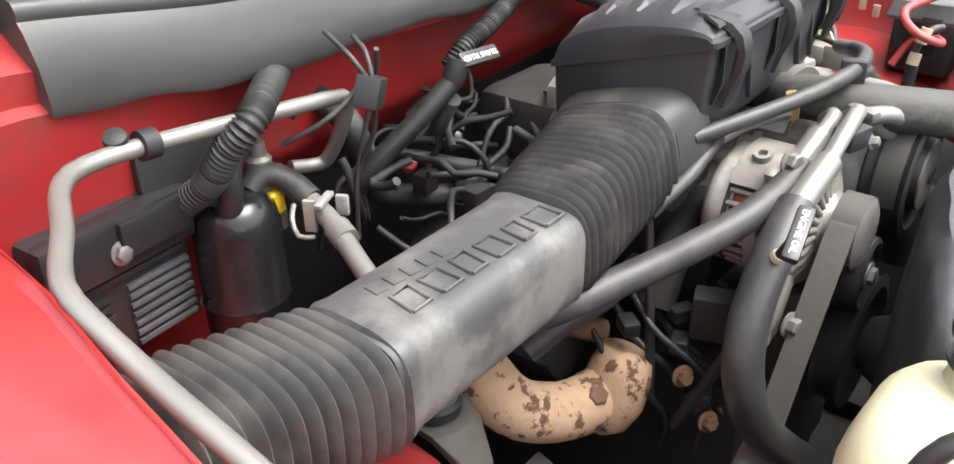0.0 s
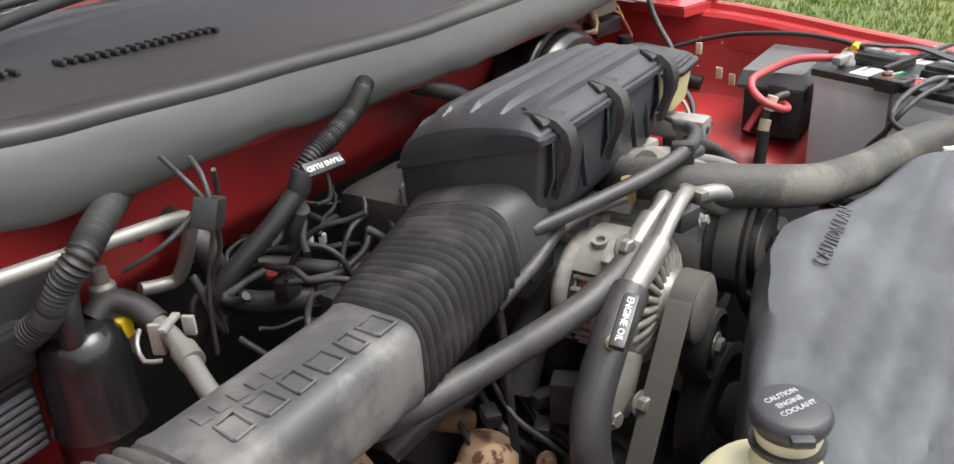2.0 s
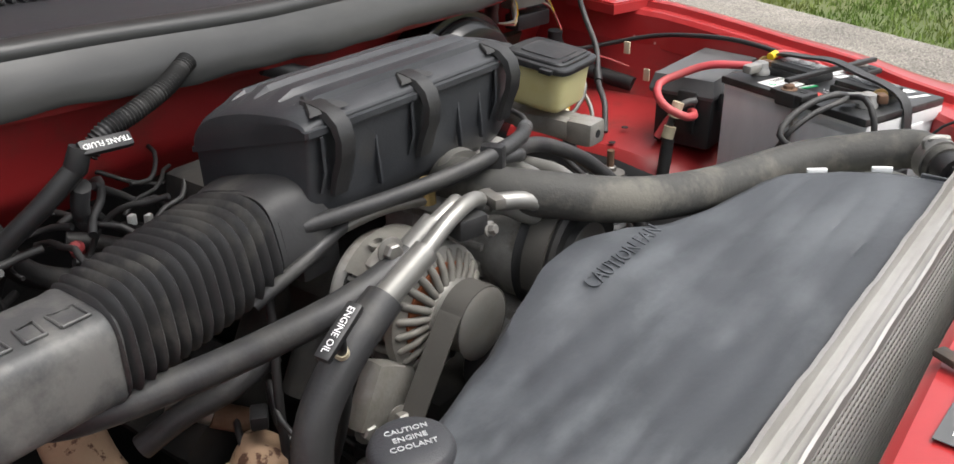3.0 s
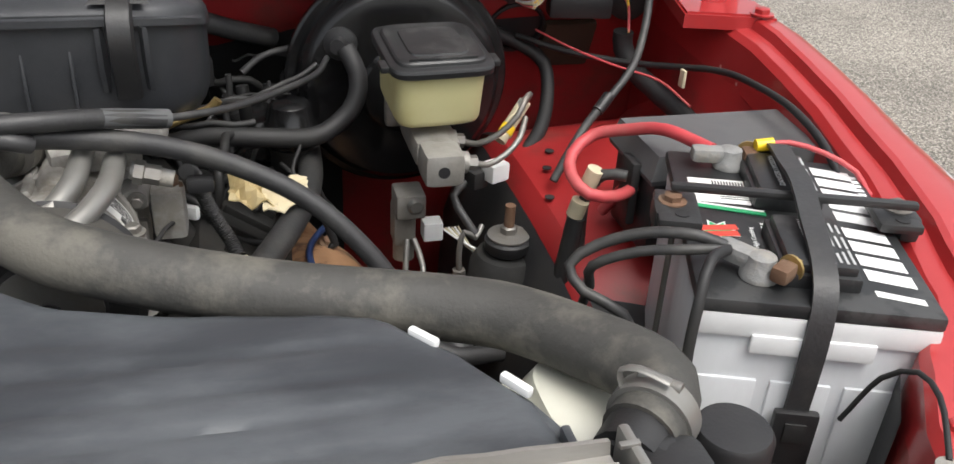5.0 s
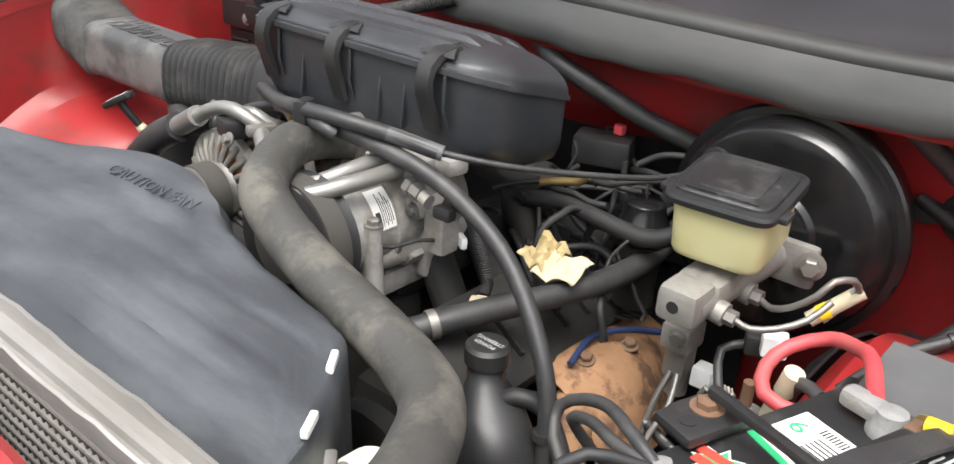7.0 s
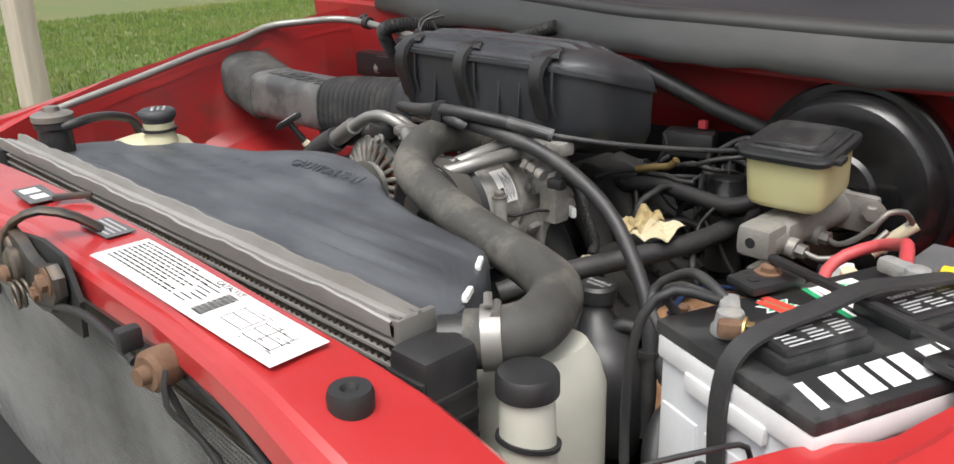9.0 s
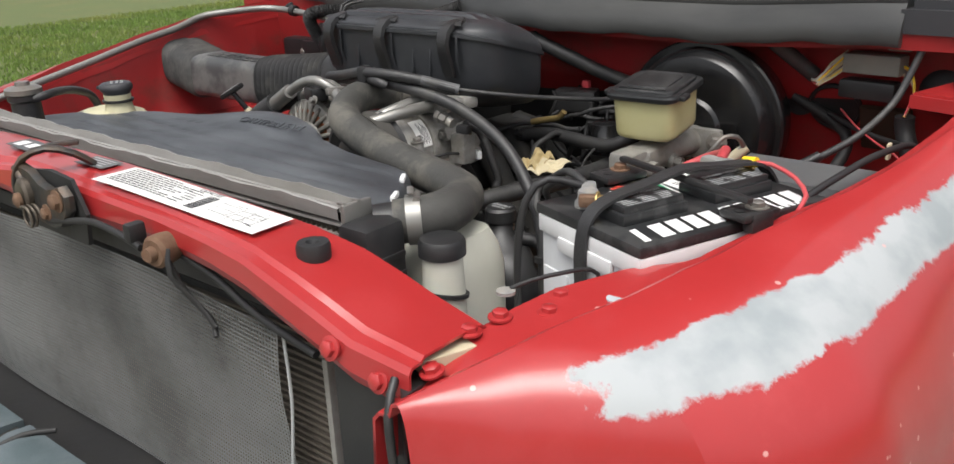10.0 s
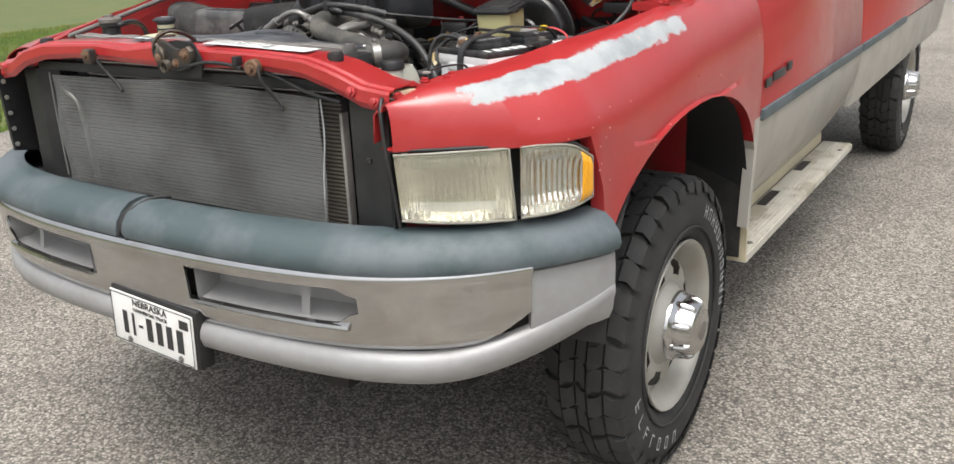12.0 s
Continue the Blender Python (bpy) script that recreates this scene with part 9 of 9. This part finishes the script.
TANPAPER = mat("oily_tan_paper", (0.40, 0.31, 0.15), 0.8, var=0.15, scale=40, bump=0.3, dirt=(0.50, 0.43, 0.27), dscale=22, damt=0.7)
for bm_, m_p, lb_ in ((scrap(0.243, 0.292, 0.842, 0.895, 1.166, 1, 0.016), TANPAPER, "crumpled oily tan paper lying on the valve cover"), (scrap(0.276, 0.325, 0.836, 0.880, 1.165, 4, 0.007), mat("cream_card", (0.54, 0.48, 0.33), 0.7, var=0.08, scale=30, bump=0.1, dirt=(0.52, 0.42, 0.24), dscale=16, damt=0.6), "white torn card lying on the valve cover")):
    rg = single("paper_scrap", bm_, m_p, lb_, "paper", smooth=18)
    sr = rg.modifiers.new("thick", "SOLIDIFY")
    sr.thickness = 0.0015
cn = thing("injector_plug", (0.255, 0.765, 1.13), "cream wire connector on a dark pigtail", "connector")
part("plug", merge(box((0.256, 0.768, 1.138), (0.014, 0.030, 0.014), 0.003, rz(25)), box((0.248, 0.772, 1.134), (0.014, 0.014, 0.020), 0.003, rz(25))), CREAM, cn, "cream plug")
part("pigtail", tube([(0.248, 0.784, 1.142), (0.240, 0.80, 1.155), (0.225, 0.80, 1.19), (0.215, 0.79, 1.23), (0.210, 0.76, 1.25)], 0.007, 10, wave=0.0006, pitch=0.003), DARKRUB, cn)
part("white_tag", box((0.206, 0.792, 1.192), (0.020, 0.008, 0.014), 0.003, rz(-30)), WHITEINK, cn, "white wire tag")
tan = bmesh.new()
wr = random.Random(77)
for k in range(34):
    p = Vector((wr.uniform(0.15, 0.34), wr.uniform(0.90, 1.13), wr.uniform(1.12, 1.25)))
    d = Vector((wr.uniform(-1, 1), wr.uniform(-0.8, 0.8), wr.uniform(-0.6, 0.4))).normalized()
    pts = [tuple(p)]
    for j in range(6):
        d = (d + Vector((wr.uniform(-0.6, 0.6), wr.uniform(-0.6, 0.6), wr.uniform(-0.6, 0.45)))).normalized()
        p = p + d * 0.024
        p = Vector((max(0.13, min(0.36, p.x)), max(0.88, min(1.14, p.y)), max(1.09, min(1.255, p.z))))
        pts.append(tuple(p))
    tube(pts, wr.uniform(0.0022, 0.0055), 8, bm=tan)
single("vacuum_lines", tan, DARKRUB, "tangle of black vacuum lines and wires", "wire", kind="stuff", smooth=60)
dst = thing("distributor", (0.283, 1.06, 1.12), "black distributor cap with a red terminal", "distributor")
part("cap", lathe((0.283, 1.065, 1.135), (0, 0, 1), [(0, 0.045), (0.03, 0.045), (0.045, 0.036), (0.05, 0.02)], 24), GLOSSBLK, dst)
for k in range(6):
    a = k * 1.05
    part("terminal_boot", rod((0.283 + 0.028 * math.cos(a), 1.065 + 0.028 * math.sin(a), 1.175), (0.283 + 0.034 * math.cos(a), 1.065 + 0.034 * math.sin(a), 1.205), 0.008), DARKRUB, dst)
part("red_terminal", box((0.206, 1.109, 1.254), (0.014, 0.012, 0.014), 0.003), REDCAB, dst, "red terminal")
part("coil_bracket", box((0.19, 1.10, 1.225), (0.08, 0.05, 0.04), 0.008, rz(20)), BLACK, dst)
ofc = thing("oil_filler_cap", (0.318, 1.0, 1.10), "black ribbed oil filler cap on a short neck", "filler cap")
part("neck", lathe((0.318, 1.0, 1.08), (0, 0, 1), [(0, 0.026), (0.075, 0.026), (0.085, 0.030)], 24), GRIME, ofc, "oily filler neck")
part("cap", lathe((0.318, 1.0, 1.165), (0, 0, 1), [(0, 0.029), (0.004, 0.031), (0.010, 0.031), (0.012, 0.027), (0.016, 0.031), (0.026, 0.031), (0.029, 0.028), (0.050, 0.024), (0.054, 0.019)], 32), GLOSSBLK, ofc, "stepped black cap")
gp = thing("fuel_pipe_fitting", (0.2, 1.0, 1.19), "small brass-coloured fuel pipe fitting", "fitting")
part("pipe", tube([(0.178, 0.975, 1.206), (0.205, 0.985, 1.212), (0.226, 0.990, 1.216), (0.238, 0.990, 1.228)], 0.0055, 10), BRASS, gp, "brassy bent pipe")
single("blue_hose", tube([(0.33, 0.85, 1.06), (0.325, 0.90, 1.072), (0.345, 0.95, 1.07), (0.37, 0.99, 1.06)], 0.004, 8), mat("blue_wire", (0.015, 0.03, 0.09), 0.5, var=0.2), "thin dark blue wire loom", "wire")
single("lower_hose", tube([(0.47, 0.62, 0.98), (0.45, 0.66, 1.02), (0.46, 0.72, 1.05), (0.49, 0.755, 1.07)], 0.016, 12), RUBBER, "black hose beside the frame", "hose", smooth=60)
single("power_steering_pulley", lathe((0.30, 0.58, 1.06), (0, -1, 0), [(0, 0.060), (0.003, 0.068), (0.02, 0.064), (0.024, 0.068), (0.026, 0.05), (0.018, 0.03)], 36), GRIME, "dark power steering pulley", "pulley")

# ---- driver's side firewall harness ----
har = thing("bulkhead_harness", (0.68, 1.06, 1.3), "wiring harness with grey and black bulkhead connectors", "wiring harness")
part("grey_connector", box((0.711, 1.118, 1.329), (0.085, 0.035, 0.030), 0.004, rz(-6)), CONN := mat("grey_connector_plastic", (0.26, 0.27, 0.24), 0.5, var=0.06, bump=0.03, dirt=(0.15, 0.15, 0.13), dscale=12), har, "grey bulkhead connector")
part("grey_connector", box((0.751, 1.103, 1.366), (0.034, 0.03, 0.026), 0.004, rz(-6)), CONN, har, "small grey connector")
part("black_connector", box((0.711, 1.108, 1.292), (0.085, 0.035, 0.028), 0.005, rz(-8)), BLACK, har, "black bulkhead connector")
wr = random.Random(31)
for k in range(22):
    c = (CREAM, YELLOW, REDCAB, CREAM, RUSTY, CREAM, GREYINK)[k % 7]
    dz = wr.uniform(-0.013, 0.015)
    part("wire", tube([(0.671, 1.116, 1.331 + dz), (0.655 + wr.uniform(-0.004, 0.004), 1.100 + wr.uniform(-0.006, 0.004), 1.316 + dz * 0.8), (0.640 + wr.uniform(-0.003, 0.003), 1.086, 1.300 + dz * 0.35), (0.622, 1.108, 1.300)], 0.00135, 5), c, har)
for k in range(7):
    dz = wr.uniform(-0.010, 0.010)
    part("wire", tube([(0.754, 1.113, 1.324 + dz), (0.768, 1.103, 1.316 + dz), (0.776, 1.093, 1.294), (0.772, 1.073, 1.264)], 0.0019, 5), (CREAM, YELLOW, REDCAB, CREAM)[k % 4], har)
part("taped_trunk", tube([(0.622, 1.122, 1.303), (0.600, 1.108, 1.324), (0.578, 1.088, 1.348), (0.558, 1.074, 1.368)], 0.012, 12), RUBBER, har, "taped harness trunk", smooth=60)
part("taped_trunk", tube([(0.770, 1.085, 1.262), (0.772, 1.085, 1.240), (0.788, 1.070, 1.210), (0.815, 1.045, 1.186), (0.832, 1.00, 1.172), (0.835, 0.95, 1.165)], 0.014, 12), DARKRUB, har, "dark taped harness trunk", smooth=60)
part("speed_cable", tube([(0.795, 1.062, 1.385), (0.780, 1.042, 1.328), (0.769, 1.02, 1.292), (0.741, 0.98, 1.253), (0.70, 0.95, 1.222), (0.671, 0.93, 1.206), (0.640, 0.90, 1.188), (0.61, 0.88, 1.15)], 0.0052, 10), RUBBER, har, "grey cable", smooth=60)
part("black_pipe", tube([(0.575, 1.165, 1.258), (0.615, 1.163, 1.240), (0.655, 1.152, 1.222), (0.678, 1.132, 1.204), (0.675, 1.10, 1.17), (0.65, 1.05, 1.14), (0.60, 0.99, 1.12)], 0.0095, 12), DARKRUB, har, "black rubber pipe", smooth=60)
part("apron_cable", tube([(0.640, 1.150, 1.240), (0.700, 1.105, 1.230), (0.767, 1.058, 1.228), (0.811, 0.99, 1.243), (0.822, 0.930, 1.260), (0.824, 0.869, 1.272), (0.820, 0.772, 1.280), (0.812, 0.699, 1.276), (0.800, 0.645, 1.266), (0.785, 0.605, 1.250)], 0.0042, 8), DARKRUB, har, "thin black cable clipped to the apron")
part("thin_red_wire", tube([(0.662, 1.135, 1.252), (0.705, 1.085, 1.238), (0.750, 1.040, 1.228), (0.790, 1.0, 1.222), (0.812, 0.95, 1.205)], 0.0016, 6), REDCAB, har, "thin red wire")
part("tape_wrap", tube([(0.700, 0.952, 1.224), (0.690, 0.944, 1.217), (0.680, 0.937, 1.211)], 0.0075, 8), BLACK, har)
for x, y, z in ((0.792, 0.945, 1.245), (0.797, 0.905, 1.20), (0.798, 0.88, 1.19)):
    part("wire_tab", box((x, y, z), (0.004, 0.012, 0.022), 0.001), CREAM, har, "bent metal tab")
part("firewall_hole", lathe((0.643, 1.168, 1.248), (0, -0.92, -0.39), [(0, 0.043), (0.005, 0.043), (0.007, 0.040), (0.005, 0.037), (-0.004, 0.035), (-0.004, 0.004)], 32), DARKRUB, truck, "round dark hole with a rubber rim")
part("firewall_opening", box((0.722, 1.172, 1.220), (0.078, 0.014, 0.078), 0.006, Matrix.Rotation(radians(23), 3, "X")), mat("brown_backing_board", (0.036, 0.022, 0.012), 0.85, var=0.3, scale=30, bump=0.2, dirt=(0.06, 0.045, 0.03), dscale=12), truck, "dark brown board behind a square opening")
part("grommet", lathe((0.80, 1.150, 1.29), (0, -1, 0.1), [(0, 0.032), (0.004, 0.032), (0.012, 0.02)], 24), DARKRUB, truck, "black firewall grommet")
part("grommet_disc", lathe((0.585, 1.172, 1.255), (0, -1, 0.1), [(0, 0.028), (0.004, 0.028), (0.006, 0.02)], 20), DARKRUB, truck)
sth = thing("heater_conduit", (0.25, 1.06, 1.3), "dusty black conduit under the cowl seal", "conduit")
part("conduit", tube([(0.08, 1.085, 1.352), (0.12, 1.07, 1.335), (0.18, 1.08, 1.31), (0.25, 1.11, 1.275), (0.31, 1.14, 1.25)], 0.0125, 12), RUBBER, sth, smooth=60)
for k, (x, y, z) in enumerate(((0.64, 0.98, 1.1415), (0.60, 0.86, 1.1395), (0.66, 0.87, 1.1465), (0.62, 0.93, 1.1425))):
    part("apron_hole", lathe((x, y, z), (0, 0, 1), [(0, 0.006), (0.0008, 0.006)], 12), DARKRUB, truck, smooth=0)

# ---- stickers on the support panel ----
dec = thing("emission_label", (0.305, 0.208, 1.29), "white emission label with small print and a diagram", "label")
C0, C1, C2, C3 = Vector((0.152, 0.178, 1.2935)), Vector((0.445, 0.182, 1.2800)), Vector((0.443, 0.234, 1.2865)), Vector((0.152, 0.234, 1.2945))


def on_label(u, v, up=0.0):
    """A place on the sticker: u along its length, v up from the front edge."""
    p = C0.lerp(C1, u).lerp(C3.lerp(C2, u), v)
    d = abs(p.x - XC)
    top = table(((0, 1.293), (0.15, 1.292), (0.42, 1.284), (0.50, 1.268), (0.58, 1.236), (0.64, 1.229)), d)
    yf = table(((0, 0.168), (0.3, 0.165), (0.5, 0.150), (0.64, 0.160)), d)
    fr = max(0.0, 0.012 - (p.y - yf)) * 0.5
    return Vector((p.x, p.y, top + 0.0042 + up - fr))


def print_bars(rows, up=0.0008):
    bm = bmesh.new()
    for u, v, w, hh_ in rows:
        bm.faces.new([bm.verts.new(on_label(a, b, up)) for a, b in ((u, v), (u + w, v), (u + w, v + hh_), (u, v + hh_))])
    return bm


part("sticker", loft([[on_label(k / 24, j / 6) for j in range(7)] for k in range(25)], False, False), PAPER, dec, "white sticker", smooth=0)
rl = random.Random(4)
rows_ = []
for k in range(9):
    x = 0.04
    while x < (0.44 if k % 3 else 0.36):
        w = rl.uniform(0.012, 0.04)
        rows_.append((x, 0.88 - k * 0.085, w, 0.034))
        x += w + 0.007
for k in range(7):
    rows_.append((0.455 + rl.uniform(0, 0.03), 0.80 - k * 0.10, rl.uniform(0.05, 0.09), 0.026))
for k in range(22):
    rows_.append((0.575, 0.14 + 0.030 * k, 0.055, 0.016 if k % 3 else 0.024))
part("small_print", print_bars(rows_), INK, dec, "rows of fine print and a bar code", smooth=0)
dg = []
for k in range(3):
    dg += [(0.68, 0.30 + k * 0.2, 0.10, 0.014), (0.80, 0.25 + k * 0.2, 0.13, 0.014)]
for x in (0.68, 0.78, 0.80, 0.93, 0.86):
    dg += [(x, 0.25, 0.0028, 0.5)]
for k in range(16):
    dg += [(rl.uniform(0.68, 0.93), rl.uniform(0.15, 0.85), rl.uniform(0.008, 0.03), 0.014)]
part("diagram", print_bars(dg), INK, dec, "thin line diagram", smooth=0)
part("heading", placed(text_mesh("CATALYST", 0.0085, 0.0001), plane_matrix(tuple(on_label(0.55, 0.90, 0.001)), (1, 0, -0.04), (0, 0, 1))), INK, dec, smooth=0)
pl2 = thing("data_plate_sticker", (0.085, 0.215, 1.295), "small worn grey data sticker", "label")
part("sticker", box((0.088, 0.222, 1.2955), (0.062, 0.030, 0.0008), 0.0003, rz(2)), LIDGREY, pl2, smooth=0)
part("print", placed(bars([(0.062, 0.212 + 0.006 * k, 0.05, 0.002) for k in range(4)]), Matrix.Translation((0, 0, 1.2963))), GREYINK, pl2, smooth=0)
pl3 = thing("data_plate_sticker", (-0.08, 0.215, 1.295), "small dark warning sticker, scuffed", "label")
part("sticker", box((-0.085, 0.215, 1.2955), (0.07, 0.032, 0.0008), 0.0003, rz(-3)), LIDGREY, pl3, smooth=0)
part("print", placed(bars([(-0.11, 0.205, 0.02, 0.018), (-0.08, 0.206, 0.018, 0.016)]), Matrix.Translation((0, 0, 1.2963))), WHITEINK, pl3, smooth=0)
part("stay_socket", box((-0.03, 0.235, 1.300), (0.012, 0.040, 0.006), 0.002, rz(-30)), STEELDK, support_panel)

# ---- grass beside the road and a wooden post ----
def turf(name, inside, n, x0, x1, y0, y1, seed):
    bm_v, bm_f = [], []
    r = random.Random(seed)
    count = 0
    while count < n:
        x, y = r.uniform(x0, x1), r.uniform(y0, y1)
        if not inside(x, y):
            continue
        count += 1
        for b in range(3):
            a, hgt = r.uniform(0, math.tau), r.uniform(0.025, 0.075)
            dx, dy = 0.006 * math.cos(a), 0.006 * math.sin(a)
            lx, ly = r.uniform(-0.03, 0.03), r.uniform(-0.03, 0.03)
            k = len(bm_v)
            bx, by = x + r.uniform(-0.02, 0.02), y + r.uniform(-0.02, 0.02)
            bm_v.extend([(bx - dx, by - dy, GROUND - 0.06), (bx + dx, by + dy, GROUND - 0.06), (bx + lx, by + ly, GROUND - 0.06 + hgt)])
            bm_f.append((k, k + 1, k + 2))
    me = bpy.data.meshes.new(name)
    me.from_pydata(bm_v, [], bm_f)
    me.materials.append(GRASS)
    return tagged(new(name, me), "short green lawn beside the road", "grass", kind="stuff")


turf("grass", lambda x, y: x < -5.35 - 0.28 * (y - 2.5), 42000, -14, -4.6, -1, 13, 1)
turf("grass", lambda x, y: x > 5.95 + 0.45 * max(-2, min(y, 12) - 1.2) + 0.02 * y, 20000, 5, 13, -1, 10, 2)
post = thing("wooden_post", (-7.3, 2.55, GROUND - 0.06), "weathered wooden post standing in the grass", "post")
part("post_shaft", loft([[(-7.3 + 0.13 * c * k, 2.55 + 0.13 * s_ * k, z) for c, s_ in ((1, 0.2), (0.7, 0.8), (-0.1, 1), (-0.9, 0.6), (-1, -0.2), (-0.6, -0.9), (0.2, -1), (0.9, -0.5))] for k, z in ((1.05, -0.1), (1, 0.1), (0.96, 0.7), (0.95, 1.7))]), WOOD, post)
